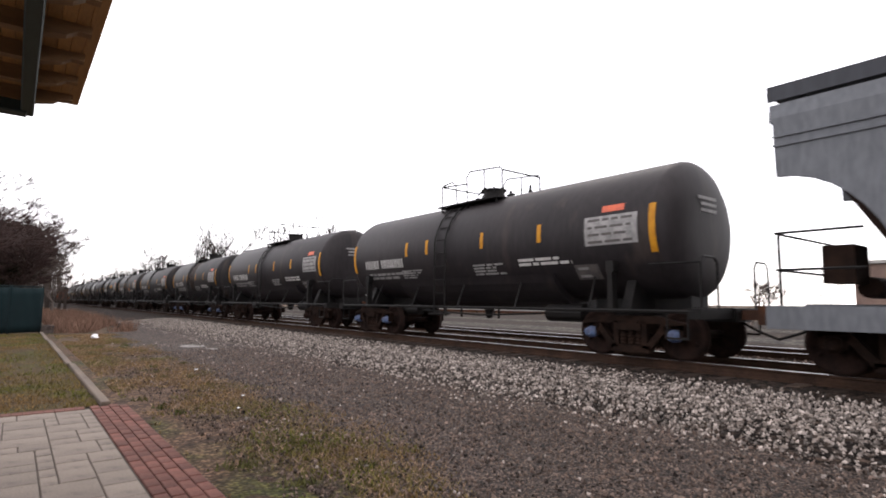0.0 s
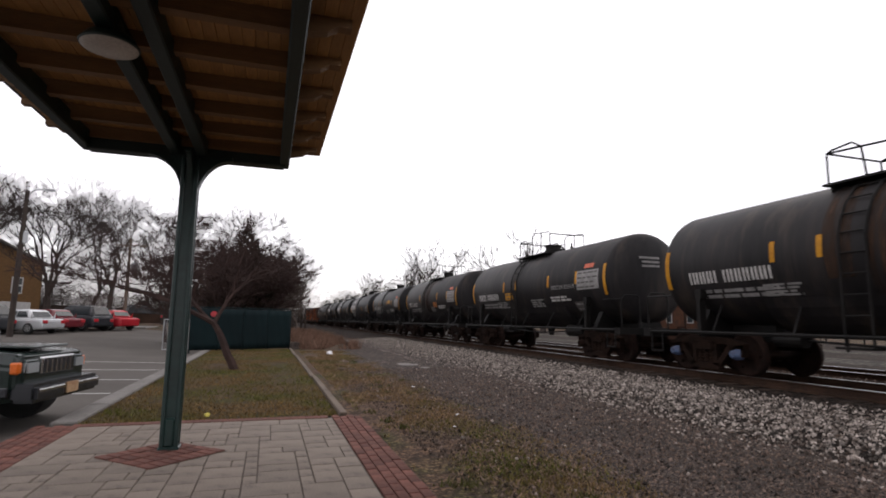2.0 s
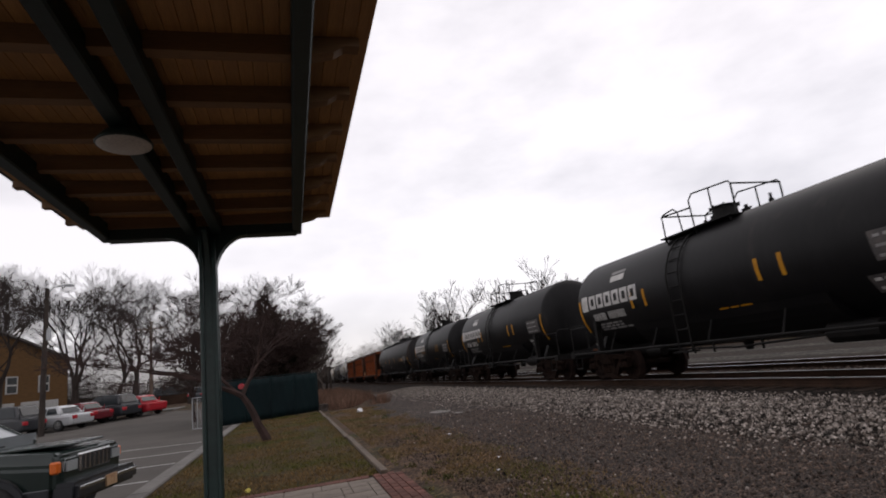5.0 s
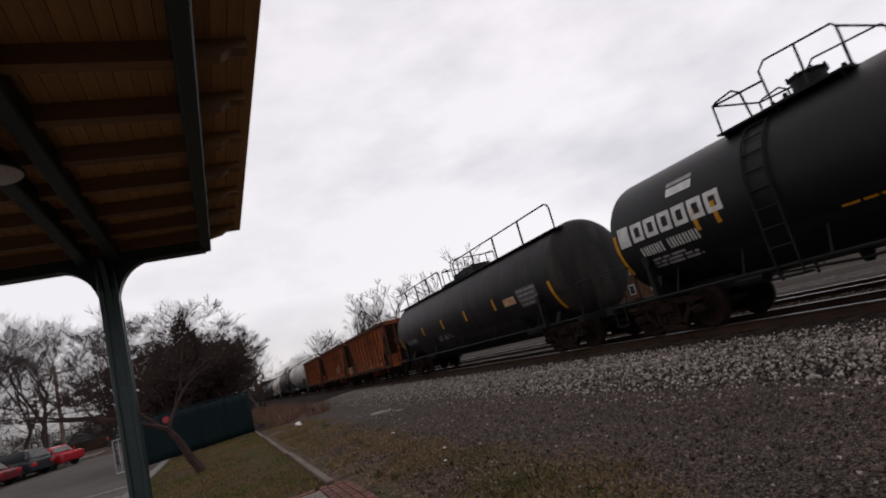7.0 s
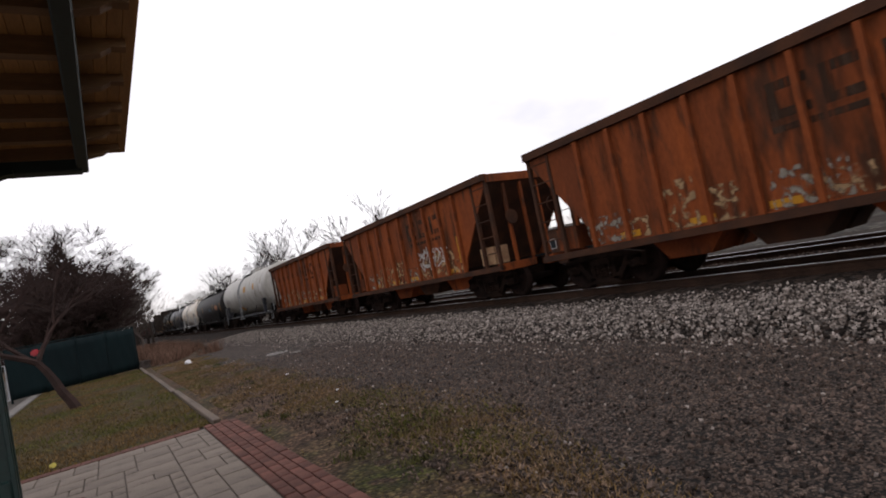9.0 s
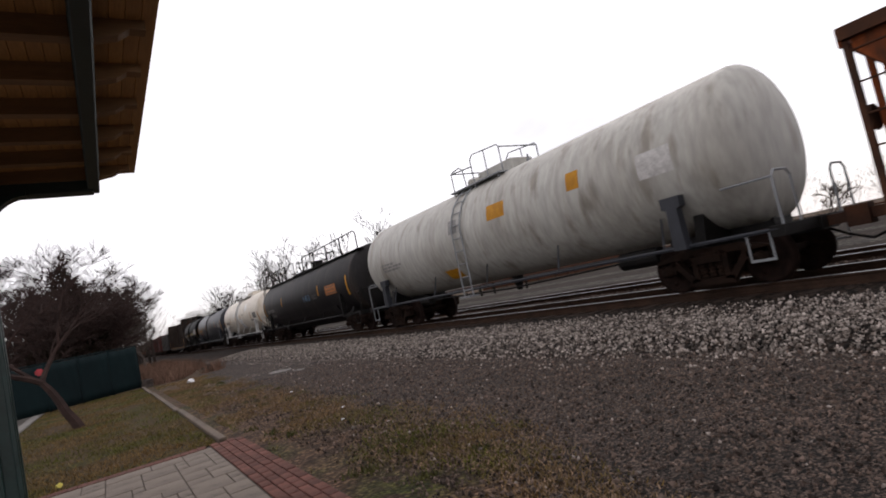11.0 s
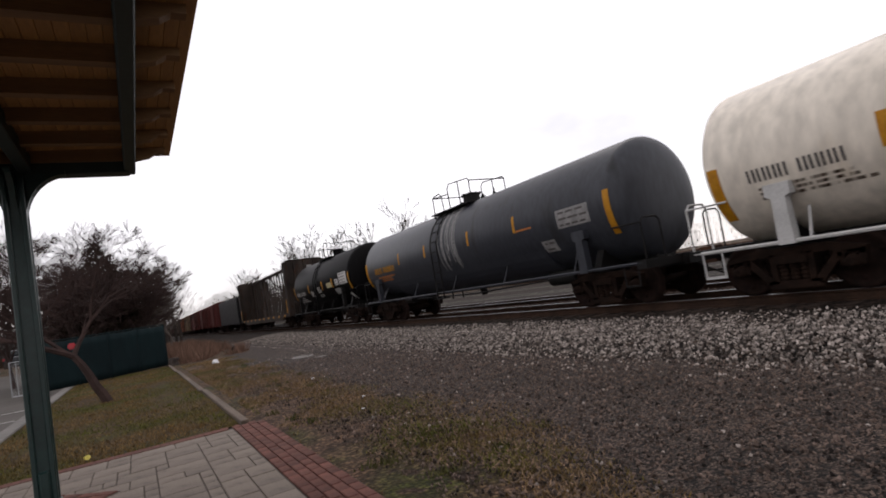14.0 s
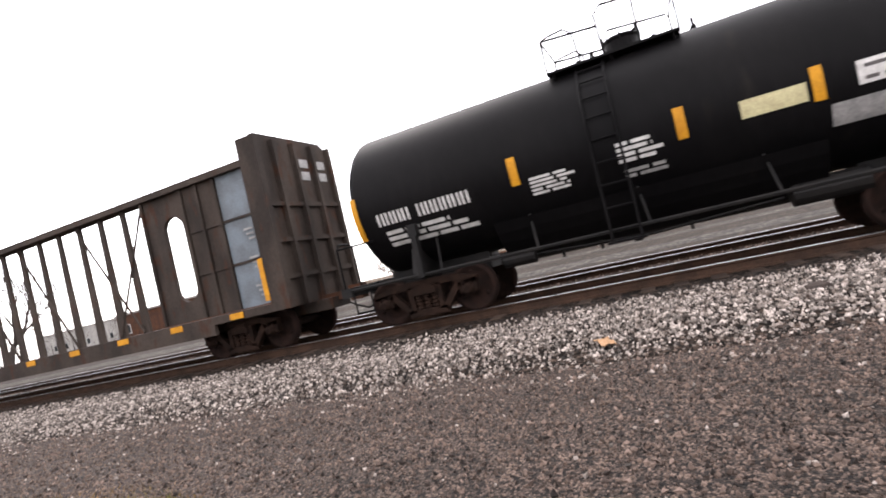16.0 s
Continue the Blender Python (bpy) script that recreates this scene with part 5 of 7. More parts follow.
    car, sk, half, zc = tank_car("long dull black tank car with a full-length top walkway", length(10), inset=1.1, drop=0.55, R=1.5, top=3.8, colour="tank_sooty", walkway=True, box_top=True)
    sk.bars(half - 1.3, zc - 0.1, 0.2, (4, 5), "grey_mark", "grey owner's mark as plain bars")
    sk.scrawl(half * 0.3, zc - 0.5, 1.6, 0.4, "grey_mark", 8)
    sk.mark("panel", -5.3, -4.5, zc + 0.1, zc + 0.35, "tan_mark", "dirty yellow product panel")
    sk.panel(-half + 1.2, -half + 2.4, zc - 0.1, zc + 0.5, "dark_mark", "grey_mark", 82, "dark stencilled data panel")
    for y in (3.75, 1.23, -1.27, -3.8):
        sk.mark("reflector", y - 0.07, y + 0.07, zc + 0.1, zc + 0.5, "yellow_mark")
    for s in (-1, 1):
        sk.mark("reflector", s * (half - 0.45) - 0.07, s * (half - 0.45) + 0.07, zc - 0.5, zc + 0.4, "yellow_mark")
    stand(car, 10)
    for k, i in enumerate((11, 12, 13)):
        stand(hopper_car(("rusty orange open hopper car with yellow reflectors", "rusty orange open hopper car with white graffiti", "rusty orange open hopper car with faded dark logo")[k], length(i), k + 1, slogan=True), i)
    car, sk, half, zc = tank_car("dirty white tank car with a top housing", length(14), R=1.52, top=4.05, colour="tank_pale", gear="pale_grey", sill="tank_grey", box_top=True, belly=0)
    sk.mark("panel", -half * 0.55, -half * 0.5, zc + 0.1, zc + 0.5, "yellow_mark")
    sk.mark("panel", -half * 0.2, -half * 0.1, zc + 0.1, zc + 0.5, "yellow_mark")
    sk.mark("panel", half * 0.1, half * 0.16, zc + 0.1, zc + 0.5, "grey_mark")
    sk.mark("panel", -half * 0.85, -half * 0.75, zc - 0.2, zc + 0.3, "white_mark")
    sk.mark("stain", half * 0.2, half * 0.3, zc - 1.2, zc - 0.9, "yellow_mark")
    sk.block(half * 0.8, zc - 0.1, 1.6, 3, 0.07, "grey_mark", 91)
    stand(car, 14)
    car, sk, half, zc = tank_car("long black tank car with a full-length railed walkway", length(15), inset=0.55, drop=0.3, R=1.52, top=3.8, colour="tank_sooty", walkway=True, dome=0.3)
    sk.bars(half - 1.4, zc - 0.1, 0.21, (4, 5), "grey_mark", "grey owner's mark as plain bars")
    sk.block(half - 1.5, zc - 0.2, 1.5, 3, 0.05, "grey_mark", 92)
    sk.scrawl(-1.1, zc - 0.05, 1.0, 0.4, "blue_mark", 9, "blue sprayed graffiti")
    sk.scrawl(half - 2.6, zc - 0.3, 1.4, 0.35, "dark_mark", 10)
    sk.panel(-5.9, -4.5, zc - 0.02, zc + 0.42, "orange_mark", "dark_mark", 93, "dirty yellow product panel")
    sk.block(-2.5, zc + 0.2, 0.8, 3, 0.05, "dark_mark", 94)
    for y in (3.15, -3.45):
        sk.mark("reflector", y - 0.07, y + 0.07, zc + 0.1, zc + 0.6, "yellow_mark")
    for s in (-1, 1):
        sk.mark("reflector", s * (half - 0.75) - 0.07, s * (half - 0.75) + 0.07, zc - 0.25, zc + 0.6, "yellow_mark")
    stand(car, 15)
    car, sk, half, zc = tank_car("cream white tank car with yellow marks and white side rails", length(16), inset=0.85, drop=0.27, R=1.45, top=3.82, colour="tank_white", gear="white_paint", sill="white_paint", box_top=True, cage=2.1, mid=-0.1, belly=0)
    sk.bars(half - 1.0, zc - 0.15, 0.22, (4, 4), "dark_mark", "dark owner's mark as plain bars")
    sk.block(half - 1.1, zc - 0.25, 1.7, 3, 0.05, "brown_stain", 101)
    for y in (3.6, 1.39, -3.85):
        sk.mark("reflector", y - 0.08, y + 0.08, zc - 0.1, zc + 0.4, "yellow_mark")
    for s in (-1, 1):
        sk.mark("reflector", s * (half - 0.42) - 0.1, s * (half - 0.42) + 0.1, zc - 0.7, zc + 0.25, "yellow_mark")
    sk.mark("panel", 0.9, 1.25, zc - 0.3, zc + 1.3, "fresh_white", "fresh white paint band")
    sk.mark("panel", 0.25, 0.5, zc - 0.2, zc + 1.3, "fresh_white", "fresh white paint band")
    sk.panel(-0.85, 0.0, zc - 0.75, zc + 0.12, "fresh_white", "grey_mark", 102, "white panel with a yellow tag")
    sk.mark("tag", -0.5, -0.38, zc - 0.05, zc + 0.38, "yellow_mark")
    sk.mark("panel", -2.7, -2.15, zc + 0.55, zc + 1.0, "fresh_white", "fresh white paint patch")
    sk.mark("panel", 2.0, 2.2, zc + 0.3, zc + 0.62, "fresh_white")
    sk.mark("stain", -1.6, -0.9, zc + 0.3, zc + 0.36, "brown_stain")
    sk.mark("stain", 0.55, 0.7, zc - 0.5, zc + 1.3, "tan_mark")
    sk.panel(-half + 1.0, -half + 2.0, zc - 0.15, zc + 0.25, "grey_mark", "dark_mark", 103, "grey stencilled data panel")
    sk.mark("panel", -half + 2.2, -half + 2.9, zc - 0.3, zc - 0.18, "dark_mark")
    stand(car, 16)
    car, sk, half, zc = tank_car("dark grey tank car with white spill streaks and orange marks", length(17), inset=0.85, drop=0.25, R=1.43, top=3.8, colour="tank_grey", gear="black_iron", sill="tank_grey", cap="truck_steel", ring=0.0, dome=0.32, belly=0.8)
    sk.bars(half - 1.3, zc - 0.05, 0.24, (4, 6), "yellow_mark", "yellow owner's mark as plain bars")
    sk.block(half - 1.5, zc - 0.18, 1.8, 3, 0.05, "orange_mark", 111)
    rnd = random.Random(12)
    for k in range(26):
        y = -0.7 + rnd.random() ** 0.8 * 1.15
        w = rnd.uniform(0.006, 0.024)
        sk.mark("spill_streak", y - w, y + w, zc + rnd.uniform(-0.7, 0.3), zc + rnd.uniform(1.3, 1.66), "grey_mark" if k % 3 else "dried_spill", "pale dried spill", lean=0.15)
    for y in (3.77, 1.56, -1.38, -3.77):
        sk.mark("reflector", y - 0.05, y + 0.05, zc + 0.1, zc + 0.55, "yellow_mark")
    sk.mark("reflector", -4.5, -3.84, zc + 0.1, zc + 0.15, "orange_mark")
    for s in (-1, 1):
        sk.mark("reflector", s * (half - 0.42) - 0.09, s * (half - 0.42) + 0.09, zc - 0.5, zc + 0.5, "yellow_mark")
    sk.panel(-half + 1.0, -half + 2.1, zc - 0.1, zc + 0.35, "grey_mark", "dark_mark", 112, "grey stencilled data panel")
    sk.panel(-half + 2.4, -half + 2.9, zc - 0.6, zc - 0.3, "grey_mark", "dark_mark", 113, "framed inspection panel")
    stand(car, 17)
    car, sk, half, zc = tank_car("clean black tank car with white data panels and yellow stripes", length(18), inset=0.9, drop=0.28, R=1.45, top=3.92, colour="tank_clean", gear="tank_clean", mid=0.0, cage=1.1, belly=0.68)
    for s in (-1, 1):
        sk.mark("reflector", s * (half - 0.3) - 0.06, s * (half - 0.3) + 0.06, zc - 0.45, zc + 0.42, "yellow_mark", "upright yellow reflective stripe")
    for y in (1.95, -0.74, -2.54):
        sk.mark("reflector", y - 0.075, y + 0.075, zc - 0.16, zc + 0.32, "yellow_mark")
    sk.bars(half - 0.72, zc - 0.22, 0.23, (4, 6), "white_mark", "white owner's mark as plain bars")
    sk.block(half - 0.8, zc - 0.34, 2.1, 3, 0.07, "white_mark", 121)
    sk.block(1.72, zc - 0.1, 0.78, 5, 0.04, "white_mark", 122)
    sk.block(0.25, zc + 0.05, 0.85, 4, 0.055, "white_mark", 123)
    sk.block(0.2, zc - 0.38, 1.0, 2, 0.05, "grey_mark", 127)
    sk.mark("panel", -2.4, -1.55, zc - 0.12, zc + 0.14, "cream_mark", "cream product panel")
    sk.panel(-3.55, -3.0, zc - 0.1, zc + 0.22, "white_mark", "dark_mark", 125, "white inspection panel")
    sk.panel(-3.5, -2.65, zc - 0.55, zc - 0.25, "grey_mark", "grey_mark", 128, "grey stencilled panel")
    sk.panel(-4.85, -3.7, zc - 0.1, zc + 0.48, "white_mark", "dark_mark", 126, "white stencilled data panel")
    sk.mark("tag", -4.6, -4.35, zc - 0.95, zc - 0.6, "white_mark", "white diamond tag")
    stand(car, 18)
    stand(centre_beam_car("weathered brown centre-beam flat car with bulkheads", length(19)), 19)
    stand(box_car("sooty black high-sided gondola car", length(20), "tank_sooty", 3.6, gondola=True), 20)
    y = COUPLINGS[-1]
    for k, c in enumerate(("boxcar_red", "boxcar_red", "boxcar_red", "boxcar_tan", "rust_orange", "boxcar_tan", "tank_sooty", "boxcar_red", "boxcar_tan", "tank_sooty")):
        car = box_car({"boxcar_red": "faded red boxcar with ribbed sides", "boxcar_tan": "tan boxcar with a sliding door", "rust_orange": "rusty brown boxcar with ribbed sides", "tank_sooty": "sooty dark boxcar with ribbed sides"}[c], 14.0, c)
        CARS.append((car, y + 7.0))
        y += 14.0


build_train()


def run(t):
    return SPEED * t - SLOWING * t * t


def motions():
    """The train rolls by at about 16 metres a second, slowing a little; every wheelset turns with it."""
    times = [k * 0.5 for k in range(33)]
    for car, y in CARS:
        walk(car, [(t, pose(TRACK_X, y - run(t), RAIL_Z)) for t in times])
    spins = [(k / 30, pose(0, 0, WHEEL_R, math.degrees(run(k / 30) / WHEEL_R) % 360, 0, 0)) for k in range(481)]
    for ws, y in WHEELS:
        walk(ws, [(t, Matrix.Translation((0, y, 0)) @ m) for t, m in spins])


# ---------------- paving, kerbs and lawn ----------------
def pieces(holder, name, meshes, places):
    for k, m in places:
        ob = new(name, meshes[k])
        ob.parent = holder
        ob.matrix_basis = m


def paving():
    rnd = random.Random(21)
    base = bmesh.new()
    box(base, -2.72, 1.4, -6.0, 8.38, -0.18, -0.012)
    bed = tagged(part("paving", base, "paving_bed"), "paved station forecourt of grey slabs edged with red brick", "paving", kind="structure")
    # grey slabs of mixed sizes between the brick borders
    def slab(w, d):
        return mesh_of(bevelled(-w / 2 + 0.004, w / 2 - 0.004, -d / 2 + 0.004, d / 2 - 0.004, -0.05, 0.0, 0.006), "paver")
    sizes = {}
    n, unit = 0, 3.17 / 26
    far = bmesh.new()
    taken = set()
    for j in range(115):
        for i in range(26):
            if (i, j) in taken:
                continue
            shapes = [(3, 3), (2, 3), (3, 2), (4, 3), (3, 4), (2, 2)]
            rnd.shuffle(shapes)
            for a, c in shapes + [(2, 1), (1, 2), (1, 1)]:
                cells = {(i + u, j + v) for u in range(a) for v in range(c)}
                if i + a <= 26 and not cells & taken:
                    break
            taken |= cells
            w, d = a * unit, c * unit
            cx, cy = -2.2 + (i + a / 2) * unit, 8.18 - (j + c / 2) * unit
            if n < 298 and cx > -2.0:
                if (a, c) not in sizes:
                    sizes[(a, c)] = slab(w, d)
                ob = new("slab", sizes[(a, c)])
                ob.parent = bed
                ob.matrix_basis = pose(cx, cy, rnd.uniform(-0.003, 0.003), rnd.uniform(-0.3, 0.3), rnd.uniform(-0.3, 0.3), rnd.uniform(-0.25, 0.25))
                n += 1
            else:
                box(far, cx - w / 2 + 0.005, cx + w / 2 - 0.005, cy - d / 2 + 0.005, cy + d / 2 - 0.005, -0.05, 0)
    tagged(part("slab_run", far, "paver", bed), kind="stuff")
    brick = mesh_of(bevelled(-0.05, 0.046, -0.1, 0.095, -0.05, 0.0, 0.006), "brick")
    # four rows beside the track side, five on the car park side, a course across the end
    count = 0
    rest = bmesh.new()
    for rows, x0 in ((4, 0.98), (5, -2.72)):
        for r in range(rows):
            cx = x0 + 0.052 + r * 0.104
            y = 8.36 - (0.1 if r % 2 else 0.0)
            while y > -5.8:
                if y > 1.6 and count < 296:
                    ob = new("brick", brick)
                    ob.parent = bed
                    ob.matrix_basis = pose(cx, y - 0.1, 0.004 + rnd.uniform(-0.004, 0.004), rnd.uniform(-0.6, 0.6), rnd.uniform(-0.6, 0.6), rnd.uniform(-0.6, 0.6))
                    count += 1
                else:
                    box(rest, cx - 0.048, cx + 0.046, y - 0.198, y - 0.004, -0.05, 0.004)
                y -= 0.202
    for i in range(int(3.15 / 0.104)):
        box(rest, -2.2 + i * 0.104, -2.2 + i * 0.104 + 0.098, 8.19, 8.375, -0.05, 0.005)
    tagged(part("brick_run", rest, "brick", bed), kind="stuff")
    # brick diamond round the column
    pad = tagged(part("brick_pad", bevelled(-0.44, 0.44, -0.44, 0.44, -0.012, 0.003, 0.003), "paving_bed", at=pose(-0.95, 6.42, 0, 0, 0, 45)), "diamond of red bricks set round the column", "paving", kind="structure")
    for i in range(4):
        for j in range(8):
            ob = new("brick", brick)
            ob.parent = pad
            ob.matrix_basis = pose(-0.39 + j * 0.11, -0.33 + i * 0.22, 0.012 + rnd.uniform(-0.003, 0.003), 0, 0, rnd.uniform(-0.6, 0.6))


def kerbs():
    bm = bmesh.new()
    for i in range(12):
        box(bm, -2.6, -2.3, 8.42 + i * 1.6, 8.42 + i * 1.6 + 1.585, -0.3, 0.03)
    bmesh.ops.bevel(bm, geom=bm.edges[:], offset=0.02, segments=1, affect="EDGES")
    tagged(part("kerb", bm, "kerb"), "worn concrete kerb between lawn and car park", "kerb", kind="structure")
    bm = bmesh.new()
    for i in range(7):
        y0 = 8.4 + i * 2.72
        sh = 0.015 * math.sin(i * 2.1) - i * 0.012
        box(bm, 1.11 + sh, 1.22 + sh, y0, y0 + 2.7, -0.1, 0.04)
    bmesh.ops.bevel(bm, geom=bm.edges[:], offset=0.012, segments=1, affect="EDGES")
    tagged(part("timber_edging", bm, "timber"), "weathered brown timber edging along the lawn", "edging", kind="structure")
    # painted bays of the car park
    for y in (12.6, 15.2, 17.8, 20.4):
        bm = bmesh.new()
        xs = steps(-7.2, -2.9, 6)
        up = [[bm.verts.new((x, y + d + (x + 2.9) * -0.12, height(x, y) + 0.017)) for x in xs] for d in (-0.05, 0.05)]
        for i in range(6):
            bm.faces.new((up[0][i], up[0][i + 1], up[1][i + 1], up[1][i]))
        tagged(part("bay_line", bm, "white_paint"), "faded white painted parking bay line", "road marking", kind="structure")


def blades(name, count, place, h, material, label, seed, lean=0.5, width=0.006):
    rnd = random.Random(seed)
    verts, faces = [], []
    for _ in range(count):
        x, y, z = place(rnd)
        hh = rnd.uniform(*h)
        a = rnd.uniform(0, 6.283)
        w = width * rnd.uniform(0.7, 1.6)
        dx, dy = math.cos(a) * w, math.sin(a) * w
        lx, ly = rnd.uniform(-lean, lean) * hh, rnd.uniform(-lean, lean) * hh
        k = len(verts)
        verts += [(x - dx, y - dy, z), (x + dx, y + dy, z), (x + lx, y + ly, z + hh)]
        faces.append((k, k + 1, k + 2))
    me = bpy.data.meshes.new(name)
    me.from_pydata(verts, [], faces)
    me.materials.append(M[material])
    tagged(new(name, me), label, "grass", kind="stuff")


def tufted(x0, x1, y0, y1, power=1.0, cut=0.0):
    def place(r):
        while True:
            x, y = r.uniform(x0, x1), y0 + (y1 - y0) * r.random() ** power
            if noise.noise((x * 1.1, y * 0.8, 5)) + 0.35 * noise.noise((x * 4, y * 4, 2)) + r.uniform(-0.35, 0.35) > cut:
                return x, y, height(x, y) + 0.015
    return place


def verge(r):
    while True:
        y = 0.5 + 26 * r.random() ** 1.4
        edge = 2.9 + 0.5 * noise.noise((0, y * 0.35, 3)) - 1.35 * max(0.0, min(1.0, (4.5 - y) / 3))
        x = r.uniform(1.42, edge + r.uniform(0.0, 0.7))
        if noise.noise((x * 0.9, y * 0.7, 5)) + 0.35 * noise.noise((x * 4, y * 4, 2)) + r.uniform(-0.4, 0.4) > 0.05:
            return x, y, height(x, y) + 0.0


paving()
kerbs()
blades("lawn_grass", 26000, tufted(-2.25, 1.08, 8.4, 27.0, 1.3, -0.25), (0.02, 0.06), "grass_blade", "short patchy winter grass", 31, 0.9)
blades("verge_grass", 42000, verge, (0.012, 0.05), "grass_blade", "sparse green and straw-coloured weeds", 32, 1.0)
blades("verge_straw", 38000, verge, (0.01, 0.04), "dry_grass", "flattened dead straw", 33, 1.8, 0.008)


def weeds(r):
    k = r.randrange(26)
    q = random.Random(500 + k)
    cx, cy = q.uniform(1.6, 3.2), 4.0 + 16 * q.random() ** 1.5
    x, y = cx + r.gauss(0, 0.06), cy + r.gauss(0, 0.06)
    return x, y, height(x, y)


blades("weed_tufts", 1000, weeds, (0.02, 0.085), "weed_green", "small green weed tufts in the verge", 35, 0.7, 0.008)


def dry(r):
    while True:
        x, y = r.uniform(1.5, 4.6), r.uniform(27, 62)
        if noise.noise((x * 0.9, y * 0.3, 9)) + 0.4 * noise.noise((x * 3, y * 2, 4)) > 0.02 - 0.1 * (4.2 - x):
            return x, y, height(x, y)


blades("tall_dead_grass", 15000, dry, (0.1, 0.7), "dead_brush", "tall reddish-brown dead grass beside the fence", 34, 0.55, 0.011)


# ---------------- canopy ----------------
def canopy():
    cx = -0.95
    roof = thing("platform_canopy", "station canopy with dark green frame and varnished timber ceiling", "canopy", at=pose(0, 0, 0))
    z0 = 3.21
    def beam(name, x0, x1, y0, y1, za, zb, m="green_wood"):
        return part(name, bevelled(x0, x1, y0, y1, za, zb, 0.012), m, roof)
    for y in (6.7, -3.3):
        beam("cross_beam", -1.98, 0.1, y - 0.09, y + 0.09, z0, z0 + 0.2)
    for x in (0.1, cx + 0.14, cx - 0.14, -2.0):
        beam("long_beam", x - 0.055, x + 0.055, -4.0, 6.8, z0 + 0.02, z0 + 0.2)
    y = 6.62
    while y > -3.9:
        bm = bmesh.new()
        out = [(-2.36, 0.14), (-2.36, 0.07), (-2.28, 0.075), (-2.22, 0.03), (-2.05, 0.0), (0.15, 0.0), (0.3, 0.03), (0.37, 0.075), (0.46, 0.07), (0.46, 0.14)]
        prism(bm, [(x, z0 + 0.1 + z + 0.02 * abs(x - cx)) for x, z in out], y - 0.045, y + 0.045, "y")
        part("joist", bm, "joist_wood", roof)
        y -= 0.6
    plank = mesh_of(bevelled(-0.044, 0.044, -4.0, 6.92, 0.0, 0.022, 0.004), "deck_wood")
    n = 32
    for i in range(n):
        x = -2.35 + 0.09 * i + 0.045
        ob = new("ceiling_plank", plank)
        ob.parent = roof
        ob.matrix_basis = pose(x, 0, z0 + 0.235 + 0.02 * abs(x - cx), 0, -1.1 if x > cx else 1.1, 0)
    bm = bmesh.new()
    prism(bm, [(-2.42, z0 + 0.3), (cx, z0 + 0.27), (0.5, z0 + 0.3), (0.5, z0 + 0.36), (cx, z0 + 0.33), (-2.42, z0 + 0.36)], -4.05, 6.98, "y")
    part("roof_covering", bm, "roof_top", roof)
    for y in (6.7, -3.3):
        post = part("column", bevelled(-0.065, 0.065, -0.065, 0.065, 0, z0, 0.01), "green_iron", roof, "dark green iron column", at=pose(cx + 0.03, y - 0.06, 0))
        for sx in (-1, 1):
            for sy in (-1, 1):
                part("column_strip", bevelled(-0.022, 0.022, -0.022, 0.022, 0.0, z0, 0.008), "green_iron", post, at=pose(sx * 0.07, sy * 0.07, 0))
        part("column_foot", bevelled(-0.105, 0.105, -0.105, 0.105, 0, 0.04, 0.01), "green_iron", post)
        part("column_collar", bevelled(-0.05, 0.05, -0.105, 0.105, 0.04, 0.34, 0.02), "green_iron", post)
        for s in (-1, 1):
            bm = bmesh.new()
            pts = [(0.08 + 0.36 * (1 - math.cos(a)), 2.72 + 0.48 * math.sin(a)) for a in [math.pi / 2 * k / 10 for k in range(11)]]
            outl = [(s * x, z) for x, z in pts] + [(s * 0.44, z0 + 0.01), (s * 0.08, z0 + 0.01)]
            # spandrel: the ring follows the curve, the web is thinner
            prism(bm, outl, -0.03, 0.03, "y")
            part("bracket", bm, "green_iron", post)
            bm = bmesh.new()
            rim = [(s * x, z) for x, z in pts] + [(s * (x - 0.0), z + 0.05) for x, z in pts[::-1]]
            prism(bm, rim, -0.07, 0.07, "y")
            part("bracket_rim", bm, "green_iron", post)
            bm = bmesh.new()
            outl = [(s * x, z) for x, z in pts] + [(s * 0.44, z0 + 0.01), (s * 0.08, z0 + 0.01)]
            prism(bm, [(a * 0.8, b) for a, b in outl], -0.025, 0.025)
            part("bracket", bm, "green_iron", post)
    lamp = thing("canopy_lamp", "round dark green shade lamp with pale glass under the canopy", "lamp", at=pose(cx - 0.12, 3.85, 3.12))
    bm = bmesh.new()
    lathe(bm, [(0.02, 0.175), (0.03, 0.18), (0.09, 0.14), (0.13, 0.08), (0.22, 0.05), (0.24, 0.03)], "z", 28)
    part("shade", bm, "lamp_shade", lamp, smooth=True)
    bm = bmesh.new()
    lathe(bm, [(0.0, 0.13), (0.015, 0.165), (0.024, 0.172)], "z", 28)
    part("glass", bm, "lamp_glass", lamp, "pale frosted glass disc", smooth=True)


canopy()


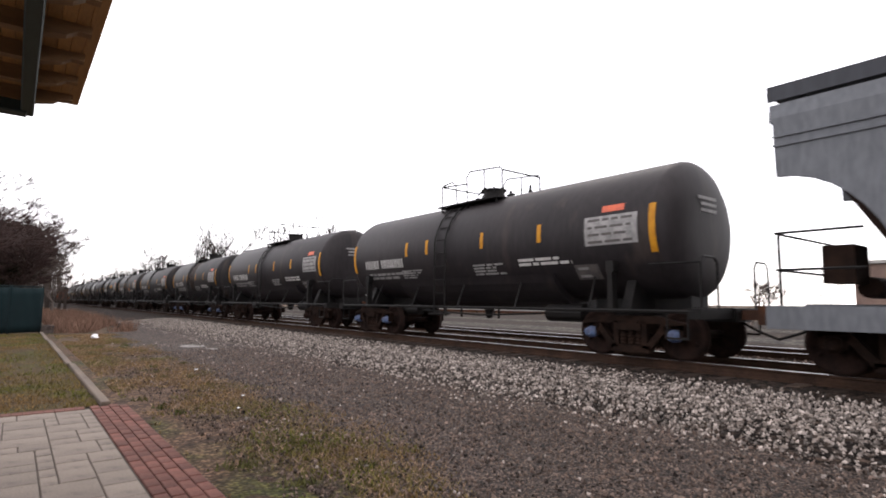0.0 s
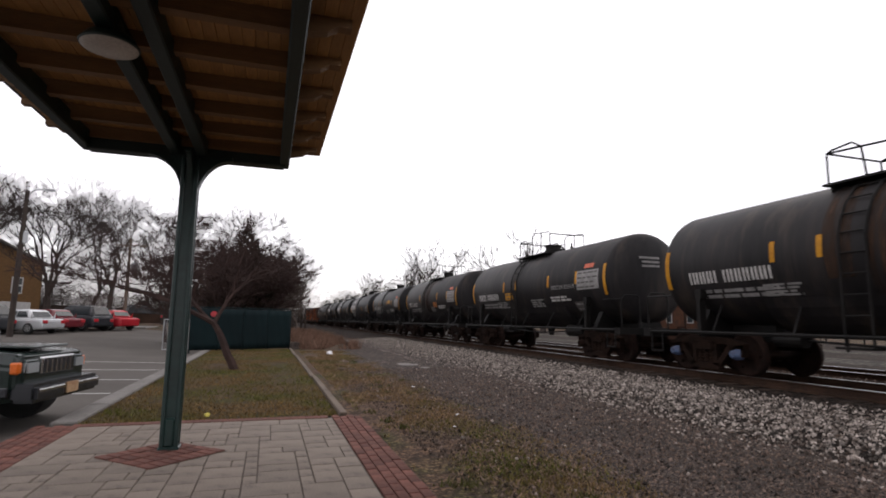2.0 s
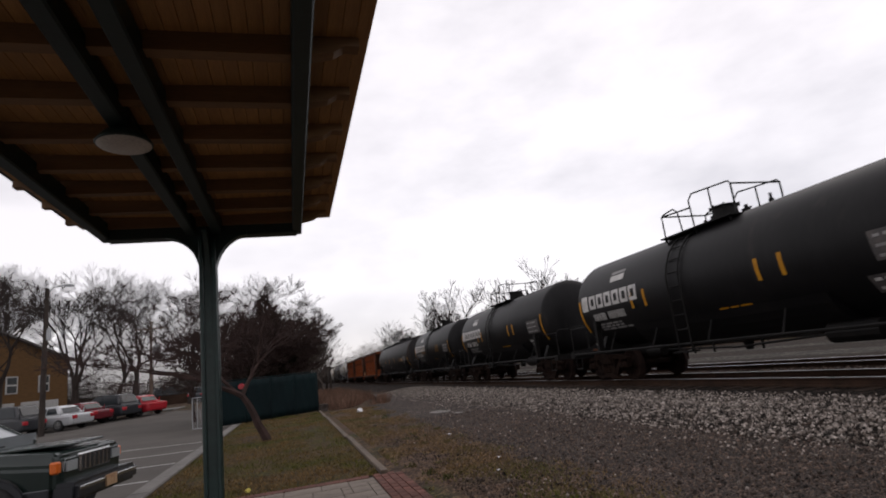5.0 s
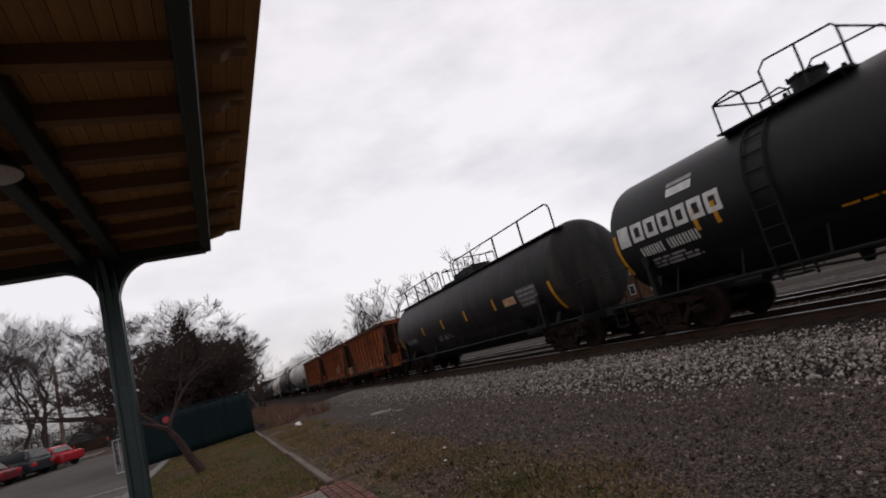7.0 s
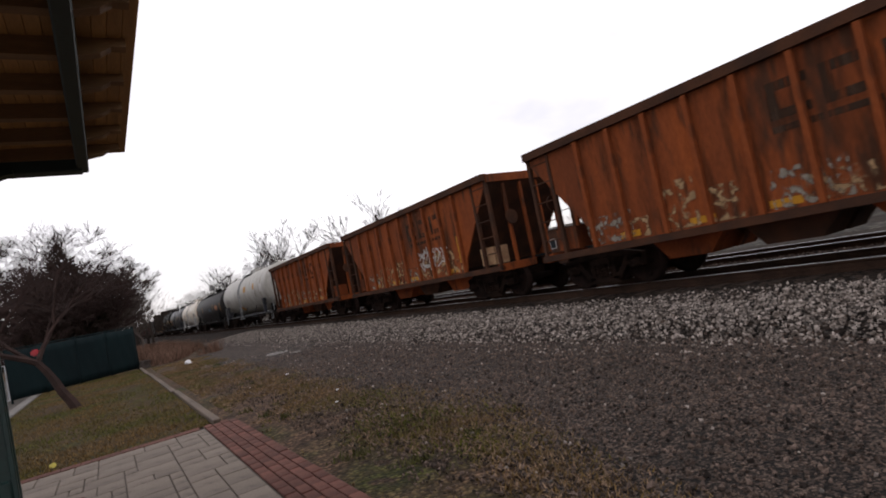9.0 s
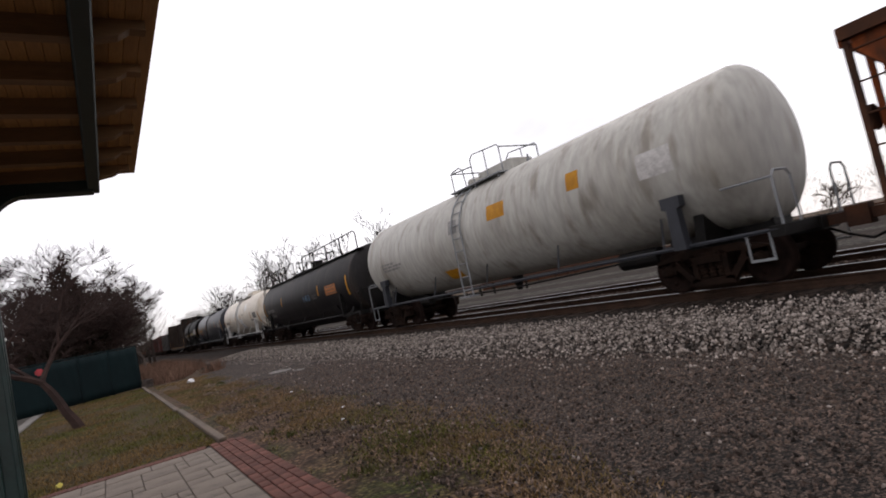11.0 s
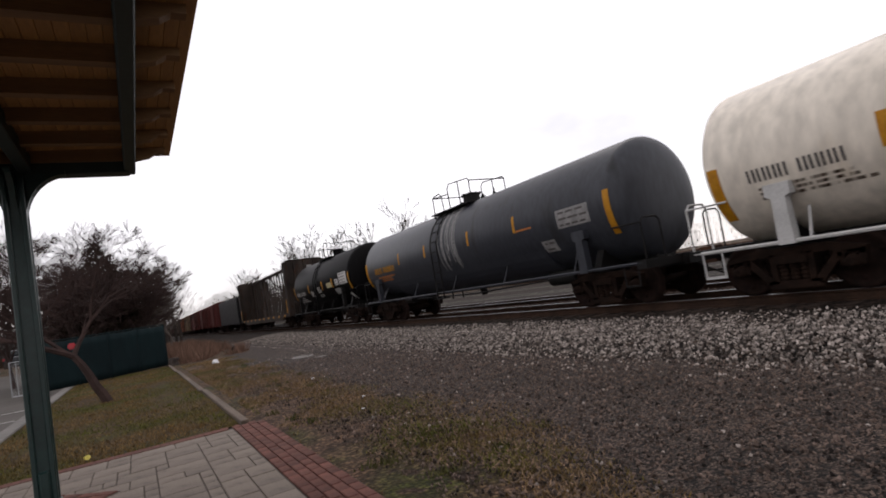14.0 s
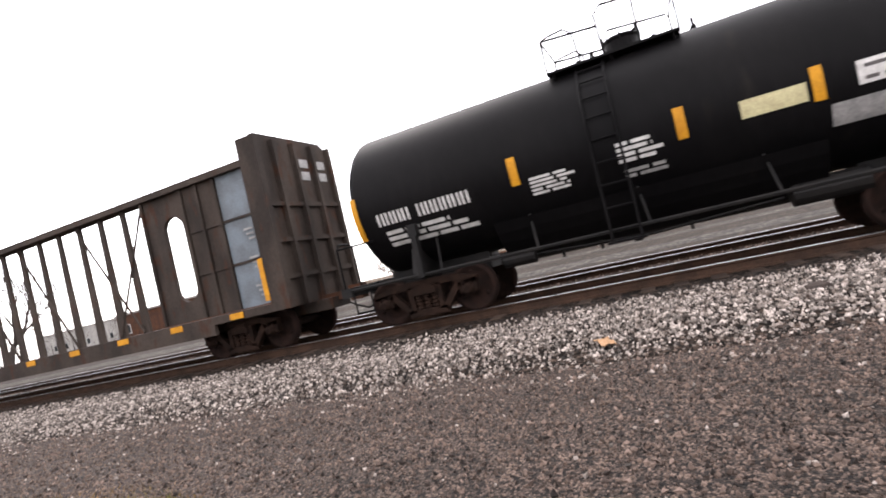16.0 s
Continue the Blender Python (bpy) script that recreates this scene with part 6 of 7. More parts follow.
# ---------------- fence and gate ----------------
def fence():
    f = thing("screened_fence", "chain-link fence covered with dark green screening fabric", "fence", at=pose(0, 0, 0))
    a, b = Vector((-3.1, 25.4)), Vector((1.05, 27.5))
    n = 4
    for i in range(n + 1):
        p = a + (b - a) * i / n
        bm = bmesh.new()
        tube(bm, [(p.x, p.y, -0.1), (p.x, p.y, 1.86)], 0.035, 8)
        part("post", bm, "fence_green", f)
    for i in range(n):
        bm = bmesh.new()
        m = 10
        cols = []
        for k in range(m + 1):
            p = a + (b - a) * (i + k / m) / n
            cols.append([bm.verts.new((p.x, p.y - 0.1 - 0.025 * math.sin(k * 1.9 + j), 0.03 + 1.78 * j / 6 - (0.015 * math.sin(math.pi * k / m) if j == 6 else 0))) for j in range(7)])
        for p, q in zip(cols, cols[1:]):
            for j in range(6):
                bm.faces.new((p[j], q[j], q[j + 1], p[j + 1]))
        ob = part("screen_panel", bm, "fence_green", f, "dark green fabric panel", smooth=True)
        ob.modifiers.new("thick", "SOLIDIFY").thickness = 0.008
    bm = bmesh.new()
    tube(bm, [(a.x, a.y, 1.85), (b.x, b.y, 1.85)], 0.025, 8)
    part("top_rail", bm, "fence_green", f)
    g = thing("chain_link_gate", "galvanized chain-link gate beside the green fence", "gate", at=pose(-3.15, 25.3, 0, 0, 0, 158))
    bm = bmesh.new()
    tube(bm, [(0, 0, 0.05), (0, 0, 1.3), (1.1, 0, 1.3), (1.1, 0, 0.05), (0, 0, 0.05)], 0.025, 8)
    part("gate_frame", bm, "galvanized", g)
    for k in range(4):
        bm = bmesh.new()
        tube(bm, [(0.22 * (k + 1), 0, 0.05), (0.22 * (k + 1), 0, 1.3)], 0.012, 6)
        part("gate_bar", bm, "galvanized", g)
    bm = bmesh.new()
    for k in range(24):
        tube(bm, [(max(0, -0.4 + k * 0.06), 0, 0.05 + max(0, 0.4 - k * 0.06)), (min(1.1, k * 0.06 + 0.8), 0, 0.05 + min(1.25, 0.8 + 0.4 - max(0, k * 0.06 - 0.3)))], 0.003, 3)
    tagged(part("wire_mesh", bm, "galvanized", g), kind="stuff")


fence()


# ---------------- trees ----------------
def grow(seed, h, r0, lean=(0, 0), fork=0.3, spread=0.75, depth=6, twigs=3, wobble=0.25, droop=0.0, shrink=0.72, rise=0.0, mid=(2, 3, 3)):
    """Tapered trunk with forking limbs and fine twigs; returns limbs and twigs as point lists."""
    rnd = random.Random(seed)
    limbs, fine = [], []

    def branch(p, d, length, r, level):
        pts = [p.copy()]
        n = 5 if level < 3 else 3 if level < depth - 1 else 2
        for i in range(n):
            d = (d + Vector((rnd.uniform(-1, 1), rnd.uniform(-1, 1), rnd.uniform(-0.6, 0.8 + rise) - droop * level * 0.2)) * wobble * 0.5).normalized()
            p = p + d * length / n
            pts.append(p.copy())
        r1 = r * 0.6
        (limbs if level < depth - 2 else fine).append((pts, r, r1))
        if level >= depth:
            return
        kids = 3 if level == 0 else rnd.choice(mid) if level < depth - 2 else twigs
        for k in range(kids):
            ax = Vector((rnd.uniform(-1, 1), rnd.uniform(-1, 1), rnd.uniform(-0.3, 0.3)))
            nd = (d + ax * spread * rnd.uniform(0.7, 1.25)).normalized()
            branch(p, nd, length * shrink * rnd.uniform(0.8, 1.15), r1 * rnd.uniform(0.75, 1.0), level + 1)
        if 0 < level < depth - 1:
            q = pts[2]
            ax = Vector((rnd.uniform(-1, 1), rnd.uniform(-1, 1), rnd.uniform(-0.2, 0.6)))
            branch(q, (d * 0.4 + ax).normalized(), length * shrink * 0.8, r1 * 0.6, min(depth, level + 2))
    branch(Vector((0, 0, -0.05)), Vector((lean[0], lean[1], 1)).normalized(), h * fork, r0, 0)
    top = max(p.z for g in (limbs, fine) for pts, _, _ in g for p in pts)
    k = h / top
    limbs, fine = [[([p * k for p in pts], a, b) for pts, a, b in g] for g in (limbs, fine)]
    return limbs, fine


def tree_meshes(limbs, fine, bark, fine_sides=3, least=0.006):
    out = []
    for group, sides in ((limbs, 6), (fine, fine_sides)):
        verts, faces = [], []
        for pts, r, r1 in group:
            prev = None
            up = None
            for i, p in enumerate(pts):
                d = (pts[min(i + 1, len(pts) - 1)] - pts[max(i - 1, 0)]).normalized()
                up = d.orthogonal().normalized() if up is None else (up - d * up.dot(d)).normalized()
                sd = d.cross(up)
                rad = max(least, r + (r1 - r) * i / (len(pts) - 1))
                k = len(verts)
                verts += [tuple(p + (up * math.cos(6.2832 * j / sides) + sd * math.sin(6.2832 * j / sides)) * rad) for j in range(sides)]
                if prev is not None:
                    faces += [(prev + j, prev + (j + 1) % sides, k + (j + 1) % sides, k + j) for j in range(sides)]
                prev = k
        me = bpy.data.meshes.new("tree")
        me.from_pydata(verts, [], faces)
        me.materials.append(M[bark])
        out.append(me)
    return out


def bare_tree(label, seed, h, r0, at, bark="bark", group="bare trees", **kw):
    least = kw.pop("least", 0.006)
    limbs, fine = grow(seed, h, r0, **kw)
    a, b = tree_meshes(limbs, fine, bark, least=least)
    t = thing("tree", label, "tree", group, at=at)
    part("trunk", a, bark, t)
    tagged(part("crown", b, bark, t), kind="stuff")
    return t


def planted():
    # small leaning ornamental tree on the lawn with a dense twiggy crown
    bare_tree("small leaning bare tree with dense reddish twigs on the lawn", 4, 5.0, 0.13, pose(-0.79, 16.4, 0), "bark_red", lean=(-0.32, 0.1), fork=0.22, spread=0.9, depth=7, twigs=5, wobble=0.3, droop=0.03, shrink=0.78, least=0.0035)
    red = thing("red_ribbon", "faded red cloth tied round the small tree", "ribbon", at=pose(-1.42, 16.45, 1.5))
    part("cloth", bevelled(-0.09, 0.09, -0.1, 0.1, -0.08, 0.08, 0.035, 2), "car_red", red)
    # thicket behind the fence
    rnd = random.Random(8)
    for k, (x, y, h) in enumerate(((-2.6, 30, 5.6), (-1.4, 31.5, 5.8), (-0.2, 30.5, 4.8), (-3.8, 32, 5.8), (-1.0, 34, 6.0), (0.6, 33.5, 4.6), (-5.2, 33, 5.4), (-2.0, 29, 4.6), (-0.6, 32.5, 5.6), (-3.2, 33.5, 6.4))):
        bare_tree("dense dark reddish thicket tree behind the fence", 60 + k, h, 0.1, pose(x, y, -0.1), "bark_red", "thicket behind the fence", fork=0.16, spread=0.85, depth=6, twigs=5, wobble=0.2, shrink=0.8, least=0.01)
    for k, (x, y, h) in enumerate(((0.3, 44, 7.2), (1.6, 48, 6.5), (2.6, 54, 5.6), (-1.2, 46, 7.0))):
        bare_tree("pale fine-twigged bare tree", 80 + k, h, 0.12, pose(x, y, -0.1), "bark_pale", fork=0.2, spread=0.68, depth=7, twigs=4, wobble=0.18, shrink=0.78, rise=0.5, least=0.011)
    # tall trees round the car park
    for k, (x, y, h, r) in enumerate(((-21.5, 50, 14, 0.3), (-14.2, 43, 10.5, 0.32), (-13.6, 56, 13.5, 0.33), (-9.5, 58, 12.5, 0.26), (-7.0, 50, 10, 0.22), (-26, 58, 14, 0.3), (-18, 66, 14, 0.3))):
        bare_tree("tall bare deciduous tree beside the car park", 100 + k, h, r, pose(x, y, height(x, y)), "bark", "trees round the car park", fork=0.19, spread=0.72, depth=7, twigs=4, wobble=0.22, shrink=0.79, rise=0.5, least=0.0065)
    # gnarled trees across the railway
    for k, (x, y, h) in enumerate(((30.5, 66, 14.2), (25.5, 84, 14.4), (26, 109, 15.5), (24, 92, 11.5), (34, 64, 11.5), (22, 122, 12), (29, 78, 10))):
        bare_tree("gnarled bare tree across the railway", 120 + k, h, 0.42, pose(x, y, 0.1), "bark", "trees across the railway", fork=0.22, spread=0.7, depth=6, twigs=3, wobble=0.4, shrink=0.8, rise=0.4, mid=(2, 2, 3), least=0.02)
    # dark evergreen behind the thicket
    ev = thing("evergreen_tree", "dark evergreen with ragged tip behind the fence", "tree", at=pose(-1.4, 32.5, 0))
    bm = bmesh.new()
    tube(bm, [(0, 0, -0.1), (0, 0, 3), (0.05, 0, 6.2)], 0.14, 6, 0.02)
    part("trunk", bm, "bark", ev)
    verts, faces = [], []
    for _ in range(11000):
        z = 0.6 + 6.1 * (1 - math.sqrt(1 - rnd.random()))
        a = rnd.uniform(0, 6.283)
        rad = max(0.04, min(2.5, (6.7 - z) * 0.56) * (0.8 + 0.5 * noise.noise((z * 1.3, 2 * math.cos(a), 2 * math.sin(a))))) * rnd.random() ** 0.45
        c = Vector((rad * math.cos(a), rad * math.sin(a), z))
        out = Vector((math.cos(a), math.sin(a), rnd.uniform(0.1, 0.9))).normalized() * rnd.uniform(0.15, 0.42)
        sd = out.cross(Vector((rnd.uniform(-1, 1), rnd.uniform(-1, 1), 1))).normalized() * 0.05
        k = len(verts)
        verts += [tuple(c - sd), tuple(c + sd), tuple(c + out)]
        faces.append((k, k + 1, k + 2))
    me = bpy.data.meshes.new("needles")
    me.from_pydata(verts, [], faces)
    me.materials.append(M["evergreen"])
    tagged(part("crown", me, "evergreen", ev), kind="stuff")


def far_woods():
    """Low bare woods and scrub that close the view along and across the line."""
    rnd = random.Random(77)
    verts, faces = [], []
    spots = []
    for _ in range(420):
        y = rnd.uniform(90, 330)
        x = rnd.choice((rnd.uniform(-45, 5.0), rnd.uniform(19, 70)))
        if x < 5 and y < 130:
            x = rnd.uniform(-40, 2)
        spots.append((x, y, rnd.uniform(4, 8.5)))
    for _ in range(150):
        spots.append((rnd.uniform(60, 160), rnd.uniform(-80, 240), rnd.uniform(5, 10)))
    for _ in range(160):
        spots.append((rnd.uniform(-90, -22), rnd.uniform(62, 140), rnd.uniform(4, 7)))
    for _ in range(90):
        spots.append((rnd.uniform(-6, 5.5), rnd.uniform(75, 135), rnd.uniform(5, 8)))
    for _ in range(160):
        y = rnd.uniform(105, 240)
        spots.append((rnd.uniform(19, 24 + y * 0.12), y, rnd.uniform(7, 12)))
    for _ in range(150):
        spots.append((rnd.uniform(-34, 0), rnd.uniform(63, 84), rnd.uniform(2.5, 5.5)))
    for x, y, h in spots:
        for _ in range(290):
            a = rnd.uniform(0, 6.283)
            q = rnd.random()
            z = h * (0.12 + 0.8 * q)
            rr = h * 0.46 * math.sqrt(rnd.random()) * math.sqrt(max(0.05, 1 - (1.6 * q - 0.6) ** 2))
            base = height(min(x, 5), min(y, 60)) if x < 0 else 0.0
            c = Vector((x + rr * math.cos(a), y + rr * math.sin(a), base + z))
            up = Vector((math.cos(a) * 0.6, math.sin(a) * 0.6, rnd.uniform(0.3, 1.2))).normalized() * h * rnd.uniform(0.06, 0.15)
            sd = up.cross(Vector((rnd.uniform(-1, 1), rnd.uniform(-1, 1), 0.2))).normalized() * (0.012 + h * 0.0012)
            k = len(verts)
            verts += [tuple(c - sd), tuple(c + sd), tuple(c + up)]
            faces.append((k, k + 1, k + 2))
        k = len(verts)
        verts += [(x - 0.1, y, -0.2), (x + 0.1, y, -0.2), (x, y, h * 0.7)]
        faces.append((k, k + 1, k + 2))
    me = bpy.data.meshes.new("far_woods")
    me.from_pydata(verts, [], faces)
    me.materials.append(M["far_wood"])
    tagged(new("far_woods", me), "distant grey-brown leafless woods", "woods", kind="stuff")


planted()
far_woods()


# ---------------- vehicles ----------------
def wheel_at(car, x, y, r, w=0.22, spokes=5):
    bm = bmesh.new()
    s = 1 if y > 0 else -1
    lathe(bm, [(-w / 2, r * 0.62), (-w / 2, r * 0.93), (-w / 2 + 0.03, r), (w / 2 - 0.03, r), (w / 2, r * 0.93), (w / 2, r * 0.62)], "y", 28, (x, y, r))
    wh = part("wheel", bm, "tyre", car, "black rubber tyre", smooth=False)
    bm = bmesh.new()
    face = y + s * (w / 2 + 0.014)
    lathe(bm, [(face - s * 0.03, r * 0.64), (face, r * 0.64), (face, r * 0.55), (face - s * 0.05, r * 0.53)], "y", 28, (x, 0, r))
    for k in range(spokes):
        m = Matrix.Translation((x, face - s * 0.01, r)) @ Matrix.Rotation(k * 6.2832 / spokes, 4, "Y")
        box(bm, -r * 0.1, r * 0.1, -0.02, 0.02, 0.0, r * 0.58, m)
    lathe(bm, [(face - s * 0.02, r * 0.16), (face + s * 0.01, r * 0.14)], "y", 14, (x, 0, r))
    part("rim", bm, "alloy", wh, "grey alloy rim")
    return wh


def body_loft(sections, bevel=0.05):
    """Cross-sections along x: (x, half width low, half width high, z low, z mid, z high)."""
    bm = bmesh.new()
    rings = []
    for x, wl, wh, z0, z1, z2 in sections:
        rings.append([bm.verts.new(p) for p in ((x, -wl * 0.94, z0), (x, -wl, z0 + 0.12), (x, -wl, z1), (x, -wh, z2), (x, wh, z2), (x, wl, z1), (x, wl, z0 + 0.12), (x, wl * 0.94, z0))])
    for a, b in zip(rings, rings[1:]):
        for k in range(8):
            bm.faces.new((a[k], a[(k + 1) % 8], b[(k + 1) % 8], b[k]))
    bm.faces.new(rings[0])
    bm.faces.new(rings[-1][::-1])
    bmesh.ops.recalc_face_normals(bm, faces=bm.faces[:])
    es = [e for e in bm.edges if e.calc_face_angle(0) > 0.25]
    bmesh.ops.bevel(bm, geom=es, offset=bevel, segments=2, affect="EDGES")
    return bm


def parked_car(label, paint, at, kind="sedan"):
    car = thing("parked_car", label, "car", "cars in the car park", at=at)
    tall = kind == "suv"
    zt = 0.98 if tall else 0.86
    secs = [(2.2, 0.72, 0.66, 0.3, 0.55, 0.66), (2.05, 0.84, 0.78, 0.24, 0.6, zt - 0.12), (0.9, 0.88, 0.82, 0.22, zt - 0.1, zt), (-1.4, 0.88, 0.82, 0.22, zt - 0.06, zt + 0.03), (-2.1, 0.84, 0.78, 0.28, zt - 0.1, zt), (-2.25, 0.76, 0.7, 0.34, 0.6, zt - 0.1)]
    part("body", body_loft(secs, 0.04), paint, car, smooth=False)
    roof = 1.68 if tall else 1.4
    back = -2.05 if tall else -1.5
    cab = [(1.0, 0.8, 0.76, zt - 0.06, zt, zt + 0.02), (0.25, 0.78, 0.62, zt - 0.06, zt + 0.05, roof - 0.04), (-0.9, 0.78, 0.62, zt - 0.06, zt + 0.05, roof), (back + 0.35, 0.78, 0.64, zt - 0.06, zt + 0.05, roof - 0.05), (back, 0.78, 0.74, zt - 0.06, zt, zt + 0.03)]
    part("cabin", body_loft(cab, 0.05), paint, car)

    def pane(name, pts):
        bm = bmesh.new()
        bm.faces.new([bm.verts.new(p) for p in pts])
        ob = part(name, bm, "glass_dark", car, "dark car window")
        ob.modifiers.new("thick", "SOLIDIFY").thickness = 0.008

    def half_width(z):
        return 0.79 - 0.16 * (z - zt - 0.05) / (roof - zt - 0.05) + 0.012

    za, zb = zt + 0.1, roof - 0.11
    for s in (-1, 1):
        for x0, x1, x2, x3 in ((0.72, 0.3, -0.42, -0.42), (-0.5, -0.5, back + 0.5, back + 0.28)):
            pane("side_window", [(x0, s * half_width(za), za), (x1, s * half_width(zb), zb), (x2, s * half_width(zb), zb), (x3, s * half_width(za), za)])
    pane("windscreen", [(0.9, -0.62, zt + 0.1), (0.9, 0.62, zt + 0.1), (0.42, 0.54, roof - 0.12), (0.42, -0.54, roof - 0.12)])
    pane("rear_window", [(back + 0.02, -0.6, zt + 0.13), (back + 0.02, 0.6, zt + 0.13), (back + 0.27, 0.54, roof - 0.13), (back + 0.27, -0.54, roof - 0.13)])
    for x in (1.38, -1.38):
        for y in (-0.8, 0.8):
            wheel_at(car, x, y, 0.34 if tall else 0.31)
    for y in (-0.62, 0.62):
        bm = bevelled(2.13, 2.2, y - 0.16, y + 0.16, 0.52, 0.66, 0.02)
        part("headlight", bm, "glass_pale", car)
        bm = bevelled(-2.27, -2.18, y - 0.16, y + 0.16, 0.6, 0.8, 0.02)
        part("tail_light", bm, "car_red", car)


def jeep():
    car = thing("parked_off_roader", "dark green off-road estate car with chrome-edged slotted grille", "car", "cars in the car park", at=pose(-5.0, 9.55, -0.14, 0, 0, -9))
    secs = [(2.2, 0.78, 0.74, 0.5, 0.8, 0.98), (2.12, 0.86, 0.8, 0.42, 0.86, 1.03), (0.75, 0.9, 0.82, 0.38, 1.0, 1.14), (-1.9, 0.9, 0.86, 0.38, 1.02, 1.16), (-2.2, 0.86, 0.82, 0.45, 1.0, 1.12)]
    part("body", body_loft(secs, 0.04), "car_green", car)
    # The pale base colour of this glass paints in the reflected sky.
    cab = [(0.95, 0.8, 0.78, 1.06, 1.12, 1.16), (0.15, 0.8, 0.66, 1.06, 1.2, 1.64), (-1.9, 0.8, 0.68, 1.06, 1.2, 1.66), (-2.18, 0.8, 0.74, 1.06, 1.15, 1.3)]
    part("window_band", body_loft(cab, 0.02), "glass_pale", car, "windscreen and windows with pale sky reflection in their colour")
    part("roof", bevelled(-1.95, 0.18, -0.68, 0.68, 1.63, 1.69, 0.03, 2), "car_green", car)
    for y in (-0.83, 0.83):
        part("body_cladding", bevelled(-2.15, 2.1, y * 1.07 - 0.02, y * 1.07 + 0.02, 0.5, 0.62, 0.012), "car_dark", car, "dark grey lower cladding")
    for y in (-0.79, 0.79):
        bm = bmesh.new()
        tube(bm, [(0.97, y * 0.99, 1.14), (0.16, y * 0.84, 1.64)], 0.03, 6)
        part("windscreen_pillar", bm, "car_green", car)
    # front
    grille = part("grille", bevelled(2.17, 2.235, -0.42, 0.42, 0.74, 0.98, 0.02), "chrome", car, "chrome-edged grille")
    for k in range(7):
        part("grille_slot", bevelled(2.23, 2.241, -0.36 + k * 0.12 - 0.035, -0.36 + k * 0.12 + 0.035, 0.765, 0.955, 0.004), "car_dark", grille)
    for s in (-1, 1):
        part("headlight", bevelled(2.14, 2.225, s * 0.6 - 0.15, s * 0.6 + 0.15, 0.76, 0.95, 0.03, 2), "glass_pale", car, "clear square headlight")
        part("marker_light", bevelled(2.07, 2.18, s * 0.815 - 0.05, s * 0.815 + 0.05, 0.78, 0.93, 0.02), "amber", car, "amber corner light")
    part("front_bumper", bevelled(2.1, 2.42, -0.88, 0.88, 0.42, 0.66, 0.05, 2), "car_dark", car, "dark plastic bumper")
    part("bumper_strip", bevelled(2.39, 2.435, -0.8, 0.8, 0.55, 0.6, 0.01), "chrome", car)
    part("plate", bevelled(2.42, 2.445, -0.15, 0.15, 0.47, 0.62, 0.005), "tan_mark", car, "plain yellowish plate")
    part("bonnet_edge", bevelled(0.95, 2.1, -0.5, 0.5, 1.09, 1.125, 0.02), "car_green", car)
    part("wiper", bevelled(0.9, 0.96, -0.6, 0.1, 1.15, 1.17, 0.004), "car_dark", car)
    for s in (-1, 1):
        bm = bmesh.new()
        arch = [(1.42 + 0.47 * math.cos(math.pi * k / 10), 0.38 + 0.44 * math.sin(math.pi * k / 10)) for k in range(11)] + [(1.42 + 0.4 * math.cos(math.pi * k / 10), 0.38 + 0.37 * math.sin(math.pi * k / 10)) for k in range(10, -1, -1)]
        prism(bm, arch, s * 0.93 - 0.03, s * 0.93 + 0.01, "y")
        part("wheel_arch", bm, "car_dark", car)
        for x in (1.42, -1.3):
            # solid dark disc puts in the shade of the hollow round the wheel
            bm = bmesh.new()
            lathe(bm, [(s * 0.6, 0.42), (s * 0.912, 0.42)], "y", 24, (x, 0, 0.42))
            part("wheel_well_shade", bm, "tyre", car)
            wheel_at(car, x, s * 0.84, 0.37, 0.24)


jeep()
for label, paint, x, y, rz, kind in (
    ("bright red parked saloon seen from behind", "car_red", -11.0, 44.5, 146, "sedan"),
    ("dark parked estate car by a tree", "car_dark", -12.3, 43.0, 148, "suv"),
    ("maroon saloon parked in the row", "car_maroon", -13.6, 41.2, 152, "sedan"),
    ("silver saloon parked in the row", "car_silver", -13.9, 38.4, 155, "sedan"),
    ("dark grey parked off-roader", "car_dark", -15.9, 37.0, 158, "suv"),
    ("dark saloon parked up the road", "car_dark", -8.6, 60, 80, "sedan"),
    ("silver saloon parked beyond the trees", "car_silver", -17.5, 72, 40, "sedan"),
    ("dark estate parked beyond the trees", "car_dark", -14.5, 74, 40, "suv"),
):
    parked_car(label, paint, pose(x, y, height(x, y) + 0.012, 0, 0, rz), kind)


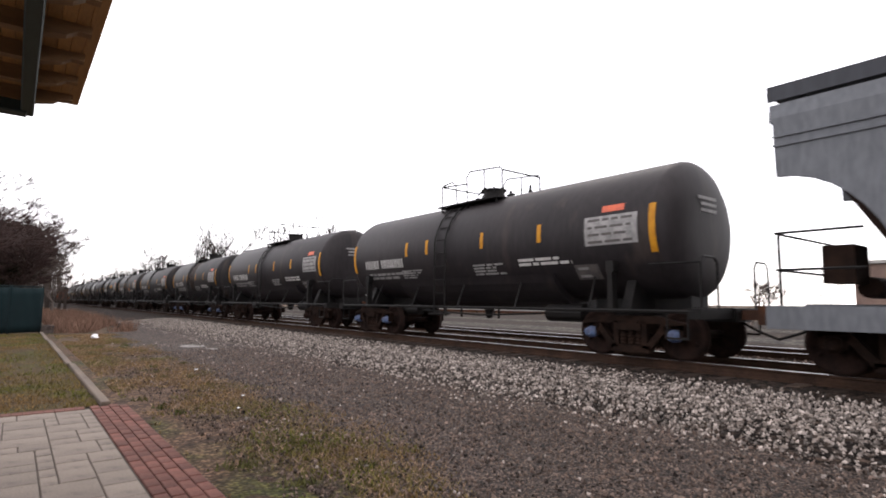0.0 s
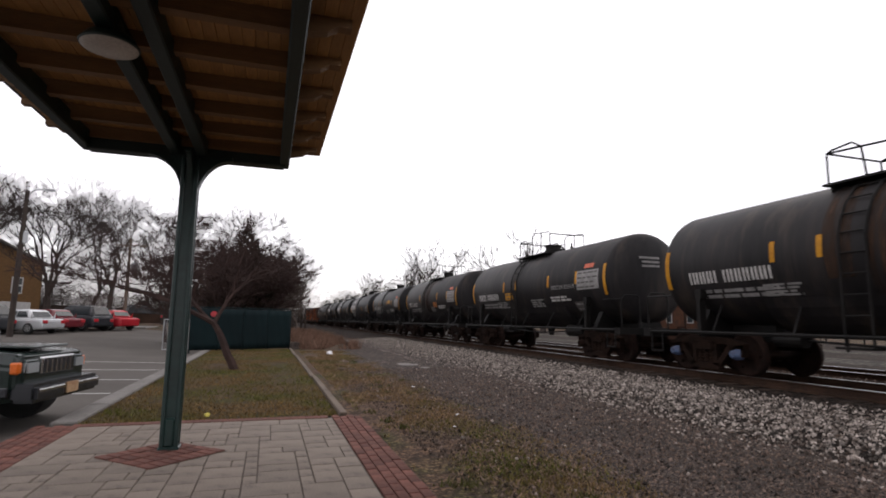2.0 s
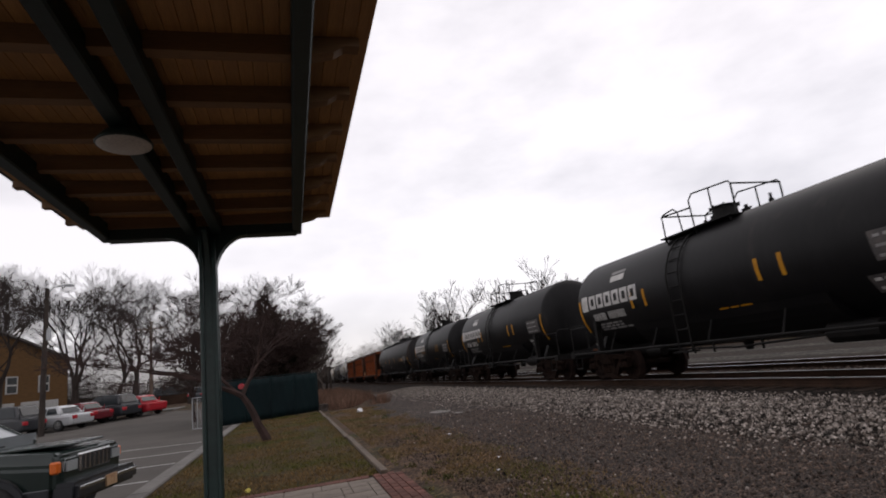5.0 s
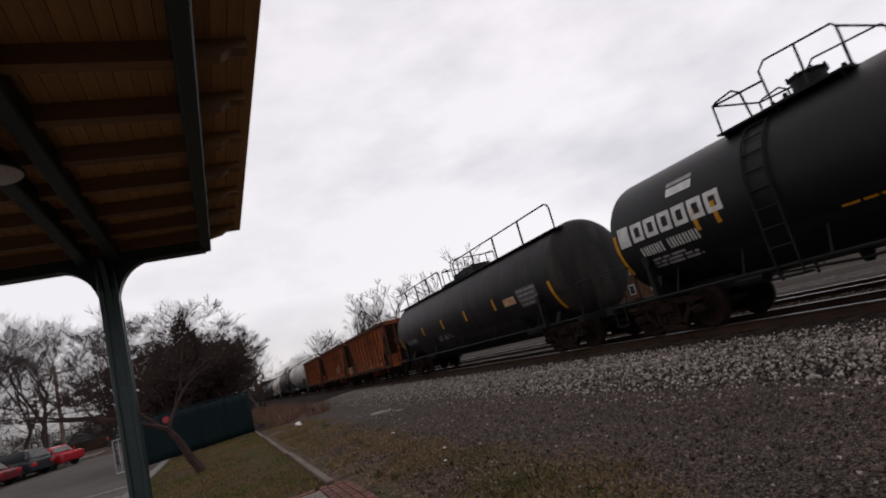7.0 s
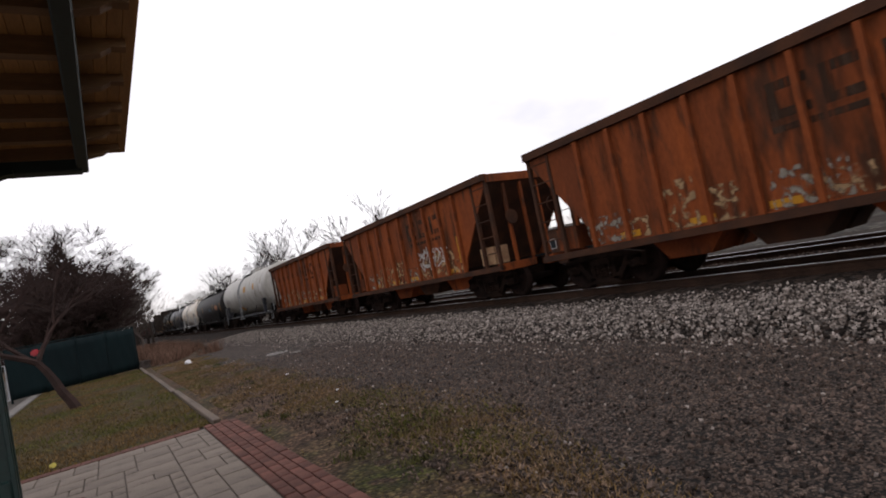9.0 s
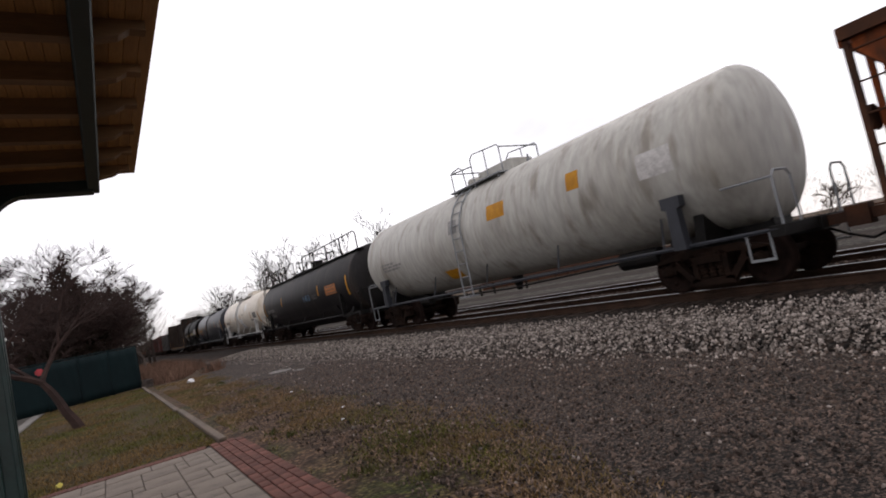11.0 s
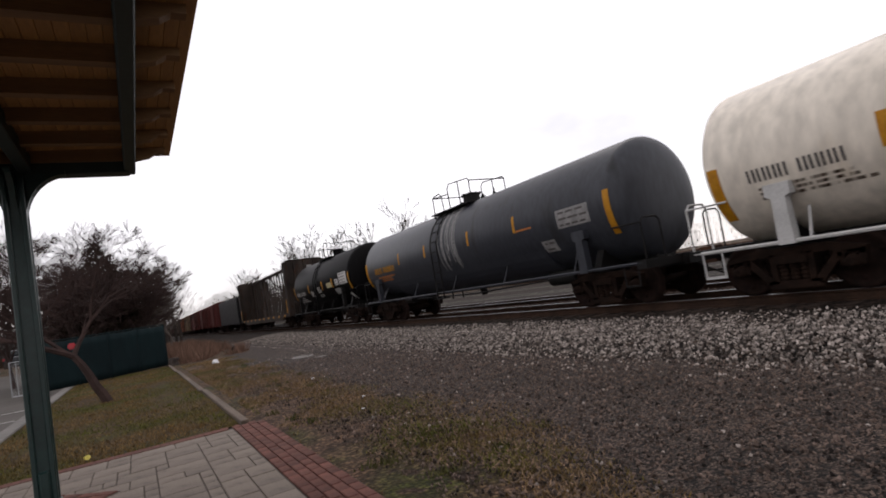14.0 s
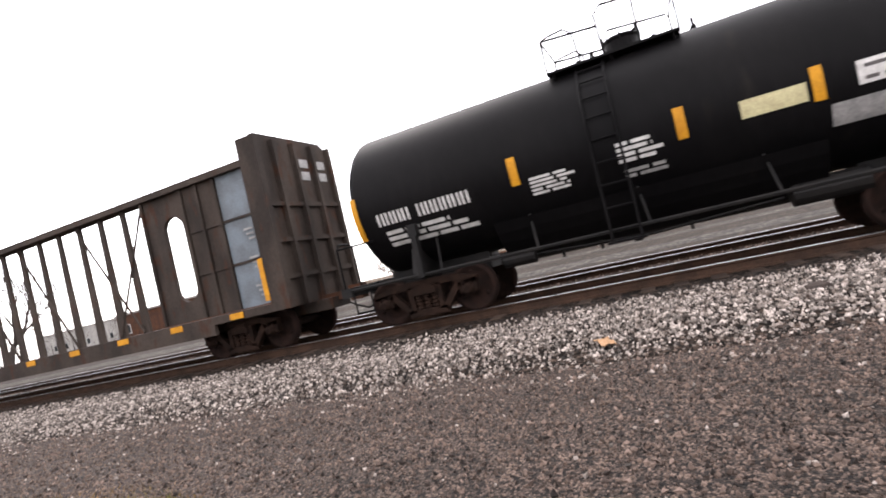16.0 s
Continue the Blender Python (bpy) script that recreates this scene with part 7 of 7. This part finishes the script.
# ---------------- houses, poles and the far side ----------------
def house(label, at, w, d, wall_h, roof_h, siding, windows, garage=False):
    h = thing("house", label, "house", "houses by the car park", at=at)
    bm = bmesh.new()
    box(bm, -w / 2, w / 2, -d / 2, d / 2, -1.5, wall_h)
    wall = part("wall", bm, siding, h)
    bm = bmesh.new()
    for i in range(int(wall_h / 0.2)):
        box(bm, -w / 2 - 0.02, w / 2 + 0.02, -d / 2 - 0.02, d / 2 + 0.02, i * 0.2 + 0.18, i * 0.2 + 0.2)
    part("siding_course", bm, siding, h)
    bm = bmesh.new()
    prism(bm, [(-w / 2 - 0.4, wall_h - 0.1), (0, wall_h + roof_h), (w / 2 + 0.4, wall_h - 0.1), (w / 2 + 0.4, wall_h + 0.08), (0, wall_h + roof_h + 0.2), (-w / 2 - 0.4, wall_h + 0.08)], -d / 2 - 0.4, d / 2 + 0.4, "y")
    part("roof", bm, "roof_shingle", h)
    bm = bmesh.new()
    prism(bm, [(-w / 2, wall_h), (w / 2, wall_h), (0, wall_h + roof_h)], -d / 2 + 0.02, d / 2 - 0.02, "y")
    part("gable", bm, siding, h)
    for x, z, side in windows:
        if side == "front":
            m = pose(x, -d / 2 - 0.03, z)
        else:
            m = pose(w / 2 + 0.03, x, z, 0, 0, 90)
        fr = part("window", bevelled(-0.55, 0.55, -0.04, 0.04, -0.75, 0.75, 0.02), "white_paint", h, "white framed window", at=m)
        for q in (-0.36, 0.36):
            part("pane", bevelled(-0.42, 0.42, -0.055, -0.04, q - 0.28, q + 0.28, 0.004), "glass_dark", fr)
    if garage:
        for x in (-w * 0.3, 0.0, w * 0.3):
            part("garage_door", bevelled(x - w * 0.13, x + w * 0.13, -d / 2 - 0.08, -d / 2 - 0.02, 0.0, 2.2, 0.02), "white_paint", h, "white garage door")


house("tan wood-sided row house with white garage doors", pose(-28.0, 57, 0.35, 0, 0, 62), 14, 9, 5.8, 2.4, "siding_tan", ((-4.5, 3.7, "front"), (-1.5, 3.7, "front"), (1.5, 3.7, "front"), (4.5, 3.7, "front")), True)
house("blue-grey sided house beside the tan one", pose(-27.5, 40, 0.2, 0, 0, 62), 7, 8, 4.6, 2.2, "siding_blue", ((-1.6, 3.4, "front"), (1.6, 3.4, "front")), True)
house("pale low house beyond the road", pose(-10.5, 92, 1.4, 0, 0, 20), 11, 7, 2.8, 1.6, "concrete", ((-3, 1.4, "front"), (2, 1.4, "front")))


def utility_pole(x, y, h, label):
    p = thing("utility_pole", label, "utility pole", "poles by the road", at=pose(x, y, height(x, y) - 0.1))
    bm = bmesh.new()
    tube(bm, [(0, 0, 0), (0, 0, h)], 0.13, 10, 0.09)
    part("pole", bm, "pole_wood", p)
    part("cross_arm", bevelled(-1.1, 1.1, -0.06, 0.06, h - 0.6, h - 0.48, 0.01), "pole_wood", p)
    bm = bmesh.new()
    lathe(bm, [(h - 2.6, 0.22), (h - 2.5, 0.26), (h - 1.9, 0.26), (h - 1.8, 0.2)], "z", 14, (0.4, 0, 0))
    part("transformer", bm, "galvanized", p)
    for q in (-0.9, -0.4, 0.4, 0.9):
        bm = bmesh.new()
        lathe(bm, [(h - 0.48, 0.03), (h - 0.4, 0.05), (h - 0.32, 0.02)], "z", 8, (q, 0, 0))
        part("insulator", bm, "galvanized", p)


utility_pole(-10.2, 46, 6.9, "leaning wooden utility pole with transformer")
lamp_pole = thing("street_lamp", "dark wooden pole with a bracket street lamp beside the parked cars", "street lamp", at=pose(-12.9, 34.5, height(-12.9, 34.5) - 0.1))
bm = bmesh.new()
tube(bm, [(0, 0, 0), (0.05, 0, 8.0)], 0.15, 10, 0.11)
part("pole", bm, "bark", lamp_pole)
bm = bmesh.new()
tube(bm, [(0.05, 0, 7.7), (0.4, 0, 8.05), (0.9, 0, 8.1)], 0.035, 6)
part("bracket", bm, "galvanized", lamp_pole)
part("lamp_head", bevelled(0.85, 1.35, -0.11, 0.11, 8.02, 8.16, 0.04, 2), "galvanized", lamp_pole)
part("junction_box", bevelled(0.1, 0.3, -0.1, 0.1, 5.1, 5.75, 0.02), "galvanized", lamp_pole)
bm = bmesh.new()
box(bm, -13.4, -8.9, 47.2, 52, 0.2, 0.62)
bmesh.ops.bevel(bm, geom=bm.edges[:], offset=0.06, segments=1, affect="EDGES")
tagged(part("verge_island", bm, "kerb"), "pale concrete kerbed island at the bend of the road", "kerb", kind="structure")
bm = bmesh.new()
prism(bm, [(-60, 0.6), (-30, 1.9), (-4, 1.6), (2, -0.1), (-60, -0.3)], 62, 62.6, "y")
prism(bm, [(-60, 0.2), (-30, 2.6), (-6, 2.4), (-1, -0.1), (-60, -0.3)], 78, 79, "y")
tagged(part("bank", bm, "bank_brown"), "brown grassy bank behind the car park", "bank", kind="structure")


def far_side():
    for name, xs, lift, m, label in (("far_yard", (17.6, 21, 25, 30, 38, 45), 0.134, "yard_earth", "brown earth yard beyond the tracks"), ("yard_gravel", (19.6, 20.4, 21.4, 22.6), 0.142, "yard_concrete", "strip of pale gravel beyond the tracks"), ("yard_road", (27.5, 29, 30.5), 0.142, "yard_concrete", "pale gravel road across the yard")):
        bm = bmesh.new()
        rows = [[bm.verts.new((x + 0.25 * noise.noise((x, y * 0.3, 2)), y, lift)) for x in xs] for y in steps(-60, 120, 60)]
        for u, v in zip(rows, rows[1:]):
            for i in range(len(xs) - 1):
                bm.faces.new((u[i], u[i + 1], v[i + 1], v[i]))
        tagged(part(name, bm, m, smooth=True), label, "yard", kind="structure")
    r = thing("pipe_railing", "rusty and white pipe railing across the yard", "railing", at=pose(43.0, 0, 0.13))
    for k in range(2):
        bm = bmesh.new()
        tube(bm, [(0, -30, 0.45 + 0.45 * k), (0, 72, 0.45 + 0.45 * k)], 0.07, 6)
        part("pipe", bm, "rust_dark" if k else "white_paint", r)
    for i in range(34):
        bm = bmesh.new()
        tube(bm, [(0, -30 + i * 3, 0), (0, -30 + i * 3, 1.0)], 0.06, 6)
        part("railing_post", bm, "black_iron", r)
    for label, x0, x1, y0, y1, h, m in (("long low pinkish-brown warehouse with flat roof", 46, 62, -2, 12, 4.2, "brick_wall"), ("low brown brick shed across the railway", 48, 60, 48, 66, 4.0, "rust_dark"), ("grey flat-roofed depot in the distance", 70, 90, 90, 120, 5.0, "concrete")):
        b = thing("warehouse", label, "building", "buildings across the railway", at=pose((x0 + x1) / 2, (y0 + y1) / 2, 0.05))
        w, d = (x1 - x0) / 2, (y1 - y0) / 2
        bm = bmesh.new()
        box(bm, -w, w, -d, d, 0, h)
        part("wall", bm, m, b)
        part("roof", bevelled(-w - 0.2, w + 0.2, -d - 0.2, d + 0.2, h, h + 0.25, 0.03), "concrete", b)
        n = 0 if m == "brick_wall" else max(2, int(d / 1.6))
        if m == "brick_wall":
            for y, k in ((-3.8, 0.7), (-1.2, 0.9), (0.6, 0.6), (4.5, 0.8)):
                part("roof_unit", bevelled(-w + 1.0, -w + 2.4, y - k, y + k, h + 0.25, h + 1.1, 0.05), "galvanized", b, "grey rooftop ventilation unit")
        for i in range(n):
            y = -d + (i + 0.5) * 2 * d / n
            fr = part("window", bevelled(-w - 0.04, -w + 0.02, y - 0.5, y + 0.5, 1.6, 2.8, 0.01), "white_paint", b)
            part("pane", bevelled(-w - 0.055, -w - 0.04, y - 0.42, y + 0.42, 1.68, 2.72, 0.004), "glass_dark", fr)
    # poles and scrub on the far side
    for k, (x, y, h) in enumerate(((34, 14, 2.8), (38, 20, 3.2), (33, 4, 2.6), (36, 28, 3.4))):
        bare_tree("thin bare scrub tree across the railway", 140 + k, h, 0.09, pose(x, y, 0.05), "bark_pale", "scrub across the railway", fork=0.22, spread=0.7, depth=5, twigs=3, wobble=0.35, shrink=0.78, least=0.018)


far_side()


# ---------------- small things on the ground ----------------
def litter():
    bag = thing("litter_bag", "crumpled white plastic bag on the gravel", "litter", at=pose(2.53, 23.2, -0.03))
    bm = bmesh.new()
    bmesh.ops.create_icosphere(bm, subdivisions=3, radius=0.145)
    for v in bm.verts:
        v.co *= 1 + 0.55 * noise.noise(v.co * 9)
        v.co.x *= 0.85
        v.co.z = max(0.0, v.co.z * 0.7 + 0.05)
    part("bag", bm, "litter_white", bag)
    cup = thing("yellow_cup", "crushed yellow cup on the lawn edge", "litter", at=pose(-0.75, 8.62, 0.03, 80, 0, 30))
    bm = bmesh.new()
    lathe(bm, [(-0.03, 0.022), (0.0, 0.026), (0.045, 0.032), (0.047, 0.028)], "z", 14)
    part("cup", bm, "yellow_plastic", cup)
    for x, y, m, label, s in ((6.4, 0.95, "leaf_tan", "tan scrap of cardboard on the ballast", 0.15), (3.07, 11.64, "litter_white", "scrap of white paper on the gravel", 0.04), (2.85, 8.1, "litter_white", "torn white paper scrap in the grass", 0.028), (2.5, 7.2, "litter_white", "small flat white paper in the grass", 0.022)):
        sc = thing("paper_scrap", label, "litter", at=pose(x, y, 0.07 if x > 5 else -0.02, 4, -6, 25))
        bm = bmesh.new()
        bmesh.ops.create_grid(bm, x_segments=6, y_segments=6, size=1)
        for v in bm.verts:
            v.co = Vector((v.co.x * s, v.co.y * s * 0.55, 0.02 + s * 0.25 * noise.noise(v.co * 1.5)))
        ob = part("scrap", bm, m, sc)
        ob.modifiers.new("thick", "SOLIDIFY").thickness = 0.006
    rk = thing("dark_rock", "dark brown lump of rock on the ballast shoulder", "rock", at=pose(7.33, -1.4, 0.13))
    bm = bmesh.new()
    bmesh.ops.create_icosphere(bm, subdivisions=2, radius=0.16)
    for v in bm.verts:
        v.co *= 1 + 0.4 * noise.noise(v.co * 7)
        v.co.x *= 0.8
        v.co.y *= 1.35
        v.co.z *= 0.7
    for v in bm.verts:
        v.co *= 0.7
    part("rock", bm, "bark", rk)
    for k, (x, y, w) in enumerate(((4.5, 17.8, 0.5), (4.72, 16.5, 0.22))):
        bm = bmesh.new()
        ring = [bm.verts.new((x + 0.7 * w * math.cos(a) * (1 + 0.6 * noise.noise((math.cos(a) * 2, math.sin(a) * 2, k))), y + 1.1 * w * math.sin(a) * (1 + 0.6 * noise.noise((math.cos(a) * 2, math.sin(a) * 2, k + 5))), height(x, y) + 0.012)) for a in steps(0, 6.0, 20)]
        bm.faces.new(ring)
        tagged(part("pale_patch", bm, "kerb"), "pale patch on the gravel", "gravel", kind="structure")
    stump = thing("stump", "dark weathered stump at the fence corner", "stump", at=pose(1.3, 27.6, -0.03))
    bm = bmesh.new()
    lathe(bm, [(0, 0.3), (0.12, 0.25), (0.3, 0.2), (0.34, 0.12)], "z", 12)
    for v in bm.verts:
        v.co.xy *= 1 + 0.3 * noise.noise(v.co * 5)
    part("stump_wood", bm, "bark", stump)


litter()
ties()


motions()
